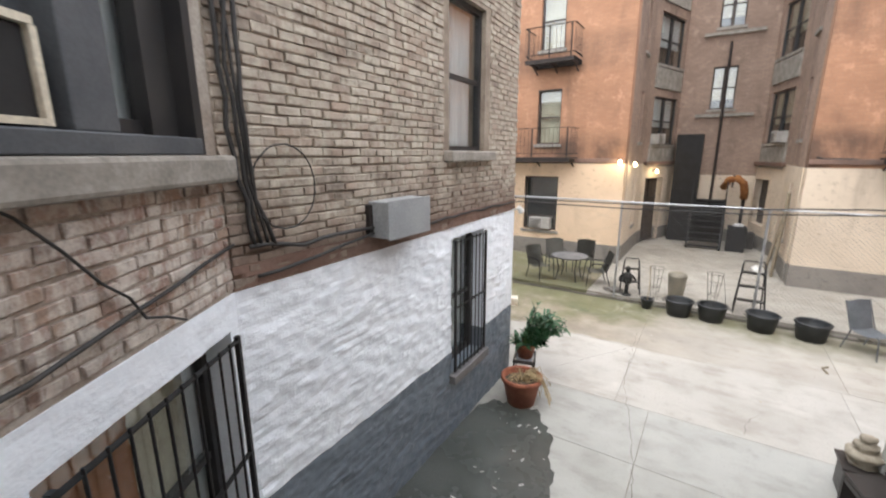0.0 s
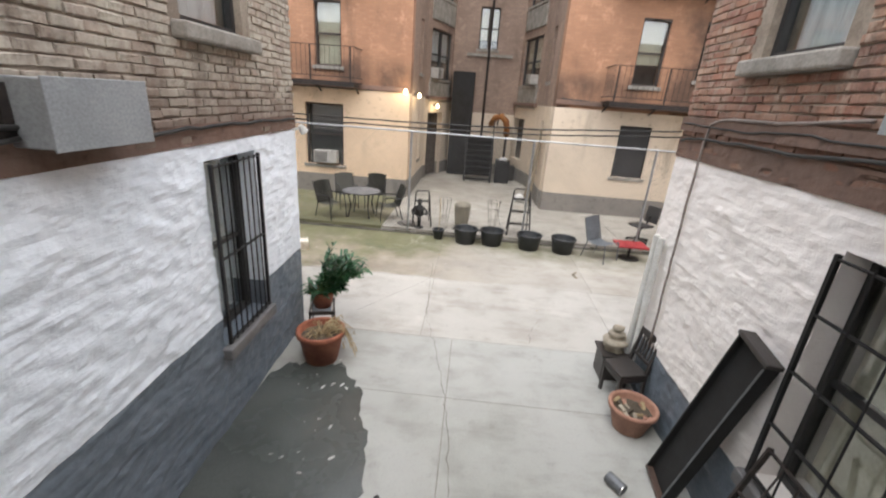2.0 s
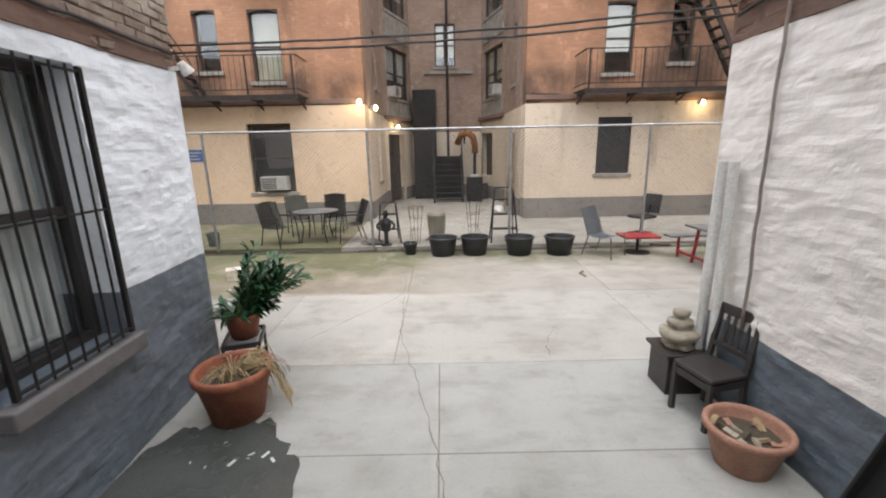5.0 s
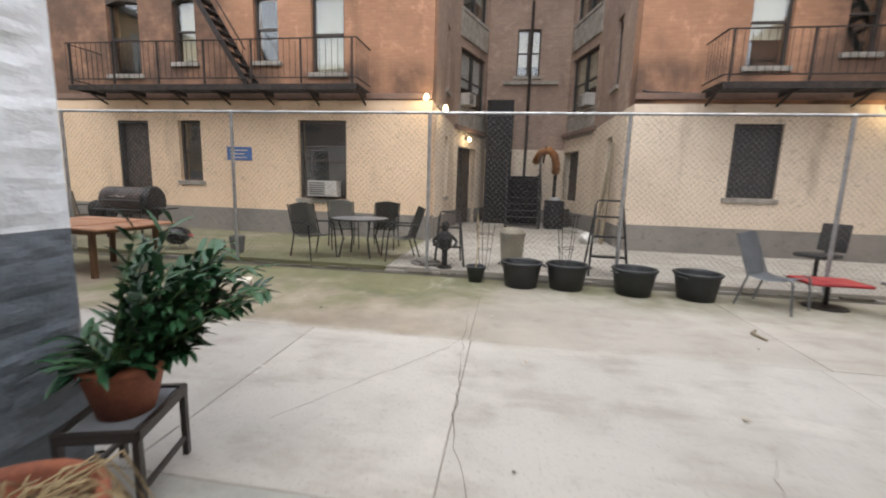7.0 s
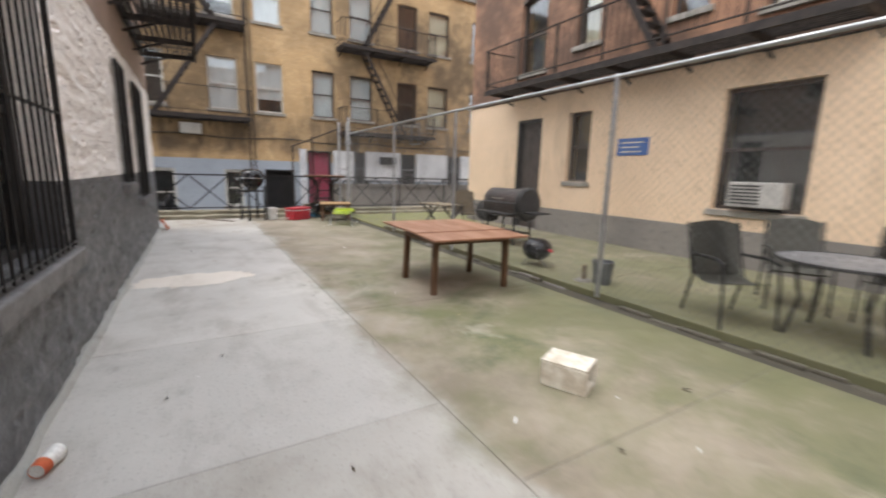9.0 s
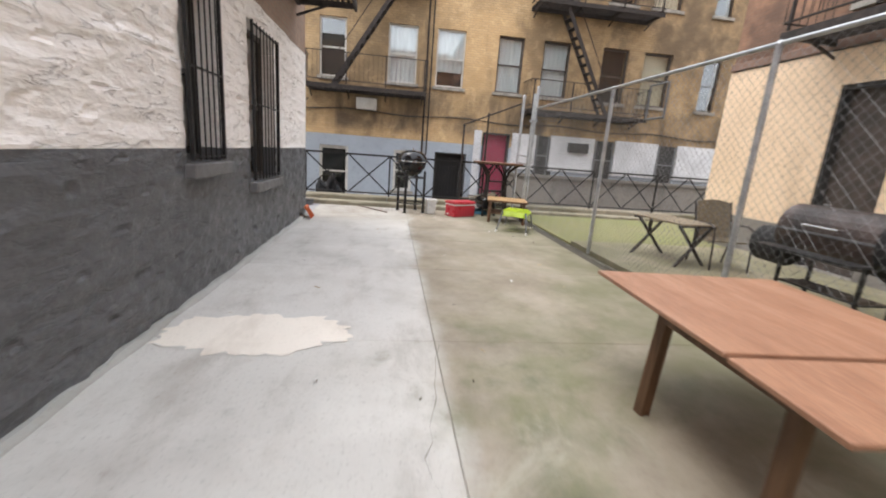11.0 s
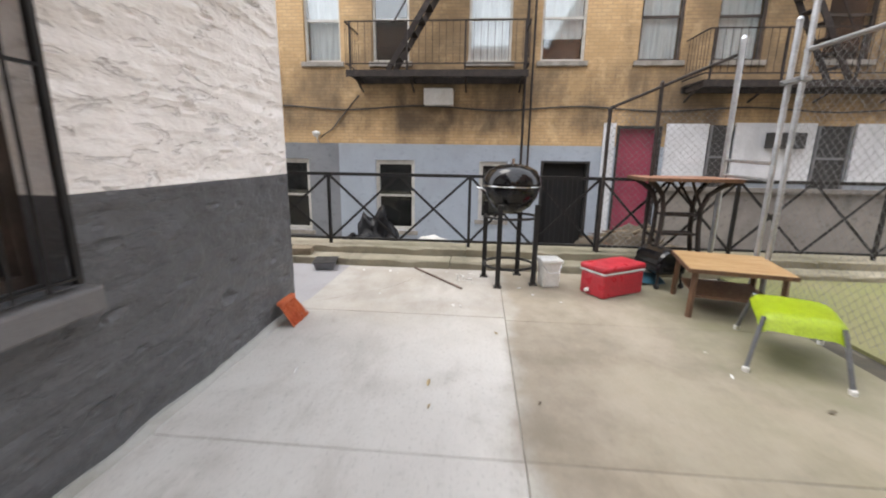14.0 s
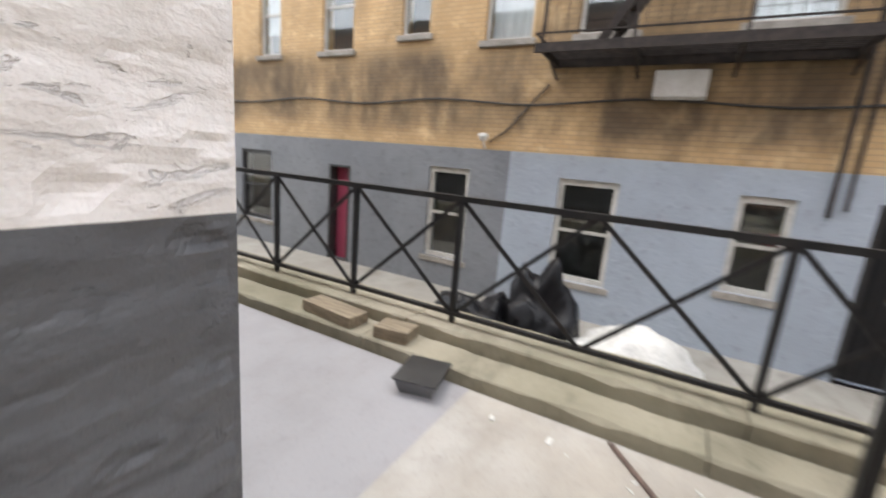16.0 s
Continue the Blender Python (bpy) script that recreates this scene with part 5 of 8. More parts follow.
# ---- wire fences ----
def wire_mesh(length, height, pitch=0.062, r=0.0018, z0=0.05):
    """Two families of slanting wires, clipped to the panel; local x along, z up."""
    bm = bmesh.new()
    h = height - z0
    n = int((length + h) / (pitch * 1.414))
    for s in (1, -1):
        for k in range(n):
            a = -h + k * pitch * 1.414
            lo, hi = max(0.0, a), min(length, a + h)
            if hi - lo < 0.02:
                continue
            p, q = (lo, z0 + lo - a), (hi, z0 + hi - a)
            if s < 0:
                p, q = (length - p[0], p[1]), (length - q[0], q[1])
            tube(bm, [(p[0], 0.003 * s, p[1]), (q[0], 0.003 * s, q[1])], r, 3, False)
    return bm


def wire_fence(label, p, q, height, posts, rail_mat=STEEL, post_r=0.028, rail_r=0.022, z_end=None, base=0.0):
    m, n = facing(p, q)
    f = thing("wire_fence", label, "fence", m)
    f.location.z = base
    for u, h in posts:
        post = part("post", tube(bmesh.new(), [(u, 0, 0), (u, 0, h)], post_r, 10), rail_mat, f)
        part("cap", lathe(bmesh.new(), [(post_r + 0.006, h - 0.03), (post_r + 0.006, h), (0.012, h + 0.03), (0, h + 0.032)], 10, Matrix.Translation((u, 0, 0))), rail_mat, post)
    part("top_rail", tube(bmesh.new(), [(0, 0, height), (n, 0, height if z_end is None else z_end)], rail_r, 10), rail_mat, f)
    tagged(part("mesh", wire_mesh(n, min(height, z_end or height)), WIRE, f, "galvanised chain link mesh"), kind="stuff")
    return f


FX = -14.72
wire_fence("tall galvanised chain link fence across the court", (FX, 11.24), (15.9, 11.24), 2.5, [(k - FX, 2.5) for k in (-11.3, -8.6, -5.27, -1.88, 1.08, 3.95, 8.0, 12.0, 15.8)] + [(0.03, 2.95), (-0.16, 2.82)], base=0.06)
wire_fence("rusty chain link fence with sloping rail", (-15.92, 11.26), (-16.15, 9.86), 2.66, [(0.8, 2.36), (1.4, 2.05)], IRON_RUST, 0.025, 0.02, 2.05, base=0.12)
gate = thing("fence_gate", "bare galvanised gate post with two short rails", "gate", pose(-15.9, 11.3, 0.1))
part("post", tube(bmesh.new(), [(0, 0, 0), (0, 0, 2.85)], 0.034, 10), STEEL, gate)
part("cap", lathe(bmesh.new(), [(0.04, 2.82), (0.04, 2.86), (0.015, 2.9), (0, 2.9)], 10), STEEL, gate)
for z in (1.24, 1.42):
    part("rail", tube(bmesh.new(), [(0, 0, z), (1.02, -0.06, z - 0.02)], 0.02, 8), STEEL, gate)
clamp = thing("fence_clamp", "galvanised clamp joining the two end posts", "clamp", pose(FX - 0.06, 11.24, 2.3))
part("band", slab_box(-0.16, 0.15, -0.045, 0.045, -0.025, 0.025, 0.008), STEEL, clamp)
for x in (-0.12, 0.11):
    part("bolt", tube(bmesh.new(), [(x, -0.07, 0), (x, 0.07, 0)], 0.012, 6), GREY_FRAME, clamp)

# ---- materials of the things ----
TERRACOTTA = plain("terracotta", (0.36, 0.12, 0.06), (0.25, 0.085, 0.05), 0.75, 0, 5, 50, 0.25)
PINK_CLAY = plain("pale_terracotta", (0.42, 0.22, 0.15), (0.33, 0.17, 0.12), 0.75, 0, 5, 50, 0.25)
SOIL = plain("dry_soil", (0.06, 0.045, 0.03), (0.1, 0.08, 0.055), 0.95, 0, 18, 90, 0.8)
STRAW = plain("dead_leaves", (0.46, 0.36, 0.2), (0.3, 0.22, 0.12), 0.85, 0, 12, 60, 0.3)
LEAF = plain("glossy_leaf", (0.016, 0.075, 0.03), (0.04, 0.125, 0.05), 0.35, 0, 5, 40, 0.05)
DRY_LEAF = plain("withered_leaf", (0.085, 0.09, 0.04), (0.16, 0.11, 0.06), 0.8, 0, 3, 40, 0.1)
STALK = plain("leaf_stalk", (0.08, 0.14, 0.05), (0.11, 0.17, 0.06), 0.5, 0, 7, 40, 0.05)
BLACK_TUB = plain("black_rubber", (0.018, 0.021, 0.024), (0.03, 0.033, 0.036), 0.5, 0, 6, 60, 0.1)
TABLE_WOOD = plain("red_brown_wood", (0.36, 0.185, 0.11), (0.29, 0.14, 0.08), 0.5, 0, 2, 30, 0.15, False, (0.6, 3, 3))
LEG_WOOD = plain("dark_leg_wood", (0.15, 0.075, 0.035), (0.1, 0.05, 0.025), 0.6, 0, 4, 40, 0.2, False, (9, 9, 0.6))
DARK_WOOD = plain("black_stained_wood", (0.03, 0.025, 0.023), (0.045, 0.038, 0.034), 0.45, 0, 4, 40, 0.2, False, (1, 8, 8))
PALE_WOOD = plain("honey_wood", (0.42, 0.27, 0.12), (0.34, 0.2, 0.085), 0.5, 0, 3, 30, 0.2, False, (8, 0.6, 8))
OLD_WOOD = plain("weathered_timber", (0.3, 0.24, 0.16), (0.2, 0.16, 0.11), 0.85, 0, 4, 40, 0.4, False, (8, 0.6, 8))
BROWN_TOP = plain("brown_board", (0.1, 0.06, 0.045), (0.07, 0.045, 0.035), 0.5, 0, 4, 40, 0.1)
RED_PLASTIC = plain("red_plastic", (0.5, 0.025, 0.04), (0.42, 0.02, 0.035), 0.35, 0, 3, 60, 0.04)
RED_PAINT = plain("chipped_red_paint", (0.38, 0.03, 0.035), (0.28, 0.025, 0.03), 0.5, 0, 5, 50, 0.15)
LIME = plain("lime_plastic", (0.52, 0.66, 0.02), (0.47, 0.6, 0.02), 0.4, 0, 3, 60, 0.04)
ENAMEL = plain("black_enamel", (0.007, 0.007, 0.008), (0.012, 0.012, 0.013), 0.14, 0.0, 3, 60, 0.0)
ENAMEL.node_tree.nodes["Principled BSDF"].inputs["Specular IOR Level"].default_value = 0.35
CHROME = plain("worn_chrome", (0.6, 0.6, 0.6), (0.5, 0.5, 0.5), 0.2, 1.0, 5, 60, 0.05)
FOAM = plain("off_white_foam", (0.82, 0.78, 0.68), (0.6, 0.53, 0.42), 0.85, 0, 9, 70, 0.35)
ORANGE_FIBRE = plain("orange_bristle", (0.6, 0.15, 0.05), (0.5, 0.1, 0.035), 0.7, 0, 8, 60, 0.2)
GREY_MESH = plain("grey_woven_seat", (0.2, 0.22, 0.24), (0.25, 0.27, 0.3), 0.8, 0, 6, 150, 0.4)
OLIVE_MESH = plain("dark_olive_sling", (0.085, 0.085, 0.07), (0.11, 0.105, 0.09), 0.8, 0, 6, 150, 0.4)
BAG = plain("black_bin_bag", (0.006, 0.006, 0.007), (0.011, 0.011, 0.013), 0.35, 0, 6, 60, 0.1)
BAG.node_tree.nodes["Principled BSDF"].inputs["Specular IOR Level"].default_value = 0.16
TARP = plain("white_plastic_sheet", (0.66, 0.65, 0.62), (0.55, 0.54, 0.5), 0.5, 0, 4, 40, 0.2)
BLUE_TARP = plain("blue_tarpaulin", (0.06, 0.2, 0.3), (0.08, 0.24, 0.34), 0.5, 0, 4, 40, 0.2)
TAN_BIN = plain("tan_plastic", (0.27, 0.24, 0.18), (0.21, 0.19, 0.145), 0.6, 0, 4, 60, 0.1)
CAST_STONE = plain("cast_stone", (0.42, 0.37, 0.29), (0.3, 0.26, 0.2), 0.85, 0, 9, 60, 0.5)
GREY_METAL = plain("dull_grey_metal", (0.2, 0.21, 0.22), (0.15, 0.155, 0.165), 0.5, 0.5, 5, 60, 0.1)
POLE_RUST = plain("brown_rust", (0.17, 0.11, 0.085), (0.1, 0.07, 0.055), 0.75, 0.1, 12, 60, 0.3)
RUST = plain("orange_rust", (0.4, 0.17, 0.05), (0.26, 0.1, 0.035), 0.85, 0.1, 6, 60, 0.4)
WET = plain("wet_concrete", (0.088, 0.096, 0.088), (0.06, 0.068, 0.062), 0.24, 0, 1.6, 50, 0.15, True)
CONDUIT = plain("grimy_conduit", (0.3, 0.25, 0.22), (0.22, 0.18, 0.16), 0.7, 0, 6, 60, 0.2)
SMOKED_STEEL = plain("heat_browned_steel", (0.075, 0.05, 0.042), (0.03, 0.025, 0.024), 0.5, 0.3, 2, 50, 0.2)
ORANGE_CLOTH = plain("orange_cloth", (0.42, 0.17, 0.07), (0.34, 0.13, 0.055), 0.9, 0, 4, 60, 0.2)


# ---- lamps ----
def wall_lamp(label, place, reach, watts):
    """A bulkhead lamp: base plate, arm and a lit bulb; place is on the wall, reach points out of it."""
    w = thing("wall_lamp", label, "lamp", Matrix.Translation(place))
    v = Vector(reach)
    part("base_plate", lathe(bmesh.new(), [(0, 0), (0.06, 0), (0.06, 0.02), (0.03, 0.035), (0, 0.035)], 14, v.to_track_quat("Z", "Y").to_matrix().to_4x4()), GREY_METAL, w)
    part("arm", tube(bmesh.new(), [(0, 0, 0), v * 0.6 + Vector((0, 0, 0.05)), v], 0.012), GREY_METAL, w)
    part("bulb", lathe(bmesh.new(), [(0, -0.07), (0.045, -0.05), (0.06, 0), (0.04, 0.05), (0.02, 0.08), (0, 0.085)], 12, Matrix.Translation(v + Vector((0, 0, -0.04)))), BULB, w, "lit warm bulb", smooth=True)
    lamp = new("wall_lamp_light", bpy.data.lights.new("wall_lamp_light", "POINT"))
    lamp.data.energy, lamp.data.color, lamp.data.shadow_soft_size = watts, (1.0, 0.76, 0.45), 0.08
    lamp.location, lamp.parent = v * 1.9 + Vector((0, 0, -0.06)), w
    return w


wall_lamp("lit warm bulb on the cream wall corner", (-2.62, NORTH - 0.03, 3.5), (0.0, -0.16, 0), 5)
wall_lamp("lit warm bulb in the light court", (-2.47, 15.6, 3.42), (0.16, 0, 0), 4)
wall_lamp("lit warm bulb over the basement door", (-2.2, 19.5, 3.05), (0.18, -0.1, 0), 4)
wall_lamp("lit warm bulb under the fire escape", (6.96, NORTH - 0.03, 3.3), (0.0, -0.2, 0), 5)
flood = thing("flood_lamp", "small white flood lamp at the alley corner", "lamp", pose(CX + 0.02, 6.2, 2.86))
part("bracket", bar(bmesh.new(), (0, 0, 0), (0.08, 0.02, 0.02), 0.03), WHITE_PLASTIC, flood)
part("head", lathe(bmesh.new(), [(0, -0.05), (0.03, -0.05), (0.055, 0.04), (0.055, 0.05), (0, 0.045)], 14, look((0.12, 0.03, 0.02), (-1, -2, 3))), WHITE_PLASTIC, flood)
cam2 = thing("security_camera", "white security camera on the blue painted wall", "camera", m_yel @ pose(Q(4.15), 0.05, 1.95))
part("mount", tube(bmesh.new(), [(0, 0, -0.15), (0, 0.06, -0.1), (0, 0.1, 0)], 0.02), WHITE_PLASTIC, cam2)
part("dome", lathe(bmesh.new(), [(0, -0.06), (0.05, -0.05), (0.09, 0.02), (0.09, 0.07), (0, 0.1)], 14, pose(0, 0.12, 0.02)), WHITE_PLASTIC, cam2, smooth=True)

# ---- boxes and cables on the alley walls ----
jb = thing("junction_box", "grey sheet metal junction box on the brick wall", "electrical box", pose(alley_x(3.09), 3.09, 3.0))
part("body", slab_box(0.0, 0.235, -0.31, 0.31, 0.0, 0.33, 0.008), GREY_BOX, jb)
part("lid", slab_box(0.237, 0.25, -0.32, 0.32, -0.01, 0.34, 0.004), GREY_BOX, jb)
part("mount", slab_box(0.0, 0.06, -0.36, -0.312, 0.04, 0.3), IRON_RUST, jb)
jb = thing("junction_box", "large pale grey metal box on the brick wall", "electrical box", pose(AXE, 2.82, 3.36))
part("body", slab_box(-0.26, 0.0, -0.5, 0.45, 0.0, 0.3, 0.008), GREY_BOX, jb)
part("lid", slab_box(-0.275, -0.262, -0.51, 0.46, -0.01, 0.31, 0.004), GREY_BOX, jb)
part("lug", slab_box(-0.286, -0.276, 0.05, 0.07, 0.05, 0.07), IRON, jb)


def cable(label, pts, r, mat=CABLE, wob=0.012, seed=1, m=None):
    """A loose cable through the points, subdivided and slightly wavy."""
    rr = random.Random(seed)
    fine = []
    pts = [Vector(p) for p in pts]
    for a, b in zip(pts, pts[1:]):
        n = max(2, int((b - a).length / 0.15))
        for k in range(n):
            fine.append(a.lerp(b, k / n) + Vector((rr.uniform(-wob, wob) * 0.3, rr.uniform(-wob, wob), rr.uniform(-wob, wob))))
    fine.append(pts[-1])
    ob = part("cable", tube(bmesh.new(), fine, r, 6), mat, None, "", m, True)
    return tagged(ob, label, "cable")


AX = AXW + 0.035
cable("black cable running along the brick alley wall", [(alley_x(y) + 0.035, y, z) for y, z in ((3.45, 3.08), (3.6, 2.99), (4.6, 3.02), (5.5, 3.0), (6.24, 2.99))], 0.014, seed=1)
cable("black cable sagging along the alley wall", [(AX, 1.55, 3.16), (AX, 2.0, 3.09), (AX, 2.5, 3.12), (AX, 2.76, 3.1)], 0.015, seed=2)
cable("black cable sagging along the alley wall", [(AX, 1.6, 2.94), (AX, 2.1, 2.97), (AX, 2.55, 3.02), (AX, 2.76, 3.05)], 0.013, seed=3)
for k in range(4):
    cable("bundle cable hanging down the alley wall corner", [(AX + 0.02 * (k % 2), 1.47 + 0.035 * k, 6.4), (AX + 0.02 * (k % 2), 1.5 + 0.03 * k, 4.6), (AX + 0.015 * k, 1.5 + 0.03 * k, 3.9), (AX, 1.56 + 0.03 * k, 3.45), (AX, 1.6 + 0.05 * k, 3.14)], 0.015 - 0.002 * (k % 3), seed=10 + k, wob=0.018)
loop = [(AX + 0.02, 1.86 + 0.32 * math.cos(a) * 0.8, 3.52 + 0.29 * math.sin(a)) for a in [math.pi * (0.95 - 1.75 * k / 26) for k in range(27)]]
cable("thin looped cable on the brick wall", loop, 0.006, seed=20, wob=0.004)
cable("black cable slung across the canted wall", [m_dw @ Vector((n_dw - s, 0.04, z)) for s, z in ((1.7, 3.78), (1.27, 3.55), (1.0, 3.25), (0.8, 3.02), (0.55, 2.9))], 0.007, seed=21)
cable("black cable along the white paint line", [m_dw @ Vector((n_dw - s, 0.03, z)) for s, z in ((2.2, 2.98), (1.5, 3.0), (0.9, 3.05), (0.4, 3.13), (0.0, 3.18))], 0.011, seed=22)
for k, z in enumerate((3.0, 3.06)):
    cable("black service cable strung over the alley mouth", [(CX + 0.03, 6.24, z), (-1.2, 6.16, z - 0.0), (0.4, 6.04, z + 0.04), (AXE - 0.02, 5.95, z + 0.14)], 0.009, seed=30 + k, wob=0.004)
EX = AXE - 0.035
cable("thin brownish conduit running down the white alley wall", [(EX, 5.36, 0.75), (EX, 5.4, 2.0), (EX, 5.4, 3.1), (EX, 5.36, 3.3), (EX, 5.2, 3.36), (EX, 4.4, 3.37), (EX, 3.6, 3.42)], 0.013, CONDUIT, 0.008, 40)
cable("black cable along the red brick band", [(EX, 5.9, 3.12), (EX, 5.3, 3.17), (EX, 4.2, 3.16), (EX, 3.5, 3.2), (EX, 2.4, 3.2)], 0.014, seed=41)
cable("black cable along the red brick band", [(EX, 5.9, 3.3), (EX, 5.0, 3.27), (EX, 4.2, 3.3), (EX, 3.2, 3.28)], 0.009, seed=42)
for y, lean in ((5.78, 0.0), (5.66, -0.08)):
    pp = part("pvc_pipe", tube(bmesh.new(), [(AXE - 0.09, y + lean, 0.1), (AXE - 0.07, y, 2.02)], 0.04, 12), WHITE_PLASTIC, None)
    tagged(pp, "white plastic pipe standing against the wall", "pipe", "pipes")
cable("black cable looped along the north wall", [(-2.6, NORTH - 0.03, 3.47), (-4.5, NORTH - 0.03, 3.42), (-8, NORTH - 0.03, 3.46), (-13.2, NORTH - 0.03, 3.44)], 0.018, seed=43)
cable("black cable looped along the north wall", [(2.2, NORTH - 0.03, 3.62), (3.4, NORTH - 0.03, 3.55), (8, NORTH - 0.03, 3.5), (14, NORTH - 0.03, 3.55)], 0.018, seed=44)
cable("black cable down the yellow brick wall", [m_yel @ Vector((Q(a), 0.03, z)) for a, z in ((4.2, 1.9), (4.6, 2.2), (5.0, 2.7), (5.2, 2.9))], 0.015, seed=46)

# sooty bands and stone courses on the brick walls
tagged(part("trim", wall_band(0.0, n_aw, WHITE_TOP + 0.004, 3.03, [], 0.1, lumps(0.016, 2.6), 0.03, 0.012), BROWN_BAND, None, "", m_aw), "sooty brown rendered band above the white paint", "trim", kind="structure")
tagged(part("trim", wall_band(0.0, n_ae, E_TOP + 0.004, 3.15, [], 0.1, lumps(0.016, 3.6), 0.03, 0.01), BROWN_BAND, None, "", m_ae), "sooty brown rendered band above the white paint", "trim", kind="structure")
tagged(part("trim", wall_band(0.0, n_ae, 3.22, 3.36, [], 0.1, lumps(0.012, 2.0), 0.04, 0.03), BROWN_BAND, None, "", m_ae), "sooty brown rendered string course", "trim", kind="structure")


# ---- pots and plants ----
def pot(name, label, place, r_top, r_base, h, mat, rim=0.04, fill=0.06, group=""):
    p = thing(name, label, "pot", Matrix.Translation(place), group)
    t = 0.022
    part("body", lathe(bmesh.new(), [(0, 0), (r_base, 0), (r_base + (r_top - r_base) * 0.8, h - rim - 0.02), (r_top, h - rim), (r_top + 0.012, h - rim + 0.006), (r_top + 0.012, h - 0.008), (r_top + 0.002, h), (r_top - t, h), (r_top - t - 0.01, h - 0.03), (r_base + 0.01, h * 0.3), (0, h * 0.3)], 28), mat, p, smooth=True)
    return p


def soil(p, r, z, seed=1):
    bm = lathe(bmesh.new(), [(r, z), (r * 0.7, z + 0.012), (r * 0.35, z + 0.02), (0, z + 0.022)], 18)
    for v in bm.verts:
        v.co.z += 0.012 * noise.noise(v.co * 19 + Vector((seed, 0, 0)))
    return part("soil", bm, SOIL, p)


def blade(bm, base, way, length, width, bend, r, curl=0.15):
    """A pointed leaf: four segments, folded along the rib."""
    way = Vector(way).normalized()
    side = way.cross(Vector((0, 0, 1)))
    side = side.normalized() if side.length > 0.05 else Vector((1, 0, 0))
    up = side.cross(way)
    rows = []
    for s, wd in ((0.0, 0.15), (0.3, 0.85), (0.6, 1.0), (0.85, 0.6), (1.0, 0.02)):
        c = Vector(base) + way * length * s - Vector((0, 0, 1)) * bend * length * s * s
        rows.append((bm.verts.new(c - side * width * wd / 2 + up * curl * width * wd), bm.verts.new(c), bm.verts.new(c + side * width * wd / 2 + up * curl * width * wd)))
    for a, b in zip(rows, rows[1:]):
        bm.faces.new((a[0], a[1], b[1], b[0])), bm.faces.new((a[1], a[2], b[2], b[1]))


big = pot("plant_pot", "large terracotta pot with dried dead plant stems", (-2.12, 5.5, 0), 0.3, 0.205, 0.45, TERRACOTTA, 0.07)
soil(big, 0.27, 0.35)
r = random.Random(3)
for k in range(64):
    spill = k % 2
    a, n = (r.uniform(-0.3, 1.3), r.uniform(0.26, 0.4)) if spill else (r.uniform(-3.1, 3.1), r.uniform(0.1, 0.24))
    ca, sa = math.cos(a), math.sin(a)
    rad = r.uniform(0.0, 0.12)
    bm = bmesh.new()
    pts = [(rad * ca, rad * sa, 0.37), (rad * ca + n * 0.3 * ca, rad * sa + n * 0.3 * sa, 0.43 + r.uniform(0, 0.07)), (rad * ca + n * 0.7 * ca, rad * sa + n * 0.7 * sa, (0.46 if spill else 0.43) + r.uniform(-0.03, 0.05)), (rad * ca + n * ca * 0.95, rad * sa + n * sa * 0.95, 0.46 - n * r.uniform(0.2, 0.7) if spill else 0.4 + r.uniform(-0.02, 0.04))]
    tube(bm, pts, r.uniform(0.004, 0.009), 5, True, 0.003)
    if spill:
        blade(bm, pts[3], (ca * 0.3, sa * 0.3, -1.0), r.uniform(0.08, 0.16), 0.035, 0.1, r)
    part("dead_stem", bm, STRAW, big)
bench = thing("plant_stand", "low dark metal stand with a pale top", "stand", pose(-2.36, 6.22, 0, 0, 0, 16) @ Matrix.Diagonal((0.78, 1.0, 1.0, 1)))
part("top", slab_box(-0.17, 0.17, -0.19, 0.2, 0.365, 0.385, 0.004), GREY_MESH, bench, "pale woven top")
bm = bmesh.new()
for a, b in (((-0.21, -0.21), (0.21, -0.21)), ((0.21, -0.21), (0.21, 0.22)), ((0.21, 0.22), (-0.21, 0.22)), ((-0.21, 0.22), (-0.21, -0.21))):
    bar(bm, (*a, 0.37), (*b, 0.37), 0.03, 0.045)
part("apron", bm, DARK_WOOD, bench)
for x in (-0.2, 0.2):
    for y in (-0.2, 0.21):
        part("leg", bar(bmesh.new(), (x, y, 0), (x, y, 0.365), 0.035), DARK_WOOD, bench)
    part("stretcher", bar(bmesh.new(), (x, -0.19, 0.1), (x, 0.2, 0.1), 0.025), DARK_WOOD, bench)
zz = pot("house_plant", "leafy green house plant in a terracotta pot", (-2.35, 6.22, 0.387), 0.175, 0.115, 0.26, TERRACOTTA, 0.045)
tagged(zz, "", "plant")
soil(zz, 0.148, 0.2)
r = random.Random(11)
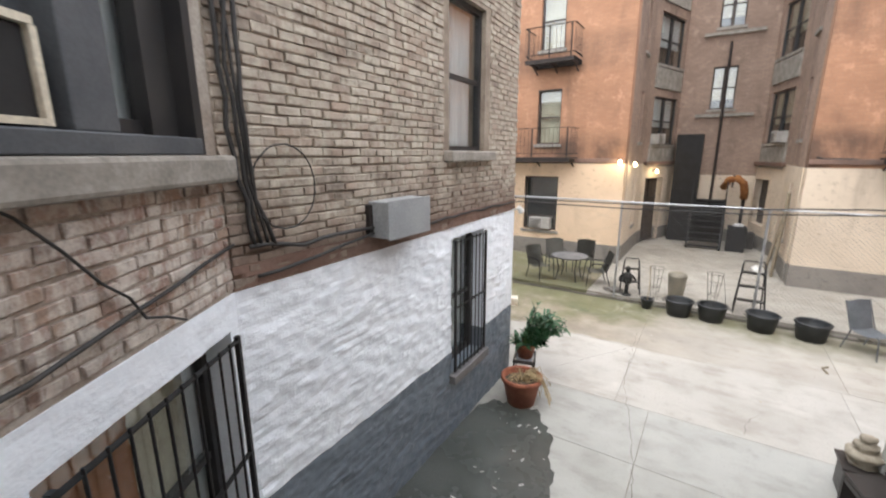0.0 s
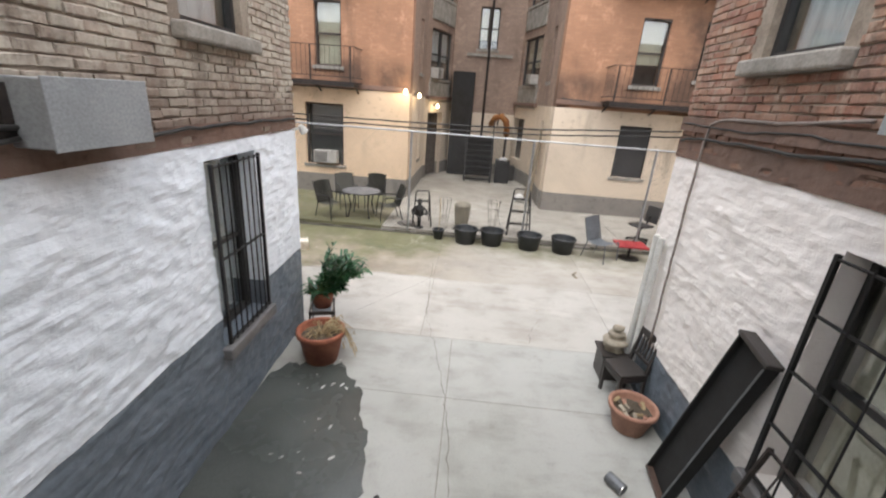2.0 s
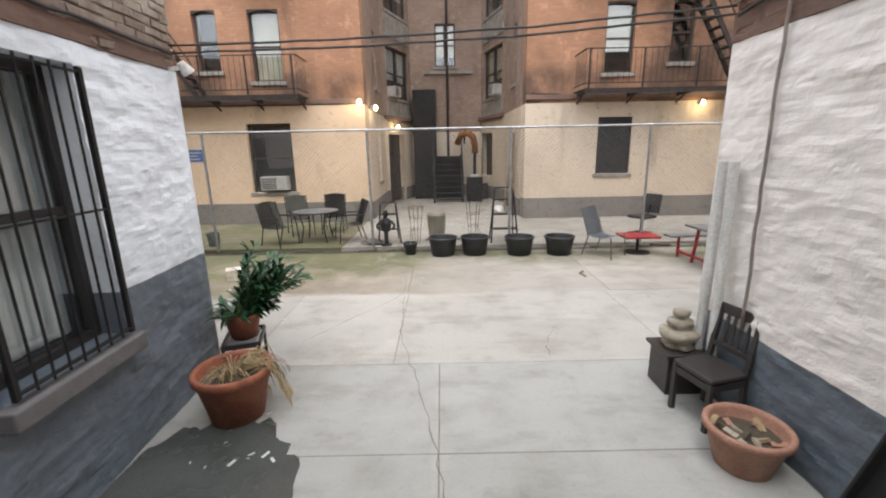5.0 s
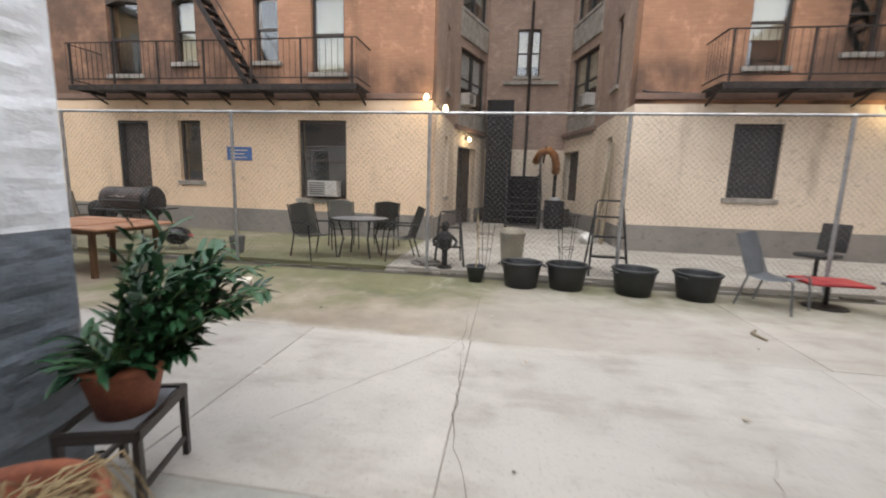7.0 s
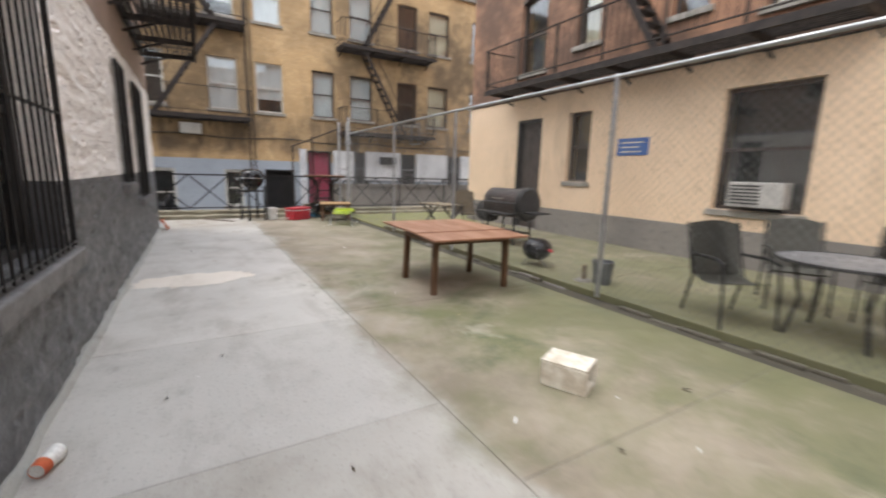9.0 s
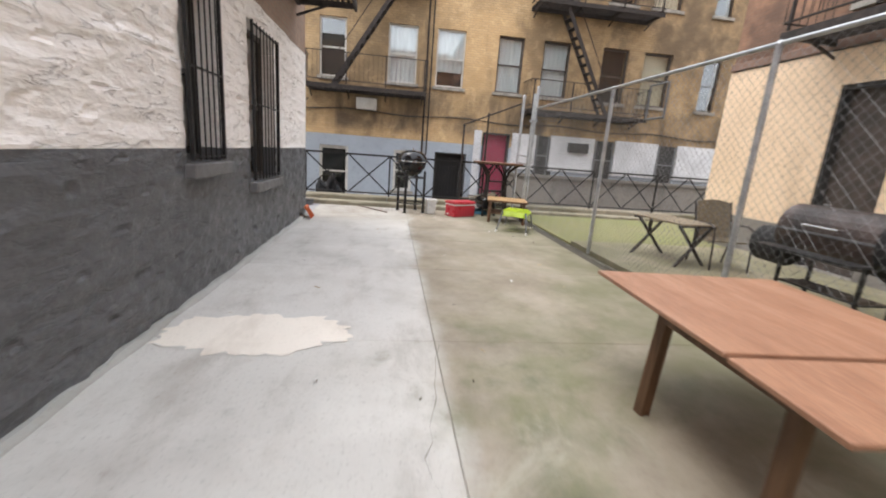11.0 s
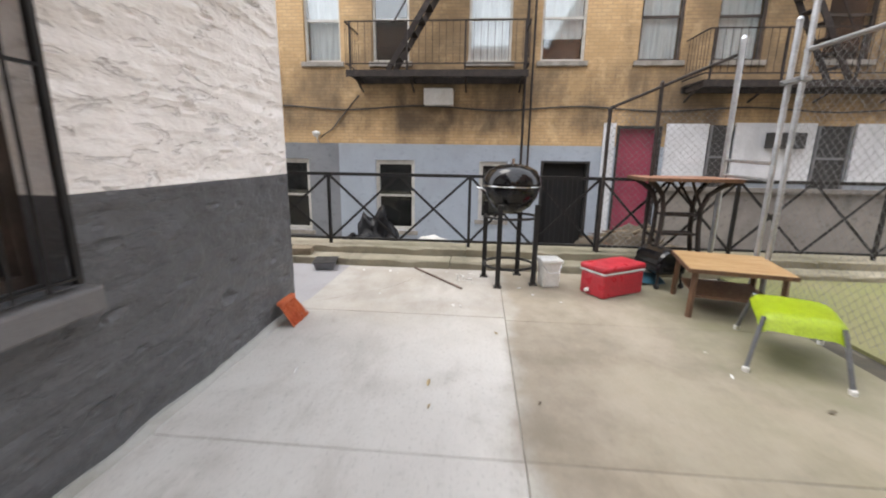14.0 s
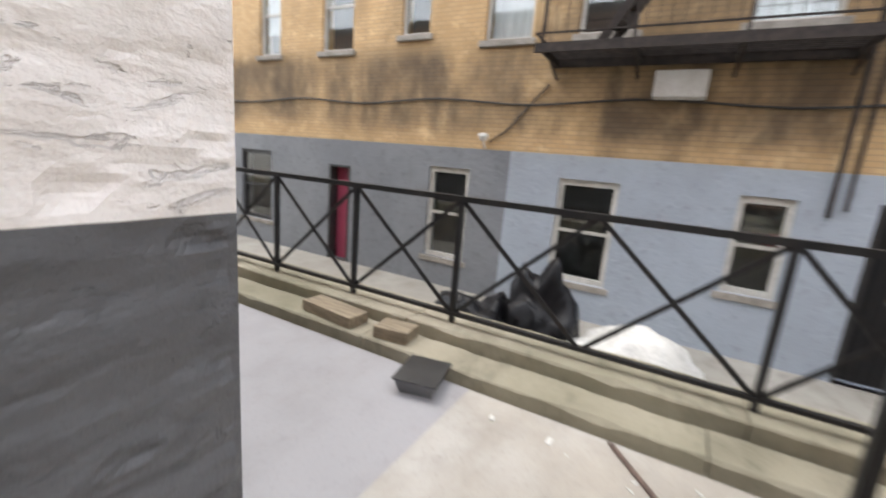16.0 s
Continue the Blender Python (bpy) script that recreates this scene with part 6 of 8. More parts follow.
for k in range(44):
    a = r.uniform(0, 2 * math.pi)
    kind = k % 4        # upright, upright, reaching over the court, low skirt
    tilt = r.uniform(0.05, 0.3) if kind < 2 else r.uniform(0.05, 0.3)
    ox, oy, n = ((0.32, 0.2, r.uniform(0.5, 0.8)), (0.4, 0.2, r.uniform(0.42, 0.66)), (0.95, 0.3, r.uniform(0.5, 0.74)), (0.15, 0.0, r.uniform(0.14, 0.26)))[kind]
    if kind == 3:
        tilt = r.uniform(0.6, 1.3)
    lean = Vector((math.cos(a) * tilt + ox, math.sin(a) * tilt + oy, 1.0)).normalized()
    p0 = Vector((math.cos(a) * 0.05, math.sin(a) * 0.05, 0.19))
    pts = [p0 + lean * n * s + Vector((lean.x, lean.y, 0)) * 0.25 * n * s * s - Vector((0, 0, 0.1 * n * s * s)) for s in (0, 0.25, 0.5, 0.75, 1.0)]
    stalk = part("stalk", tube(bmesh.new(), pts, 0.008, 5, True, 0.003), STALK, zz)
    bm = bmesh.new()
    for j in range(20):
        s = 0.22 + 0.78 * j / 19
        i = min(int(s * 4), 3)
        c = pts[i].lerp(pts[i + 1], s * 4 - i)
        d = (pts[i + 1] - pts[i]).normalized()
        out = d.cross(Vector((r.uniform(-0.5, 0.5), r.uniform(-0.5, 0.5), 1))).normalized() * (1 if j % 2 else -1)
        blade(bm, c, out + d * r.uniform(0.5, 1.2), r.uniform(0.11, 0.19), r.uniform(0.026, 0.042), r.uniform(0.0, 0.45), r, 0.2)
    tagged(part("leaves", bm, LEAF, stalk, smooth=True), kind="stuff")
pale = pot("plant_pot", "pale terracotta pot with rubble and dry leaves", (1.68, 4.83, 0), 0.255, 0.17, 0.31, PINK_CLAY, 0.05)
soil(pale, 0.225, 0.22)
r = random.Random(5)
for k in range(14):
    bm = box(bmesh.new(), -r.uniform(0.02, 0.06), r.uniform(0.02, 0.06), -0.02, 0.02, 0, r.uniform(0.01, 0.03), pose(r.uniform(-0.15, 0.15), r.uniform(-0.15, 0.15), 0.24, r.uniform(-30, 30), r.uniform(-30, 30), r.uniform(0, 180)))
    part("rubble", bm, (STRAW, CAST_STONE, PINK_CLAY, SOIL)[k % 4], pale)


def tub(label, place, rad, h, group):
    t = pot("planting_tub", label, place, rad, rad * 0.78, h, BLACK_TUB, 0.035, group=group)
    soil(t, rad * 0.82, h * 0.55)
    for s in (-1, 1):
        part("handle", tube(bmesh.new(), [(s * (rad + 0.005), -0.07, h - 0.06), (s * (rad + 0.045), -0.05, h - 0.05), (s * (rad + 0.045), 0.05, h - 0.05), (s * (rad + 0.005), 0.07, h - 0.06)], 0.01, 6), BLACK_TUB, t)
    return t


first = tub("black rubber planting tub beside the wire fence", (-0.36, 10.86, 0), 0.3, 0.38, "tubs along the fence")
for x, y in ((0.3, 10.88), (1.22, 10.8), (2.04, 10.76)):
    copy_thing(first, pose(x, y, 0, 0, 0, 17 * x))
small = pot("planting_tub", "small black plant pot with bare stems", (-1.05, 10.96, 0), 0.15, 0.105, 0.25, BLACK_TUB, 0.03)
soil(small, 0.125, 0.16)
part("stem", tube(bmesh.new(), [(0, 0, 0.16), (0.02, 0.01, 0.6), (0.0, 0.03, 1.05)], 0.008, 5), STRAW, small)
# wire plant supports
for x, y, seed in ((0.28, 11.0, 1), (-0.95, 11.45, 2)):
    cage = thing("plant_cage", "thin wire plant support standing behind the tubs", "plant support", pose(x, y, 0.09 if y > 11.2 else 0.23))
    for k in range(4):
        a = math.pi / 2 * k + 0.4
        part("upright", tube(bmesh.new(), [(0.07 * math.cos(a), 0.07 * math.sin(a), 0), (0.17 * math.cos(a), 0.17 * math.sin(a), 0.85)], 0.005, 5), IRON_RUST, cage)
    for z, rad in ((0.35, 0.115), (0.6, 0.142), (0.84, 0.17)):
        part("ring", tube(bmesh.new(), [(rad * math.cos(t * math.pi / 8), rad * math.sin(t * math.pi / 8), z) for t in range(17)], 0.004, 5, False), IRON_RUST, cage)
dust = thing("dustbin", "tan plastic dustbin with a domed lid", "bin", pose(-0.5, 11.95, NY))
part("body", lathe(bmesh.new(), [(0, 0), (0.17, 0), (0.2, 0.3), (0.215, 0.55), (0.215, 0.56), (0, 0.56)], 20), TAN_BIN, dust, smooth=False)
part("lid", lathe(bmesh.new(), [(0.225, 0.55), (0.225, 0.6), (0.18, 0.66), (0.08, 0.69), (0, 0.69)], 20), TAN_BIN, dust, "paler domed lid", smooth=False)


# ---- ladders ----
def step_ladder(label, m, h, w, mat, steps=4):
    s = thing("step_ladder", label, "ladder", m)
    for x in (-1, 1):
        part("front_rail", bar(bmesh.new(), (x * w * 0.6, -0.28, 0), (x * w * 0.42, 0, h), 0.035, 0.02), mat, s)
        part("rear_rail", bar(bmesh.new(), (x * w * 0.55, 0.3, 0), (x * w * 0.42, 0.03, h - 0.05), 0.025, 0.02), mat, s)
    part("top_hoop", tube(bmesh.new(), [(-w * 0.42, 0, h), (-w * 0.36, 0, h + 0.07), (w * 0.36, 0, h + 0.07), (w * 0.42, 0, h)], 0.016, 7), mat, s)
    for k in range(steps):
        z = h * (k + 1) / (steps + 0.6)
        part("tread", box(bmesh.new(), -w * (0.58 - 0.16 * z / h), w * (0.58 - 0.16 * z / h), -0.28 + 0.28 * z / h - 0.06, -0.28 + 0.28 * z / h + 0.1, z - 0.012, z + 0.012), mat, s)
    return s


step_ladder("dark folding step ladder standing open behind the fence", pose(1.02, 11.75, NY), 1.14, 0.5, IRON, 3)
step_ladder("dark folding step stool with a white top step", pose(-1.6, 11.85, NY, 0, 0, 10), 0.85, 0.42, IRON, 2)
fig = bmesh.new()
lathe(fig, [(0, 0), (0.13, 0), (0.13, 0.03), (0.05, 0.05), (0.05, 0.3), (0.11, 0.34), (0.13, 0.5), (0.09, 0.6), (0.04, 0.63), (0.06, 0.68), (0.065, 0.73), (0.04, 0.78), (0, 0.79)], 12)
tube(fig, [(-0.1, 0, 0.56), (-0.19, -0.02, 0.46), (-0.16, -0.08, 0.38)], 0.03, 6), tube(fig, [(0.1, 0, 0.56), (0.2, -0.02, 0.46), (0.17, -0.08, 0.38)], 0.03, 6)
tagged(part("garden_statue", fig, IRON, None, "", pose(-1.62, 11.48, NY)), "small dark garden statue beside the fence", "statue")


# ---- chairs and tables beyond the fence ----
def patio_chair(label, m, mat, frame_mat, group="", arms=True):
    c = thing("patio_chair", label, "chair", m, group)
    bm = bmesh.new()
    n = 6
    rows = [[bm.verts.new((-0.25 + 0.5 * i / n, -0.26 + 0.5 * j / n, 0.42 - 0.05 * math.sin(math.pi * j / n) + 0.02 * (1 - j / n))) for i in range(n + 1)] for j in range(n + 1)]
    for a, b in zip(rows, rows[1:]):
        for i in range(n):
            bm.faces.new((a[i], a[i + 1], b[i + 1], b[i]))
    bmesh.ops.solidify(bm, geom=list(bm.faces), thickness=0.012)
    part("seat", bm, mat, c)
    bm = bmesh.new()
    rows = [[bm.verts.new((-0.25 + 0.5 * i / n, 0.24 + 0.16 * j / n - 0.03 * math.sin(math.pi * i / n), 0.42 + 0.52 * j / n + (0.04 * math.sin(math.pi * i / n) if j == n else 0))) for i in range(n + 1)] for j in range(n + 1)]
    for a, b in zip(rows, rows[1:]):
        for i in range(n):
            bm.faces.new((a[i], a[i + 1], b[i + 1], b[i]))
    bmesh.ops.solidify(bm, geom=list(bm.faces), thickness=0.012)
    part("backrest", bm, mat, c)
    for x in (-0.27, 0.27):
        part("front_leg", tube(bmesh.new(), [(x, -0.3, 0), (x, -0.26, 0.42), (x, -0.22, 0.62 if arms else 0.44)], 0.014, 7), frame_mat, c)
        part("rear_leg", tube(bmesh.new(), [(x, 0.34, 0), (x, 0.22, 0.4), (x, 0.41, 0.95)], 0.014, 7), frame_mat, c)
        if arms:
            part("armrest", tube(bmesh.new(), [(x, -0.24, 0.61), (x, -0.1, 0.65), (x, 0.3, 0.63)], 0.017, 7), frame_mat, c)
    return c


ch = patio_chair("dark sling patio chair beside the glass table", pose(-4.08, 11.75, NY, 0, 0, 60), OLIVE_MESH, IRON, "chairs round the patio table")
for x, y, a in ((-2.55, 12.05, -65), (-3.2, 13.2, 5), (-4.0, 12.95, 30)):
    copy_thing(ch, pose(x, y, NY, 0, 0, a))
pt = thing("patio_table", "round glass patio table with dark metal legs", "table", pose(-3.35, 12.15, NY))
part("tabletop", lathe(bmesh.new(), [(0, 0.7), (0.52, 0.7), (0.52, 0.712), (0, 0.712)], 28), GREY_FRAME, pt)
part("rim", tube(bmesh.new(), [(0.53 * math.cos(k * math.pi / 14), 0.53 * math.sin(k * math.pi / 14), 0.705) for k in range(29)], 0.016, 6, False), IRON, pt)
for k in range(4):
    a = math.pi / 4 + k * math.pi / 2
    part("leg", tube(bmesh.new(), [(0.42 * math.cos(a), 0.42 * math.sin(a), 0), (0.33 * math.cos(a), 0.33 * math.sin(a), 0.35), (0.42 * math.cos(a), 0.42 * math.sin(a), 0.7)], 0.018, 7), IRON, pt)
patio_chair("grey woven metal chair standing beside the tubs", pose(2.9, 10.55, 0, 0, 0, 40), GREY_MESH, GREY_METAL, "", False)
oc = thing("office_chair", "worn black office chair behind the fence", "chair", pose(4.3, 12.0, NY, 0, 0, -60))
part("seat", slab_box(-0.23, 0.23, -0.23, 0.23, 0.42, 0.49, 0.025), DARK_FRAME, oc)
part("backrest", box(bmesh.new(), -0.2, 0.2, 0.24, 0.29, 0.55, 1.0, pose(0, 0, 0, -8), 0.02), DARK_FRAME, oc)
part("back_post", bar(bmesh.new(), (0, 0.2, 0.42), (0, 0.27, 0.7), 0.04), IRON, oc)
part("column", tube(bmesh.new(), [(0, 0, 0.08), (0, 0, 0.42)], 0.03), IRON, oc)
for k in range(5):
    a = k * 2 * math.pi / 5
    part("foot", bar(bmesh.new(), (0, 0, 0.09), (0.28 * math.cos(a), 0.28 * math.sin(a), 0.05), 0.04), IRON, oc)
    part("castor", lathe(bmesh.new(), [(0, 0), (0.025, 0.005), (0.025, 0.045), (0, 0.05)], 8, pose(0.28 * math.cos(a), 0.28 * math.sin(a), 0)), IRON, oc)
rt = thing("low_table", "low red plastic table on a dark round foot", "table", pose(3.65, 10.75, 0))
part("tabletop", slab_box(-0.36, 0.36, -0.26, 0.26, 0.33, 0.37, 0.015), RED_PAINT, rt)
part("column", tube(bmesh.new(), [(0, 0, 0.03), (0, 0, 0.33)], 0.03), IRON, rt)
part("foot", lathe(bmesh.new(), [(0, 0), (0.25, 0), (0.24, 0.02), (0.05, 0.045), (0, 0.045)], 20), IRON, rt)


def picnic(m, label):
    p = thing("picnic_table", label, "picnic table", m)
    part("tabletop", slab_box(-0.9, 0.9, -0.36, 0.36, 0.71, 0.75, 0.01), GREY_FRAME, p)
    for s in (-1, 1):
        part("bench_seat", slab_box(-0.9, 0.9, s * 0.86 - 0.13, s * 0.86 + 0.13, 0.41, 0.45, 0.01), GREY_FRAME, p)
    for x in (-0.65, 0.65):
        for s in (-1, 1):
            part("leg", tube(bmesh.new(), [(x, s * 0.42, 0), (x, s * 0.3, 0.7)], 0.03, 8), RED_PAINT, p)
            part("bench_leg", tube(bmesh.new(), [(x, s * 0.86, 0), (x, s * 0.86, 0.4)], 0.028, 8), RED_PAINT, p)
        part("crossbar", tube(bmesh.new(), [(x, -0.86, 0.12), (x, 0.86, 0.12)], 0.028, 8), RED_PAINT, p)
    return p


picnic(pose(4.95, 9.5, 0, 0, 0, 3), "red painted metal picnic table with grey top")
# ---- smoker and loose things by the north wall ----
sm = thing("barrel_smoker", "black steel barrel smoker on a wheeled stand", "barbecue", pose(-8.9, 12.8, NY) @ Matrix.Diagonal((0.9, 0.88, 1.0, 1)))
part("drum", lathe(bmesh.new(), [(0, -0.62), (0.29, -0.62), (0.3, -0.6), (0.3, 0.6), (0.29, 0.62), (0, 0.62)], 28, pose(0, 0, 0.82, 0, 90)), SMOKED_STEEL, sm, "heat-browned steel drum")
part("lid_seam", slab_box(-0.6, 0.6, -0.315, -0.3, 0.83, 0.85), GREY_METAL, sm)
part("handle", tube(bmesh.new(), [(-0.2, -0.32, 0.92), (-0.2, -0.38, 0.92), (0.2, -0.38, 0.92), (0.2, -0.32, 0.92)], 0.012), CHROME, sm)
part("firebox", lathe(bmesh.new(), [(0, -0.22), (0.21, -0.22), (0.22, -0.2), (0.22, 0.2), (0.21, 0.22), (0, 0.22)], 20, pose(-0.82, 0, 0.58, 0, 90)), BLACK_SHEET, sm)
part("front_shelf", slab_box(-0.6, 0.6, -0.58, -0.31, 0.62, 0.645), IRON, sm)
part("bottom_shelf", slab_box(-0.5, 0.5, -0.2, 0.2, 0.22, 0.24), IRON, sm)
part("end_cap", lathe(bmesh.new(), [(0, 0.55), (0.325, 0.55), (0.335, 0.58), (0.335, 0.68), (0.3, 0.72), (0, 0.73)], 28, pose(0, 0, 0.82, 0, 90)), IRON, sm)
part("side_shelf", slab_box(0.74, 1.15, -0.25, 0.2, 0.66, 0.69, 0.006), IRON, sm)
for x in (-0.48, 0.48):
    for y in (-0.24, 0.24):
        part("leg", bar(bmesh.new(), (x, y, 0), (x, y, 0.68), 0.035), IRON, sm)
kt = thing("kettle_grill", "small black kettle grill lying on the yard", "barbecue", pose(-6.88, 11.75, NY))
part("bowl", lathe(bmesh.new(), [(0, 0.08), (0.12, 0.1), (0.2, 0.17), (0.23, 0.26), (0.22, 0.27), (0, 0.27)], 20), ENAMEL, kt, smooth=True)
part("lid", lathe(bmesh.new(), [(0.235, 0.272), (0.22, 0.34), (0.14, 0.41), (0, 0.43)], 20), ENAMEL, kt, smooth=True)
part("handle", tube(bmesh.new(), [(0.24, 0, 0.27), (0.3, 0, 0.28), (0.34, 0, 0.27)], 0.018), RED_PLASTIC, kt, "red handle")
for k in range(3):
    a = k * 2.094
    part("leg", tube(bmesh.new(), [(0.12 * math.cos(a), 0.12 * math.sin(a), 0.12), (0.22 * math.cos(a), 0.22 * math.sin(a), 0)], 0.01), GREY_METAL, kt)
tin = thing("metal_pail", "battered grey metal pail by the fence post", "bucket", pose(-5.62, 11.75, NY))
part("body", lathe(bmesh.new(), [(0, 0), (0.11, 0), (0.14, 0.3), (0.13, 0.3), (0.1, 0.02), (0, 0.02)], 18), GREY_METAL, tin)
part("rim", tube(bmesh.new(), [(0.14 * math.cos(k * math.pi / 9), 0.14 * math.sin(k * math.pi / 9), 0.3) for k in range(19)], 0.008, 5, False), GREY_METAL, tin)
bs = thing("wall_sign", "faded blue enamel sign on the cream wall", "sign", m_left @ pose(P(-7.9, 0)[0], 0.035, 1.92))
part("plate", slab_box(0, 0.7, 0, 0.012, 0, 0.34, 0.003), BLUE_SIGN, bs)
for k, (a, b) in enumerate(((0.08, 0.6), (0.08, 0.5), (0.08, 0.55))):
    part("lettering_bar", slab_box(a, b, 0.012, 0.015, 0.24 - 0.09 * k, 0.265 - 0.09 * k), BLIND, bs)
hoop = thing("wall_hoop", "square steel bracket on the wire fence", "bracket", pose(-10.3, 11.2, 2.05))
part("frame", tube(bmesh.new(), [(0, 0, 0), (0.36, 0, 0), (0.36, 0, 0.4), (0, 0, 0.4), (0, 0, 0)], 0.015, 6), GREY_METAL, hoop)
patio_chair("weathered brown garden chair beyond the fence", pose(-10.7, 13.0, NY, 0, 0, 80), OLD_WOOD, IRON_RUST)
bt = thing("garden_table", "weathered brown slatted garden table beyond the fence", "table", pose(-11.05, 12.42, NY, 0, 0, 10))
for k in range(6):
    part("slat", slab_box(-0.5, 0.5, -0.33 + k * 0.11, -0.235 + k * 0.11, 0.62, 0.645, 0.004), OLD_WOOD, bt)
for x in (-0.44, 0.44):
    part("frame", box(box(bmesh.new(), x - 0.02, x + 0.02, -0.34, 0.34, 0.59, 0.618), x - 0.02, x + 0.02, -0.02, 0.02, 0.3, 0.59), IRON_RUST, bt)
    part("leg", bar(bmesh.new(), (x, -0.3, 0), (x, 0.28, 0.6), 0.035), IRON_RUST, bt)
    part("leg", bar(bmesh.new(), (x * 0.9, 0.3, 0), (x * 0.9, -0.28, 0.6), 0.035), IRON_RUST, bt)
stub = thing("cut_post", "short cut-off wooden post stub in the yard", "post", pose(-5.84, 11.66, NY))
part("stub", slab_box(-0.025, 0.025, -0.025, 0.025, 0, 0.22, 0.005), OLD_WOOD, stub)
part("footing", lathe(bmesh.new(), [(0, 0), (0.13, 0), (0.11, 0.02), (0.03, 0.03), (0, 0.03)], 14), PLINTH, stub)
# rusty ducts, rags and poles in the light court
du = thing("rusty_duct", "orange rusted boiler duct in the light court", "duct", pose(0.65, 20.6, NY))
part("elbow", tube(bmesh.new(), [(-0.3, 0.2, 2.3), (-0.15, -0.15, 2.62), (0.12, -0.3, 2.7), (0.34, -0.2, 2.5), (0.42, -0.1, 2.15), (0.42, 0.0, 1.9)], 0.14, 12), RUST, du, smooth=True)
part("bracket", bar(bmesh.new(), (0.0, -0.35, 2.8), (0.0, 0.55, 2.3), 0.06), IRON_RUST, du)
part("leg", tube(bmesh.new(), [(0.42, 0, 0), (0.42, 0, 1.9)], 0.06, 8), IRON_RUST, du)
for k, (x, x2, h) in enumerate(((1.78, 1.9, 2.6), (1.62, 1.95, 2.3), (1.85, 1.98, 2.1))):
    po = part("timber_pole", bar(bmesh.new(), (x, 15.6 + 0.25 * k, NY), (x2, 15.8 + 0.3 * k, h), 0.07, 0.05), OLD_WOOD, None)
    tagged(po, "weathered timber leaning on the side wall", "timber", "leaning timbers")
sack = bmesh.new()
bmesh.ops.create_icosphere(sack, subdivisions=3, radius=0.2)
for v in sack.verts:
    v.co *= 1 + 0.25 * noise.noise(v.co * 6)
    v.co.z = max(v.co.z * 0.8 + 0.12, 0.0)
tagged(part("rag_sack", sack, TARP, None, "", pose(1.45, 15.7, NY), True), "small white sack of rags on the yard", "sack")
crate = thing("covered_bin", "black bin with a pale lid in the light court", "bin", pose(0.95, 19.2, NY))
part("body", slab_box(-0.3, 0.3, -0.3, 0.3, 0, 0.95, 0.02), BLACK_SHEET, crate)
part("lid", slab_box(-0.14, 0.16, -0.2, 0.15, 0.955, 1.05, 0.02), WHITE_PANEL, crate)
heapd = thing("scrap_crate", "dark wooden crate of scrap in the light court", "crate", pose(1.25, 20.1, NY))
for k in range(5):
    part("board", slab_box(-0.3, 0.3, -0.32, -0.3, 0.02 + 0.13 * k, 0.13 + 0.13 * k), DARK_WOOD, heapd)
part("body", slab_box(-0.3, 0.3, -0.298, 0.3, 0, 0.62), DARK_WOOD, heapd)

# ---- things in the alley ----
r = random.Random(21)
wet = bmesh.new()
ring = []
for k in range(120):
    a = 2 * math.pi * k / 120
    q = 1.02 + 0.16 * noise.noise(Vector((math.cos(a) * 1.3, math.sin(a) * 1.3, 5.0))) + 0.1 * noise.noise(Vector((math.cos(a) * 5, math.sin(a) * 5, 1.0))) + 0.05 * noise.noise(Vector((math.cos(a) * 16, math.sin(a) * 16, 4.0)))
    ring.append(wet.verts.new((max(-1.98 + 0.84 * q * math.cos(a) - 0.1 * math.sin(a), -2.63), 3.85 + 1.5 * q * math.sin(a), 0.005)))
wet.faces.new(ring)
tagged(part("wet_patch", wet, WET, None), "dark wet stain on the concrete", "stain", kind="structure")
for k in range(26):
    x, y = r.gauss(-1.85, 0.3), r.gauss(4.1, 0.55)
    if k < 9:
        x, y = r.gauss(-1.95, 0.16), r.gauss(5.0, 0.14)
    s = r.uniform(0.008, 0.035)
    bit = part("paper_scrap", box(bmesh.new(), -s, s, -s * 0.35, s * 0.35, 0, 0.003, pose(max(x, -2.4), y, 0.009, r.uniform(-6, 6), r.uniform(-6, 6), r.uniform(0, 180))), WHITE_PLASTIC, None)
    tagged(bit, "small white scrap littering the wet concrete", "litter", "paper scraps")
for k in range(60):
    x, y = r.uniform(-14, 3), r.uniform(6.6, 10.8)
    s = r.uniform(0.008, 0.028)
    bm = bmesh.new()
    blade(bm, (0, 0, 0.004), (1, r.uniform(-0.4, 0.4), 0.1), s * 2.4, s, -0.2, r)
    ob = part("fallen_leaf", bm, (STRAW, SOIL, TARP)[k % 3], None, "", pose(x, y, 0.004, 0, 0, r.uniform(0, 360)))
    tagged(ob, "small dry leaf or scrap on the concrete", "litter", "fallen leaves")

chair = thing("dining_chair", "black wooden dining chair with slatted back", "chair", pose(1.74, 5.36, 0, 0, 0, -76) @ Matrix.Diagonal((0.93, 0.9, 0.97, 1)))
part("seat", slab_box(-0.2, 0.2, -0.2, 0.2, 0.42, 0.46, 0.012), DARK_WOOD, chair)
for x in (-0.18, 0.18):
    part("front_leg", bar(bmesh.new(), (x, -0.18, 0), (x, -0.18, 0.42), 0.04), DARK_WOOD, chair)
    part("rear_leg", bar(bmesh.new(), (x, 0.19, 0), (x, 0.17, 0.45), 0.04), DARK_WOOD, chair)
    part("back_post", bar(bmesh.new(), (x, 0.18, 0.45), (x, 0.26, 0.92), 0.04), DARK_WOOD, chair)
    part("side_rail", bar(bmesh.new(), (x, -0.17, 0.38), (x, 0.17, 0.38), 0.03, 0.06), DARK_WOOD, chair)
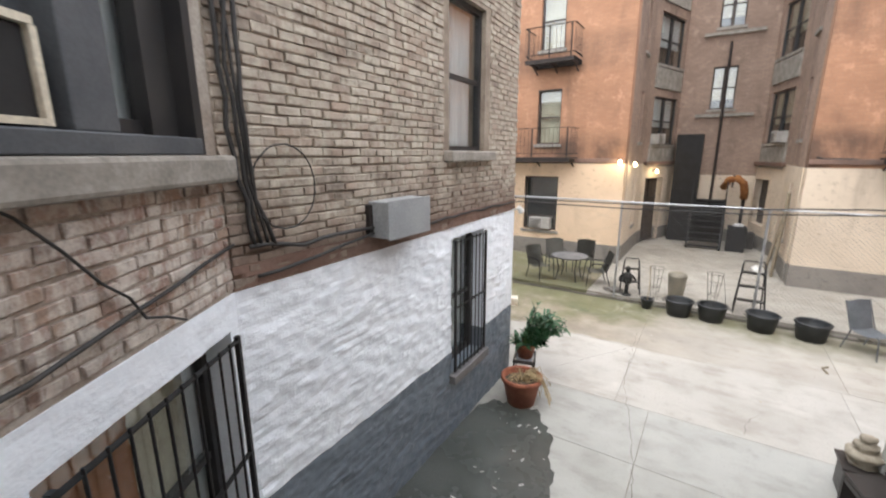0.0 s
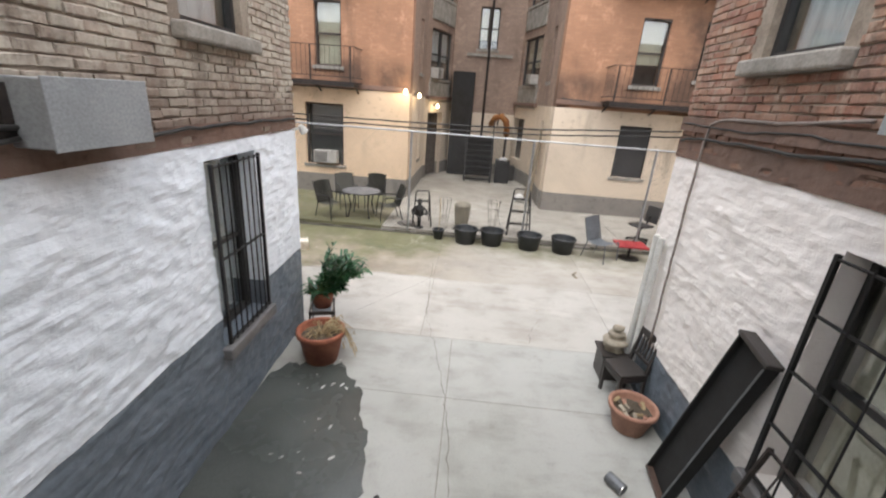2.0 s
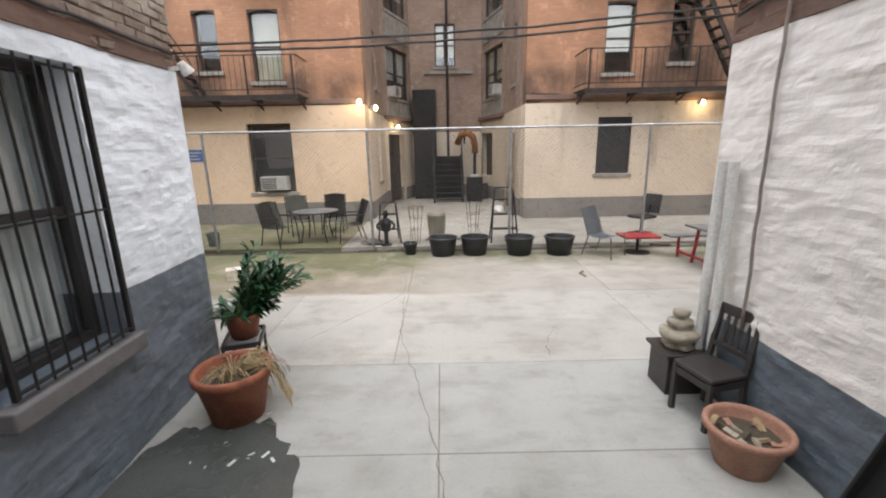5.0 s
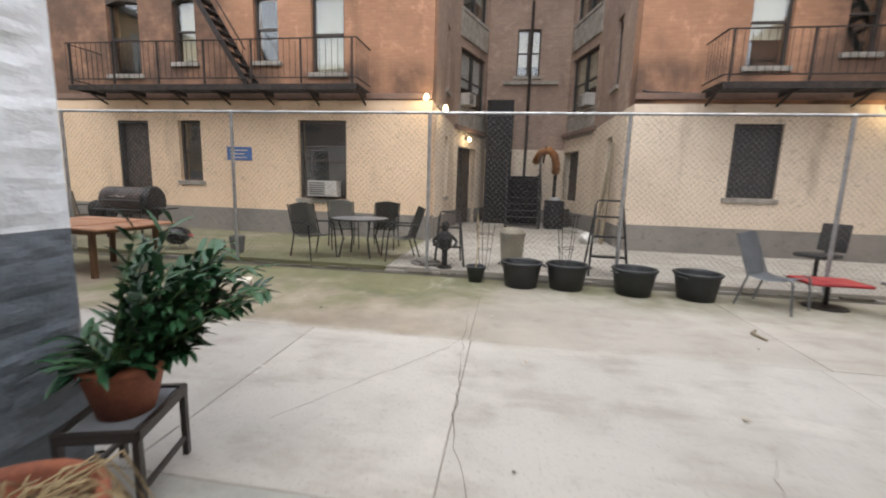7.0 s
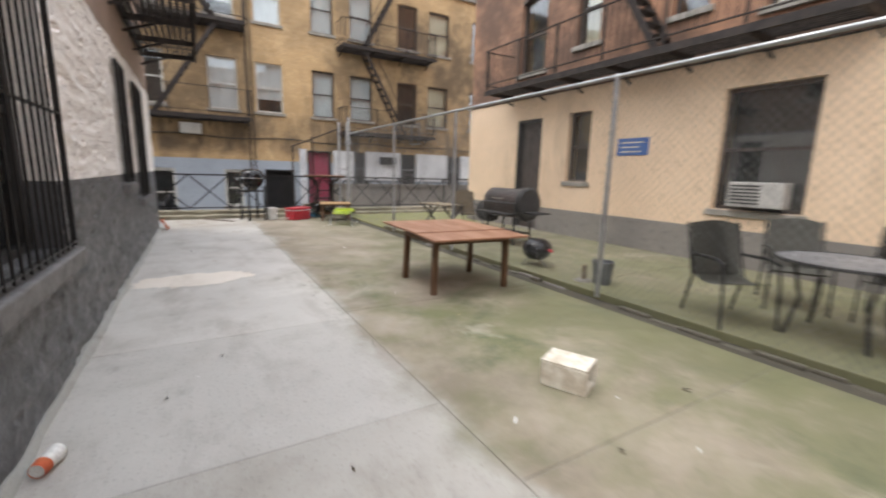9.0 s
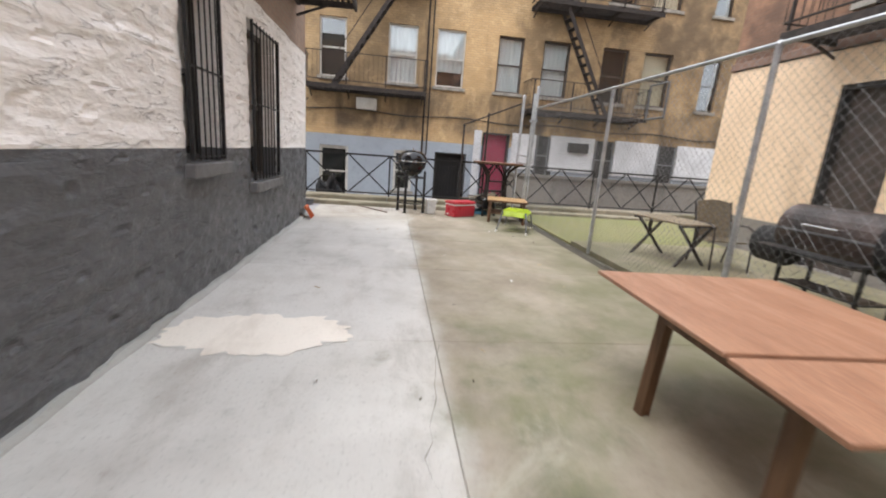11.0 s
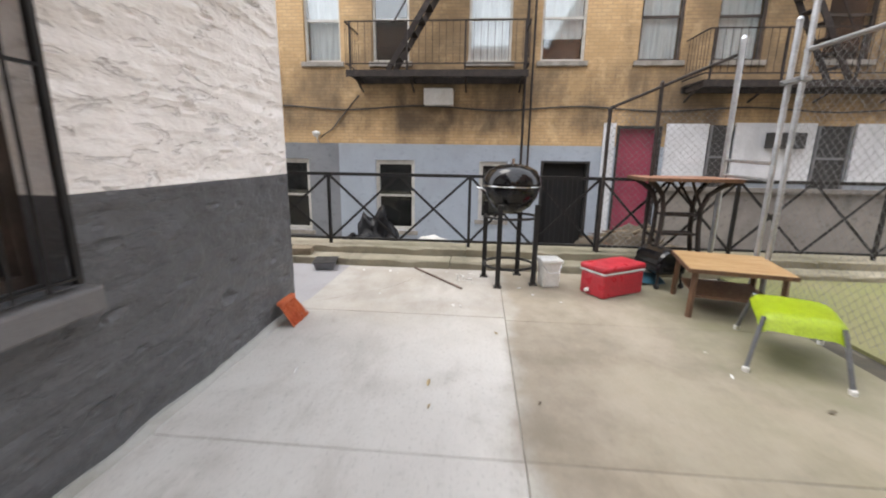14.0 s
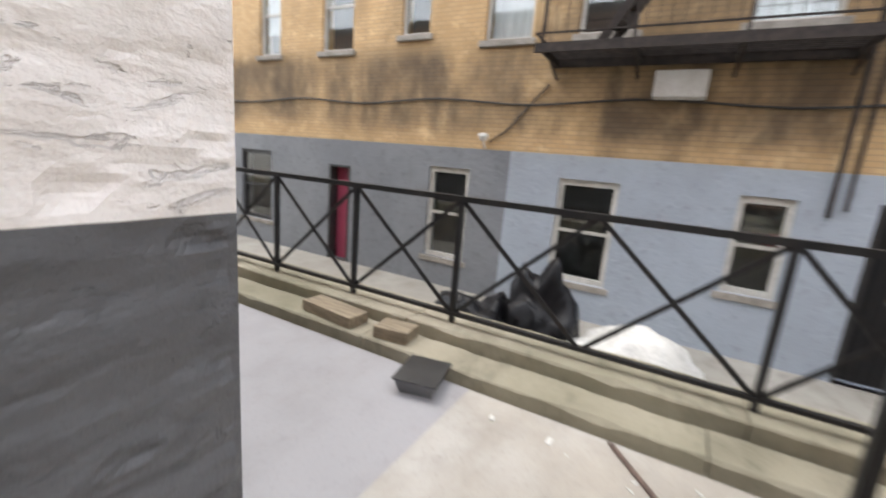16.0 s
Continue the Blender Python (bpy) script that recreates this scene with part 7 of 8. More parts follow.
part("front_rail", bar(bmesh.new(), (-0.17, -0.18, 0.38), (0.17, -0.18, 0.38), 0.03, 0.06), DARK_WOOD, chair)
part("top_rail", slab_box(-0.2, 0.2, 0.245, 0.275, 0.84, 0.93, 0.008), DARK_WOOD, chair)
part("back_rail", slab_box(-0.17, 0.17, 0.19, 0.215, 0.56, 0.6), DARK_WOOD, chair)
for k in range(4):
    part("slat", bar(bmesh.new(), (-0.1 + k * 0.067, 0.205, 0.58), (-0.1 + k * 0.067, 0.255, 0.86), 0.028, 0.012), DARK_WOOD, chair)

cab = thing("plant_box", "dark wooden plant box with an overhanging top", "box", pose(1.74, 5.82, 0) @ Matrix.Diagonal((0.85, 0.8, 0.85, 1)))
part("body", slab_box(-0.19, 0.19, -0.2, 0.2, 0, 0.42, 0.01), DARK_WOOD, cab)
part("top", slab_box(-0.23, 0.23, -0.24, 0.24, 0.422, 0.46, 0.008), DARK_WOOD, cab)
urn = bmesh.new()
lathe(urn, [(0, 0), (0.15, 0), (0.17, 0.04), (0.13, 0.09), (0.19, 0.17), (0.2, 0.24), (0.15, 0.27), (0.1, 0.3), (0.13, 0.36), (0.12, 0.42), (0.06, 0.46), (0.085, 0.5), (0.08, 0.55), (0.03, 0.58), (0, 0.58)], 22)
for v in urn.verts:
    v.co += Vector((1, 1, 0.5)) * 0.035 * noise.noise(v.co * 9)
tagged(part("garden_statue", urn, CAST_STONE, None, "", pose(1.74, 5.82, 0.393) @ Matrix.Diagonal((0.85, 0.8, 0.62, 1)), True), "weathered cast stone garden ornament on the plant box", "statue")

# black open cabinet leaning on the wall
foot, head = Vector((1.68, 4.04, 0.05)), Vector((1.88, 3.73, 1.76))
axis = (head - foot).normalized()
across = Vector((0, -1, 0))
across = (across - axis * across.dot(axis)).normalized()
front = axis.cross(across)
front = front if front.x < 0 else -front
lean = Matrix(((across.x, front.x, axis.x, foot.x), (across.y, front.y, axis.y, foot.y), (across.z, front.z, axis.z, foot.z), (0, 0, 0, 1)))
L = (head - foot).length
ca = thing("leaning_cabinet", "black open cabinet carcass leaning against the white wall", "cabinet", lean @ Matrix.Diagonal((0.86, 1, 1, 1)))
part("back_panel", slab_box(-0.195, 0.195, -0.06, -0.02, 0, L), BLACK_SHEET, ca)
for x in (-0.22, 0.197):
    part("side_panel", slab_box(x, x + 0.023, -0.07, 0.035, 0, L, 0.004), BLACK_SHEET, ca)
part("top_panel", slab_box(-0.23, 0.23, -0.08, 0.05, L + 0.002, L + 0.04, 0.006), DARK_WOOD, ca, "scuffed dark end board")
part("bottom_panel", slab_box(-0.225, 0.225, -0.07, 0.04, -0.03, -0.002, 0.004), BROWN_TOP, ca)
part("edge_strip", slab_box(0.199, 0.218, 0.037, 0.042, 0.05, L - 0.02), GREY_METAL, ca)
g = thing("window_guard", "loose rusty steel window guard leaning by the window", "window guard", pose(1.62, 2.9, 0.0, 0, 14, 0))
for y in (-0.45, 0.45):
    part("side_bar", bar(bmesh.new(), (0, y, 0), (0, y, 1.25), 0.04, 0.02), IRON_RUST, g)
for z in (0.02, 0.42, 0.82, 1.23):
    part("cross_bar", bar(bmesh.new(), (0, -0.45, z), (0, 0.45, z), 0.03, 0.014), IRON_RUST, g)
for k in range(1, 6):
    part("bar", tube(bmesh.new(), [(0.01, -0.45 + 0.15 * k, 0.02), (0.01, -0.45 + 0.15 * k, 1.23)], 0.008, 6), IRON_RUST, g)
can = thing("metal_can", "grey metal can lying on the concrete", "can", pose(1.27, 3.98, 0.055, 90, 0, 35))
part("body", lathe(bmesh.new(), [(0, -0.09), (0.05, -0.09), (0.055, -0.085), (0.055, 0.085), (0.05, 0.09), (0.03, 0.08), (0, 0.08)], 16), GREY_METAL, can)
part("rim", tube(bmesh.new(), [(0.053 * math.cos(k * math.pi / 8), 0.053 * math.sin(k * math.pi / 8), 0.09) for k in range(17)], 0.004, 5, False), CHROME, can)
pan = thing("cooking_pot", "dark empty pot standing by the cabinet", "pot", pose(1.6, 3.45, 0))
part("body", lathe(bmesh.new(), [(0, 0), (0.11, 0), (0.13, 0.05), (0.13, 0.16), (0.12, 0.16), (0.11, 0.03), (0, 0.03)], 18), IRON, pan)
cl = part("orange_cloth", wall_band(dia_low[0] + 0.2, dia_low[1] - 0.55, dia_low[2] + 0.3, dia_low[3] - 0.15, [], 0.01, lumps(0.02, 1.0), 0.05), ORANGE_CLOTH, None, "", m_dw @ pose(0, -0.3, 0))
tagged(cl, "orange cloth hanging behind the window glass", "curtain")

# ---- things in the court ----
tb = thing("wooden_table", "red brown wooden extension table standing on the green concrete", "table", pose(-6.85, 10.15, 0, 0, 0, -3))
part("tabletop", slab_box(-0.95, 0.28, -0.66, 0.66, 0.715, 0.742, 0.006), TABLE_WOOD, tb)
part("table_leaf", box(bmesh.new(), 0.285, 0.8, -0.66, 0.66, 0.712, 0.739, pose(0, 0, 0, 0, 1.2, 0), 0.006), TABLE_WOOD, tb)
for x0, x1, y0, y1 in ((-0.36, 0.56, -0.54, -0.51), (-0.36, 0.56, 0.51, 0.54), (-0.36, -0.33, -0.51, 0.51), (0.53, 0.56, -0.51, 0.51)):
    part("apron", slab_box(x0, x1, y0, y1, 0.62, 0.713), LEG_WOOD, tb)
for x, sx in ((-0.33, -0.05), (0.53, 0.0)):
    for y in (-0.51, 0.51):
        part("leg", bar(bmesh.new(), (x + sx, y * 1.02, 0), (x, y, 0.7), 0.065), LEG_WOOD, tb)
fb = thing("foam_box", "dirty off-white foam box lying on its side", "box", pose(-3.99, 9.4, 0, 0, 0, 25) @ Matrix.Diagonal((0.95, 0.95, 0.9, 1)))
for name, x0, x1, y0, y1, z0, z1 in (("lower_panel", -0.17, 0.17, -0.13, 0.13, 0.0, 0.02), ("upper_panel", -0.175, 0.165, -0.128, 0.133, 0.192, 0.212), ("end_panel", -0.17, -0.15, -0.13, 0.13, 0.021, 0.191), ("side_panel", -0.149, 0.17, -0.13, -0.11, 0.021, 0.191), ("side_panel", -0.149, 0.17, 0.11, 0.13, 0.021, 0.191)):
    part(name, box(bmesh.new(), x0, x1, y0, y1, z0, z1, None, 0.005), FOAM, fb)
part("inner_pad", slab_box(-0.12, -0.02, -0.1, 0.1, 0.022, 0.17, 0.02), FOAM, fb)
cup = thing("paper_cup", "white paper cup with orange end lying by the wall", "cup", pose(-4.57, 6.47, 0.043, 90, 0, 253) @ Matrix.Diagonal((1.25, 1.25, 1.25, 1)))
part("body", lathe(bmesh.new(), [(0, -0.06), (0.026, -0.06), (0.036, 0.06), (0.034, 0.06), (0.024, -0.05), (0, -0.05)], 16), WHITE_PLASTIC, cup)
part("band", lathe(bmesh.new(), [(0.0265, -0.061), (0.031, -0.02), (0.0325, -0.02), (0.028, -0.063)], 16), ORANGE_FIBRE, cup)


pale_patch = bmesh.new()
ring = []
for k in range(90):
    a = 2 * math.pi * k / 90
    q = 1 + 0.3 * noise.noise(Vector((math.cos(a) * 2, math.sin(a) * 2, 3))) + 0.22 * noise.noise(Vector((math.cos(a) * 7, math.sin(a) * 7, 9)))
    ring.append(pale_patch.verts.new((-8.3 + 0.36 * q * math.cos(a), 7.1 + 0.68 * q * math.sin(a), 0.006)))
pale_patch.faces.new(ring)
tagged(part("cement_patch", pale_patch, concrete("pale_cement", (0.72, 0.665, 0.59), (0.64, 0.585, 0.51), 0.0, (0.45, 0.39, 0.32)), None), "pale pinkish cement repair in the paving", "patch", kind="structure")
twig = part("twig", tube(bmesh.new(), [(2.05, 9.12, 0.012), (2.0, 9.3, 0.02), (2.1, 9.42, 0.015)], 0.014, 6), OLD_WOOD, None)
tagged(twig, "short broken twig on the concrete", "twig")



def crack(label, pts, seed):
    """A hairline crack filled with dirt, lying on the slabs."""
    rr = random.Random(seed)
    line = []
    for (x0, y0), (x1, y1) in zip(pts, pts[1:]):
        n = max(3, int(math.dist((x0, y0), (x1, y1)) / 0.12))
        line += [(x0 + (x1 - x0) * k / n + rr.uniform(-0.02, 0.02), y0 + (y1 - y0) * k / n + rr.uniform(-0.02, 0.02)) for k in range(n)]
    line.append(pts[-1])
    bm = bmesh.new()
    prev = None
    for k, (x, y) in enumerate(line):
        w = 0.0 if k in (0, len(line) - 1) else rr.uniform(0.001, 0.0045)
        now = (bm.verts.new((x - w, y - w * 0.4, 0.0045)), bm.verts.new((x + w, y + w * 0.4, 0.0045)))
        if prev:
            bm.faces.new((prev[0], prev[1], now[1], now[0]))
        prev = now
    return tagged(part("crack", bm, CRACK_DIRT, None), label, "crack", kind="structure")


crack("long dirty crack along the alley paving", [(-0.3, 3.6), (-0.36, 4.46), (-0.5, 5.4), (-0.66, 6.05), (-0.88, 6.9), (-0.9, 7.4), (-0.98, 8.5), (-1.0, 9.3)], 1)
crack("slanting crack across a paving slab", [(-2.05, 6.8), (-1.6, 7.5), (-1.1, 8.2), (-0.95, 8.6)], 2)
crack("thin crack across the alley paving", [(0.75, 6.36), (0.78, 6.6), (0.82, 6.85), (1.0, 7.1)], 3)
crack("thin crack in the court paving", [(-5.0, 8.4), (-6.0, 8.45), (-6.9, 8.3), (-8.2, 8.5)], 4)
crack("thin crack in the green paving", [(-3.2, 8.6), (-2.6, 9.2), (-2.2, 10.0), (-2.3, 10.9)], 5)
crack("thin crack by the railing", [(-14.08, 6.42), (-14.41, 6.77), (-14.76, 7.19), (-15.28, 7.42)], 6)

# ---- things by the railing ----
r = random.Random(33)
for k in range(34):
    x, y = (r.gauss(-15.2, 0.14), r.gauss(8.0, 0.13)) if k < 18 else (r.uniform(-15.5, -13.9), r.uniform(6.6, 9.2))
    s = r.uniform(0.006, 0.03)
    bit = part("paper_scrap", box(bmesh.new(), -s, s, -s * 0.5, s * 0.5, 0, 0.003, pose(x, y, 0.004, r.uniform(-4, 4), r.uniform(-4, 4), r.uniform(0, 180))), TARP, None)
    tagged(bit, "small pale plaster flake littering the concrete", "litter", "plaster flakes")
gr = thing("kettle_grill", "black kettle grill on a tall steel stand", "barbecue", pose(-15.22, 8.56, 0))
for k in range(4):
    a = math.pi / 4 + k * math.pi / 2 + 0.35
    c, s = 0.33 * math.cos(a), 0.33 * math.sin(a)
    leg = part("leg", bar(bmesh.new(), (c, s, 0), (c, s, 0.98), 0.055), IRON, gr)
    part("foot_plate", slab_box(c - 0.05, c + 0.05, s - 0.05, s + 0.05, 0, 0.012), IRON, leg)
for z, rad in ((0.22, 0.31), (0.82, 0.31)):
    part("ring", tube(bmesh.new(), [(rad * math.cos(t * math.pi / 14), rad * math.sin(t * math.pi / 14), z) for t in range(29)], 0.016, 7, False), IRON, gr)
part("bowl", lathe(bmesh.new(), [(0, 0.84), (0.1, 0.86), (0.22, 0.94), (0.3, 1.06), (0.33, 1.18), (0.325, 1.19), (0, 1.19)], 32), ENAMEL, gr, smooth=True)
lid = part("lid", lathe(bmesh.new(), [(0.34, 1.175), (0.345, 1.2), (0.335, 1.28), (0.28, 1.37), (0.16, 1.43), (0, 1.45)], 32), ENAMEL, gr, smooth=True)
part("rim_band", tube(bmesh.new(), [(0.345 * math.cos(t * math.pi / 16), 0.345 * math.sin(t * math.pi / 16), 1.19) for t in range(33)], 0.008, 6, False), CHROME, lid)
part("lid_handle", tube(bmesh.new(), [(-0.07, 0, 1.43), (-0.07, 0, 1.49), (0.07, 0, 1.49), (0.07, 0, 1.43)], 0.014), CHROME, lid)
part("vent", lathe(bmesh.new(), [(0, 1.385), (0.05, 1.385), (0.05, 1.395), (0, 1.4)], 14, pose(0.13, 0.08, 0.035)), CHROME, lid)
part("side_handle", tube(bmesh.new(), [(0.02, -0.33, 1.14), (0.02, -0.42, 1.16), (-0.06, -0.42, 1.16), (-0.06, -0.33, 1.14)], 0.012), CHROME, gr)
bk = thing("bucket", "white plastic bucket beside the grill", "bucket", pose(-15.08, 9.04, 0, 0, 0, 10))
bm = bmesh.new()
box(bm, -0.1, 0.1, -0.1, 0.1, 0, 0.34, None, 0.02)
for v in bm.verts:
    v.co.x *= 1 + 0.18 * v.co.z / 0.34
    v.co.y *= 1 + 0.18 * v.co.z / 0.34
part("body", bm, WHITE_PLASTIC, bk)
part("rim", slab_box(-0.132, 0.132, -0.132, 0.132, 0.3, 0.345, 0.012), WHITE_PLASTIC, bk)
part("bail", tube(bmesh.new(), [(0.12, -0.12, 0.3), (0.17, -0.06, 0.2), (0.17, 0.06, 0.2), (0.12, 0.12, 0.3)], 0.004, 5), CHROME, bk)
co = thing("cool_box", "red plastic cool box with a white lid band", "cool box", pose(-14.93, 9.74, 0, 0, 0, 122))
part("body", slab_box(-0.32, 0.32, -0.175, 0.175, 0, 0.27, 0.025), RED_PLASTIC, co)
part("band", slab_box(-0.33, 0.33, -0.185, 0.185, 0.272, 0.29, 0.006), WHITE_PLASTIC, co, "white band")
part("lid", slab_box(-0.332, 0.332, -0.187, 0.187, 0.292, 0.36, 0.022), RED_PLASTIC, co)
part("drain_tap", tube(bmesh.new(), [(-0.32, 0.05, 0.06), (-0.36, 0.05, 0.06)], 0.022, 8), WHITE_PLASTIC, co)
bg = thing("portable_grill", "small black portable grill on wheeled legs", "barbecue", pose(-15.35, 10.42, 0, 0, 0, 15))
part("bowl", slab_box(-0.26, 0.26, -0.19, 0.19, 0.17, 0.32, 0.05), ENAMEL, bg)
part("lid", lathe(bmesh.new(), [(0, -0.24), (0.16, -0.24), (0.18, -0.2), (0.18, 0.2), (0.16, 0.24), (0, 0.24)], 18, pose(0, 0, 0.325, 0, 90) @ Matrix.Diagonal((0.8, 1, 1, 1))), ENAMEL, bg)
for x in (-0.2, 0.2):
    for y in (-0.15, 0.15):
        part("leg", bar(bmesh.new(), (x * 1.1, y * 1.1, 0.03), (x, y, 0.2), 0.03), IRON, bg)
        part("wheel", lathe(bmesh.new(), [(0, -0.012), (0.035, -0.012), (0.035, 0.012), (0, 0.012)], 12, pose(x * 1.1, y * 1.1, 0.035, 90)), BLACK_TUB, bg)
wt = thing("coffee_table", "low honey wood coffee table with dark legs", "table", pose(-14.5, 10.74, 0, 0, 0, -13) @ Matrix.Diagonal((0.86, 0.84, 1.13, 1)))
part("tabletop", slab_box(-0.5, 0.5, -0.52, 0.52, 0.42, 0.45, 0.008), PALE_WOOD, wt)
part("trim_strip", box(box(bmesh.new(), 0.502, 0.515, -0.52, 0.52, 0.415, 0.448), -0.5, 0.5, -0.535, -0.522, 0.415, 0.448), LEG_WOOD, wt)
part("shelf", slab_box(-0.38, 0.38, -0.4, 0.4, 0.17, 0.19), LEG_WOOD, wt)
for x in (-0.42, 0.42):
    for y in (-0.44, 0.44):
        part("leg", bar(bmesh.new(), (x * 1.04, y * 1.04, 0), (x, y, 0.418), 0.05), LEG_WOOD, wt)
ls = thing("folding_stool", "lime green plastic folding seat on grey legs", "stool", pose(-13.42, 10.66, 0, 0, 0, 64) @ Matrix.Diagonal((0.95, 1.0, 1.1, 1)))
bm = bmesh.new()
n = 20
rows = []
for j in range(n + 1):
    v = -1 + 2 * j / n
    row = []
    for i in range(n + 1):
        u = -1 + 2 * i / n
        k = math.sqrt(1 - 0.12 * u * u * v * v)
        drop = 0.1 * abs(v) ** 7 + 0.045 * abs(u) ** 9 - 0.012 * (1 - u * u) * (1 - v * v)
        row.append(bm.verts.new((0.29 * u * k * (1 - 0.05 * abs(v) ** 6), 0.37 * v * k, 0.385 - drop)))
    rows.append(row)
for a, b in zip(rows, rows[1:]):
    for i in range(n):
        bm.faces.new((a[i], a[i + 1], b[i + 1], b[i]))
bmesh.ops.solidify(bm, geom=list(bm.faces), thickness=0.014)
part("seat", bm, LIME, ls, smooth=True)
for s in (-1, 1):
    for x in (-0.24, 0.24):
        part("leg", tube(bmesh.new(), [(x * 1.3, s * 0.46, 0.02), (x, s * 0.31, 0.36)], 0.017, 8), GREY_METAL, ls)
        part("foot_cap", lathe(bmesh.new(), [(0, 0), (0.026, 0), (0.026, 0.03), (0, 0.04)], 10, pose(x * 1.3, s * 0.46, 0)), WHITE_PLASTIC, ls)
bi = thing("bar_table", "tall brown bar table on dark flared legs", "table", pose(-15.84, 10.78, 0.1))
part("tabletop", slab_box(-0.36, 0.36, -0.56, 0.56, 1.17, 1.2, 0.008), TABLE_WOOD, bi)
part("edge_trim", box(box(bmesh.new(), 0.362, 0.376, -0.56, 0.56, 1.155, 1.197), -0.36, 0.36, -0.575, -0.562, 1.155, 1.197), LEG_WOOD, bi)
for x in (-0.11, 0.11):
    for y in (-1, 1):
        part("leg", tube(bmesh.new(), [(x, y * 0.3, 0), (x, y * 0.24, 0.5), (x, y * 0.23, 0.8), (x * 1.3, y * 0.28, 0.98), (x * 1.9, y * 0.4, 1.1), (x * 2.4, y * 0.5, 1.165)], 0.032, 8), IRON_RUST, bi)
        part("strut", tube(bmesh.new(), [(x, y * 0.23, 0.82), (x * 1.5, y * 0.1, 1.05), (x * 1.8, y * 0.04, 1.165)], 0.018, 6), IRON_RUST, bi)
    part("stretcher", bar(bmesh.new(), (x, -0.29, 0.12), (x, 0.29, 0.12), 0.05), IRON_RUST, bi)
for z in (0.45, 0.7):
    part("shelf_rail", box(bmesh.new(), -0.11, 0.11, -0.22, 0.22, z, z + 0.03), IRON_RUST, bi)
tray = thing("metal_tray", "black square tray on the grey painted floor", "tray", pose(-15.5, 6.1, 0, 0, 0, 12))
bm = box(bmesh.new(), -0.17, 0.17, -0.14, 0.14, 0, 0.1)
for v in bm.verts:
    if v.co.z < 0.05:
        v.co.x, v.co.y = v.co.x * 0.82, v.co.y * 0.82
part("body", bm, GREY_FRAME, tray)
part("rim", slab_box(-0.185, 0.185, -0.155, 0.155, 0.1, 0.112, 0.003), DARK_FRAME, tray)
tagged(part("iron_pole", tube(bmesh.new(), [(-15.62, 7.32, 0.012), (-14.78, 8.0, 0.012)], 0.014, 8), POLE_RUST, None), "thin rusty iron pole lying on the concrete", "pole")
br = thing("broom_head", "orange broom head leaning against the grey wall", "broom", pose(-13.6, 6.42, 0.0, 0, 0, 0))
bm = bmesh.new()
rr = random.Random(6)
for k in range(70):
    x, y = -0.13 + 0.26 * (k / 69), 0.02 + 0.02 * rr.random()
    bar(bm, (x * 1.25 - 0.05, y + 0.1, rr.uniform(0, 0.02)), (x, y, 0.2), 0.008)
tagged(part("bristles", bm, ORANGE_FIBRE, br), kind="stuff")
part("block", box(bmesh.new(), -0.14, 0.14, 0.0, 0.05, 0.2, 0.24, None, 0.008), ORANGE_FIBRE, br)
for k, (y, w, z) in enumerate(((4.95, 0.62, 0.1), (5.62, 0.3, 0.1))):
    wb = part("timber_block", box(bmesh.new(), -0.11, 0.11, -w / 2, w / 2, 0, 0.1, pose(-15.84, y, 0.1, 0, 0, -6 + 14 * k), 0.008), OLD_WOOD, None)
    tagged(wb, "weathered timber offcut on the kerb", "timber", "timber offcuts")


def heap(name, label, category, place, size, mat, seed, rough=0.25, squash=0.8, group=""):
    bm = bmesh.new()
    bmesh.ops.create_icosphere(bm, subdivisions=4, radius=1.0)
    for v in bm.verts:
        n = noise.noise(v.co * 1.8 + Vector((seed, 0, 0))) + 0.55 * abs(noise.noise(v.co * 5 + Vector((0, seed, 0)))) + 0.25 * noise.noise(v.co * 12) + 0.3 * abs(noise.noise(v.co * 8 + Vector((seed, seed, 0))))
        v.co *= 1 + rough * n
        v.co = Vector((v.co.x * size[0], v.co.y * size[1], max(0.0, (v.co.z * squash + 0.55) * size[2])))
    return tagged(part(name, bm, mat, None, "", Matrix.Translation(place), True), label, category, group)


heap("bin_bag", "full black bin bag in the sunken area", "bin bag", (-17.6, 6.3, -1.0), (0.36, 0.38, 0.98), BAG, 1, 0.45, group="bin bags")
heap("bin_bag", "full black bin bag in the sunken area", "bin bag", (-17.5, 5.75, -1.0), (0.36, 0.38, 0.72), BAG, 2, 0.45, group="bin bags")
heap("bin_bag", "slumped black bin bag in the sunken area", "bin bag", (-17.9, 5.2, -1.0), (0.4, 0.45, 0.6), BAG, 3, 0.3, group="bin bags")
heap("plastic_sheet", "crumpled white plastic sheet over bags", "sheet", (-17.5, 7.25, -1.0), (0.5, 0.65, 0.72), TARP, 4, 0.35)
waste = heap("garden_waste", "brown heap of garden waste and planks in the sunken area", "waste heap", (-17.9, 10.9, -1.0), (0.85, 0.85, 0.85), SOIL, 5, 0.5)
for k in range(7):
    part("plank", bar(bmesh.new(), (-0.7 + 0.2 * k, -1.0, 0.55 + 0.1 * (k % 3)), (0.2 + 0.15 * k, 0.7, 1.0 - 0.1 * k), 0.14, 0.03), OLD_WOOD, waste)
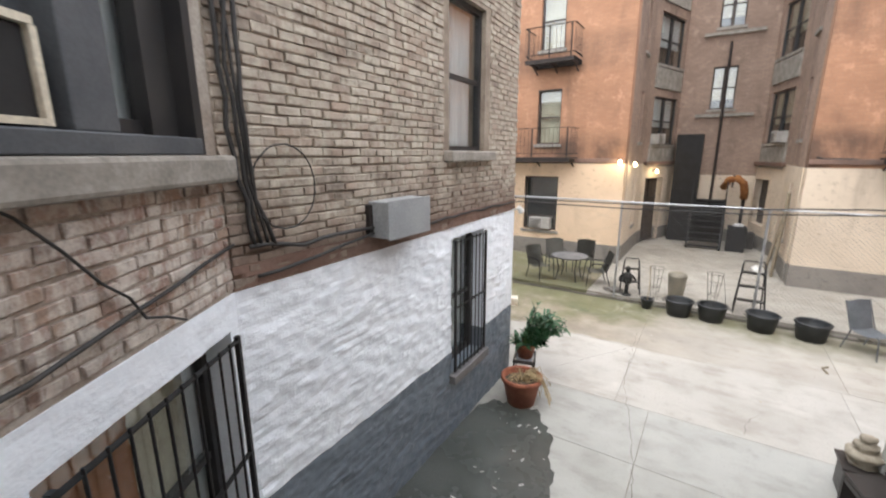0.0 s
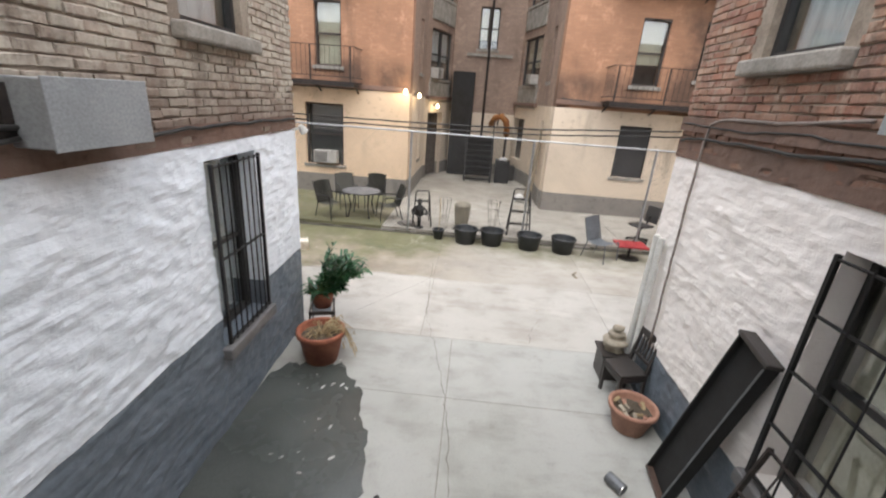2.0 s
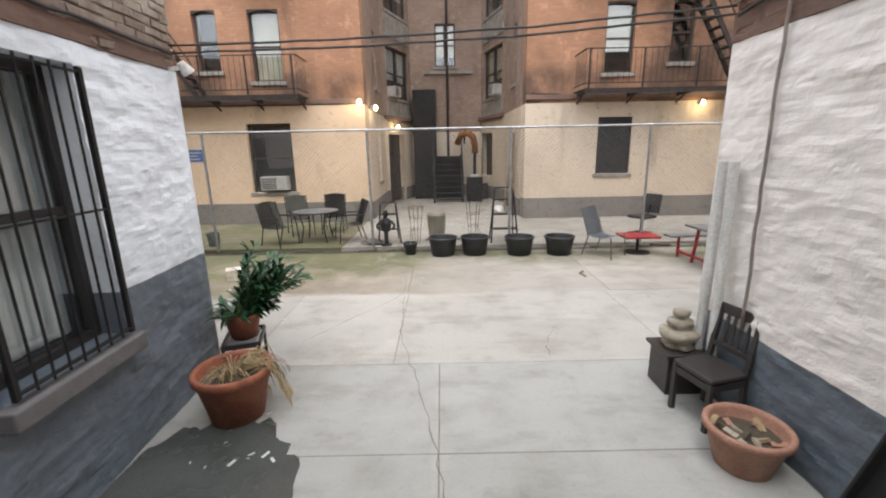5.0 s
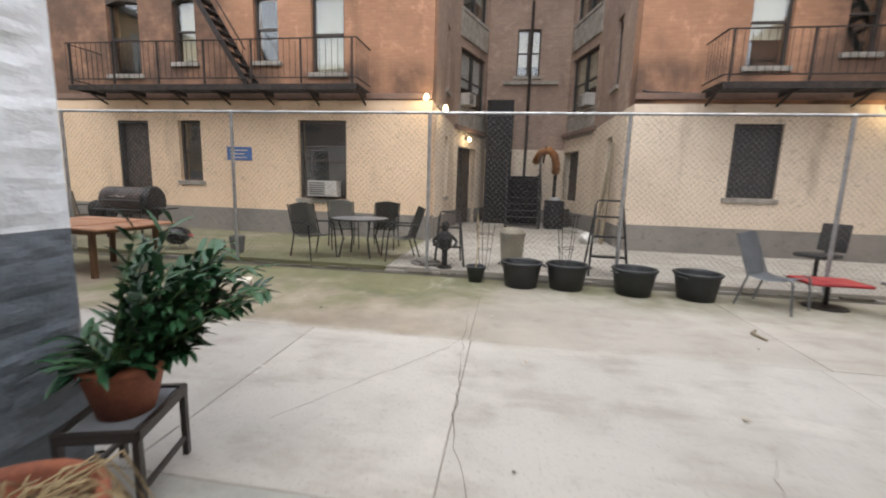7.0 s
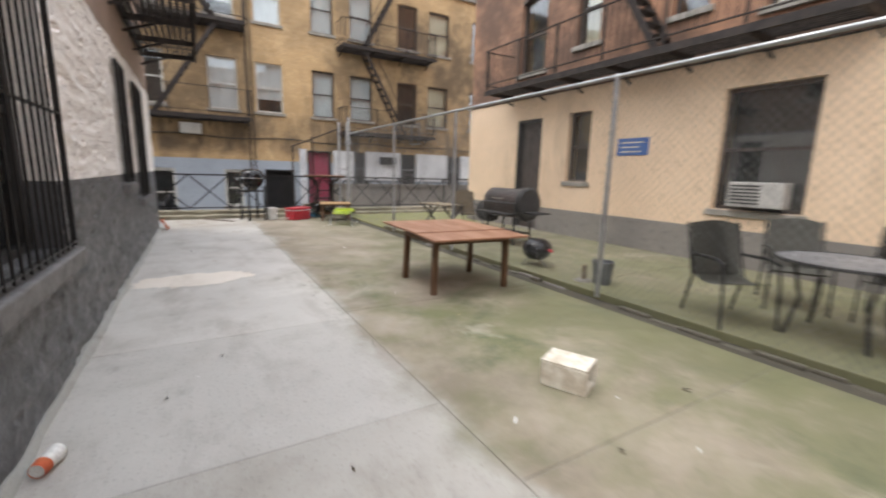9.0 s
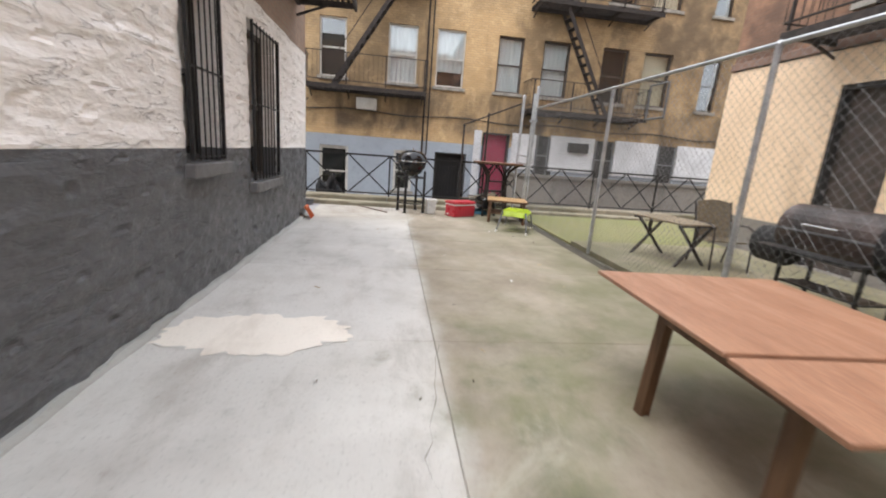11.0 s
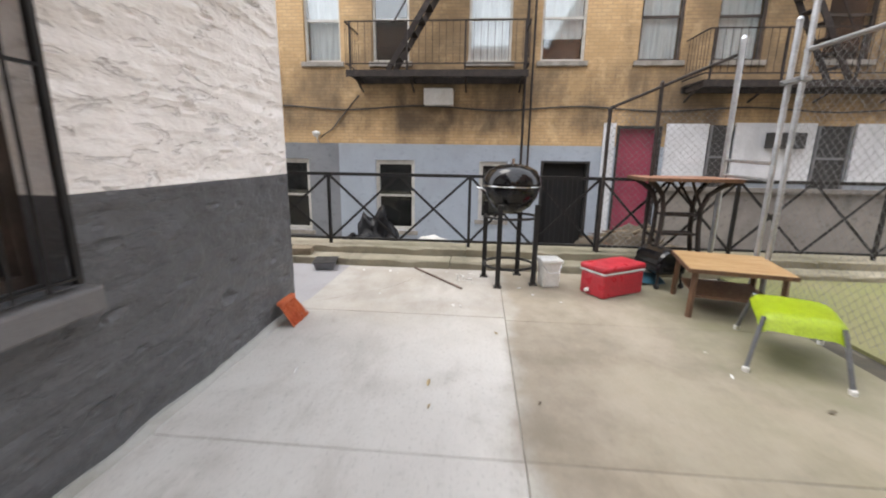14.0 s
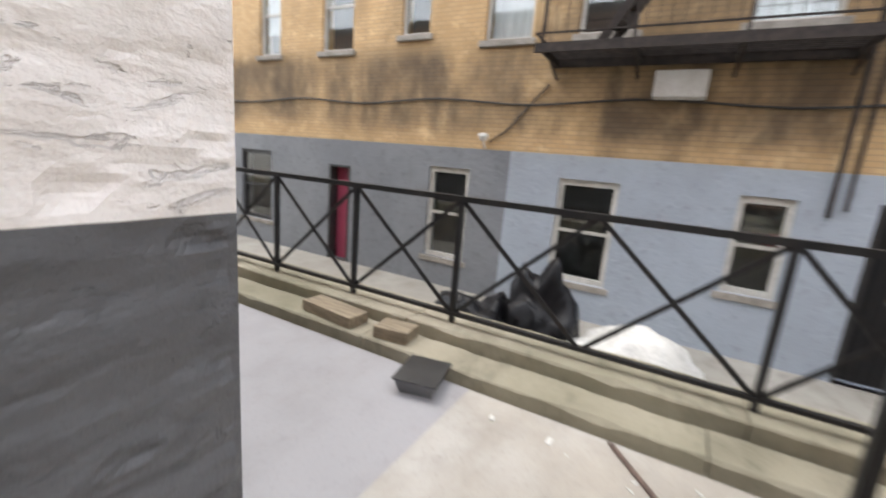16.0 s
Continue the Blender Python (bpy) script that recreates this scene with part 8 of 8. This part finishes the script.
def folded_sheet(label, place, turn, w, d, h, mat, seed):
    """A sheet folded over clutter: a sloping crumpled top with hanging edges."""
    bm = bmesh.new()
    n, k = 26, 16
    rows = []
    for j in range(k + 1):
        row = []
        for i in range(n + 1):
            u, v = 2 * i / n - 1, 2 * j / k - 1
            drop = max(abs(u) ** 9, abs(v) ** 7)
            z = h * (0.8 + 0.2 * v) * (1 - 0.9 * drop) + 0.03 * noise.noise(Vector((u * 2.2, v * 2.2, seed))) + 0.018 * abs(noise.noise(Vector((u * 6, v * 5, seed))))
            row.append(bm.verts.new((u * w / 2 + 0.02 * noise.noise(Vector((v * 4, seed, 1))), v * d / 2 + 0.02 * noise.noise(Vector((u * 4, seed, 2))), max(z, 0.004))))
        rows.append(row)
    for a, b in zip(rows, rows[1:]):
        for i in range(n):
            bm.faces.new((a[i], a[i + 1], b[i + 1], b[i]))
    bmesh.ops.solidify(bm, geom=list(bm.faces), thickness=0.006)
    return tagged(part("plastic_sheet", bm, mat, None, "", Matrix.Translation(place) @ pose(0, 0, 0, 0, 0, turn), True), label, "sheet")


heap("rubble_heap", "small grey heap of rubble beside the fence post", "rubble", (-1.96, 11.62, NY - 0.01), (0.2, 0.14, 0.1), PLINTH, 11, 0.5)
folded_sheet("blue tarpaulin folded under a pale sheet by the kerb", (-15.44, 10.06, 0.0), 96, 0.86, 0.4, 0.17, BLUE_TARP, 7)
folded_sheet("pale grey plastic sheet lying on the blue tarpaulin", (-15.46, 10.02, 0.15), 92, 0.74, 0.36, 0.09, TARP, 6)
r = random.Random(9)
for k in range(44):
    a, q = r.uniform(0, 2 * math.pi), r.uniform(0.1, 1.0)
    x, y = -17.9 + 0.95 * q * math.cos(a), 10.9 + 0.95 * q * math.sin(a)
    br = part("branch", tube(bmesh.new(), [(-0.4, 0, -0.02), (0.0, 0.06, 0.06), (0.45, 0.0, r.uniform(-0.12, 0.22))], r.uniform(0.012, 0.04), 6, True, 0.006), OLD_WOOD if k % 3 else LEG_WOOD, None, "", pose(x, y, 0.12 - 0.75 * q * q + r.uniform(0, 0.12), 0, r.uniform(-14, 14), r.uniform(0, 360)))
    tagged(br, "dry branch on the garden rubble heap", "branch", "branches on the heap")
bm = bmesh.new()
for k in range(420):
    a, q = r.uniform(0, 2 * math.pi), math.sqrt(r.random())
    blade(bm, (0.95 * q * math.cos(a), 0.95 * q * math.sin(a), 1.16 - 0.75 * q * q + r.uniform(-0.06, 0.1)), (r.uniform(-1, 1), r.uniform(-1, 1), r.uniform(-0.2, 0.8)), r.uniform(0.08, 0.2), r.uniform(0.02, 0.05), r.uniform(0, 0.6), r)
tagged(part("leaf_litter", bm, DRY_LEAF, waste), kind="stuff")

# ---- bricks of the alley walls ----
def brick_material(name, joined, tones, pale, lime=0.0, stain=None):
    m, nd, ln, b = material(name)
    rnd = nd.new("ShaderNodeNewGeometry").outputs["Random Per Island"] if joined else nd.new("ShaderNodeObjectInfo").outputs["Random"]
    v = coords(nd, ln)
    cr = nd.new("ShaderNodeValToRGB")
    ln.new(rnd, cr.inputs[0])
    while len(cr.color_ramp.elements) < len(tones):
        cr.color_ramp.elements.new(0.5)
    for k, t in enumerate(tones):
        cr.color_ramp.elements[k].position, cr.color_ramp.elements[k].color = k / (len(tones) - 1), rgba(t)
    smear, fine = fuzz(nd, ln, coords(nd, ln, True, (1.3, 1.3, 1.0)), 4.5, 7, 0.72, 0.4), fuzz(nd, ln, v, 45, 4)
    tone = mix(nd, ln, ramp(nd, ln, smear, 0.47 - lime, 0.66 - lime, 0, 0.8), cr.outputs[0], pale)
    tone = mix(nd, ln, ramp(nd, ln, fuzz(nd, ln, v, 1.6, 7, 0.7), 0.5, 0.72, 0, 0.75), tone, (0.085, 0.062, 0.048))
    tone = mix(nd, ln, ramp(nd, ln, fuzz(nd, ln, coords(nd, ln, True, (6.0, 6.0, 1.1)), 1.5, 6, 0.7, 0.3), 0.54 - lime, 0.68 - lime, 0, 0.6), tone, tuple(min(k * 1.18, 0.7) for k in pale))
    tone = mix(nd, ln, ramp(nd, ln, fuzz(nd, ln, v, 14, 5, 0.7), 0.5, 0.68, 0, 0.45), tone, (0.13, 0.095, 0.07))
    tone = mix(nd, ln, ramp(nd, ln, fine, 0.5, 0.8, 0, 0.4), tone, (0.06, 0.05, 0.04))
    if stain:
        tone = low_stain(nd, ln, tone, stain)
    ln.new(tone, b.inputs["Base Color"])
    b.inputs["Roughness"].default_value = 0.9
    bump(nd, ln, b, fine, 0.5, 0.006)
    return m


TAN = ((0.37, 0.3, 0.24), (0.42, 0.36, 0.295), (0.46, 0.405, 0.335), (0.33, 0.265, 0.215), (0.4, 0.315, 0.25))
REDDISH = ((0.3, 0.13, 0.085), (0.36, 0.18, 0.12), (0.42, 0.26, 0.18), (0.26, 0.12, 0.085), (0.33, 0.19, 0.14))
BRICK_TAN, BRICK_TAN_J = brick_material("tan_brick", False, TAN, (0.46, 0.42, 0.345), 0.035, (3.0, 3.6, 0.62, (0.145, 0.096, 0.073))), brick_material("tan_brick_rest", True, TAN, (0.46, 0.42, 0.345), 0.035, (3.0, 3.6, 0.62, (0.145, 0.096, 0.073)))
OLD = ((0.27, 0.155, 0.12), (0.33, 0.215, 0.165), (0.38, 0.28, 0.21), (0.24, 0.15, 0.125), (0.35, 0.23, 0.18))
BRICK_OLD, BRICK_OLD_J = brick_material("smeared_brick", False, OLD, (0.58, 0.54, 0.48), 0.06), brick_material("smeared_brick_rest", True, OLD, (0.58, 0.54, 0.48), 0.06)
BRICK_RED, BRICK_RED_J = brick_material("red_brick", False, REDDISH, (0.42, 0.33, 0.26), 0.0, (3.2, 3.8, 0.6, (0.14, 0.08, 0.058))), brick_material("red_brick_rest", True, REDDISH, (0.42, 0.33, 0.26), 0.0, (3.2, 3.8, 0.6, (0.14, 0.08, 0.058)))


def brick_shape(w, h, d, r):
    """Worn brick: open at the back, with a chamfered, uneven face."""
    c = 0.006
    j = lambda s: r.uniform(-s, s)
    back = [(-w / 2, 0, -h / 2), (w / 2, 0, -h / 2), (w / 2, 0, h / 2), (-w / 2, 0, h / 2)]
    mid = [(x + j(0.006), d - c, z + j(0.005)) for x, _, z in back]
    face = [(x * (1 - 2 * c / w) + j(0.007), d + j(0.004), z * (1 - 2 * c / h) + j(0.005)) for x, _, z in back]
    return back + mid + face, [(a + k, a + (k + 1) % 4, a + 4 + (k + 1) % 4, a + 4 + k) for a in (0, 4) for k in range(4)] + [(8, 9, 10, 11)]


def lay_bricks(wall, u0, u1, z0, z1, holes, near, mat, mat_joined, seed, course=0.07, length=0.212):
    """Courses of bricks on a wall face; those inside near(u, z) are single objects, the rest one joined part."""
    r = random.Random(seed)
    shapes = []
    for k in range(5):
        me = bpy.data.meshes.new("brick")
        vs, fs = brick_shape(length - 0.012, course - 0.013, 0.024 + 0.002 * k, r)
        me.from_pydata(vs, [], fs)
        me.materials.append(mat)
        shapes.append(me)
    vs, fs = [], []
    rows = int((z1 - z0) / course)
    for j in range(rows):
        z = z0 + course * (j + 0.5)
        u = u0 - (length / 2 if j % 2 else 0) + r.uniform(-0.02, 0.02)
        while u < u1:
            a, b = max(u, u0), min(u + length, u1)
            u += length
            for h0, h1, g0, g1 in holes:
                if g0 - 0.15 < z < g1 + 0.02 and a < h1 + 0.02 and b > h0 - 0.02:
                    a, b = (a, min(b, h0 - 0.02)) if a < h0 - 0.06 else ((max(a, h1 + 0.02), b) if b > h1 + 0.06 else (0, 0))
            if b - a < 0.05:
                continue
            c, w = (a + b) / 2, b - a
            if near(c, z) and w > length - 0.02:
                ob = new("brick", r.choice(shapes))
                ob.parent = wall
                ob.matrix_basis = pose(c + r.uniform(-0.006, 0.006), -0.022 + r.uniform(-0.007, 0.004), z + r.uniform(-0.005, 0.005), r.uniform(-2, 2), r.uniform(-1.4, 1.4), r.uniform(-2, 2))
            else:
                p, q = brick_shape(w - 0.012, course - 0.013, 0.024 + r.uniform(-0.004, 0.006), r)
                n = len(vs)
                e, g = r.uniform(-0.006, 0.004), r.uniform(-0.005, 0.005)
                vs += [(c + x, y - 0.022 + e, z + t + g) for x, y, t in p]
                fs += [tuple(n + i for i in f) for f in q]
    me = bpy.data.meshes.new("brick_rest")
    me.from_pydata(vs, [], fs)
    me.materials.append(mat_joined)
    ob = new("brick_rest", me)
    ob.parent = wall
    tagged(ob, kind="stuff")


lay_bricks(wall_wu, 0.0, n_aw, WHITE_TOP + 0.02, 6.2, [(west_up[0] - 0.1, west_up[1] + 0.1, west_up[2], west_up[3])], lambda u, z: 0.15 < u < 2.3 and z < 4.5, BRICK_TAN, BRICK_TAN_J, 1)
lay_bricks(wall_du, n_dw - 2.6, n_dw, WHITE_TOP + 0.02, 6.2, [(dia_up[0] - 0.12, dia_up[1] + 0.15, dia_up[2], dia_up[3])], lambda u, z: z < 3.7, BRICK_OLD, BRICK_OLD_J, 2)
lay_bricks(wall_eu, 0.0, n_ae, E_TOP + 0.02, 5.4, [(east_up[0] - 0.12, east_up[1] + 0.12, east_up[2], east_up[3])], lambda u, z: u < 2.6 and z < 3.9, BRICK_RED, BRICK_RED_J, 3)
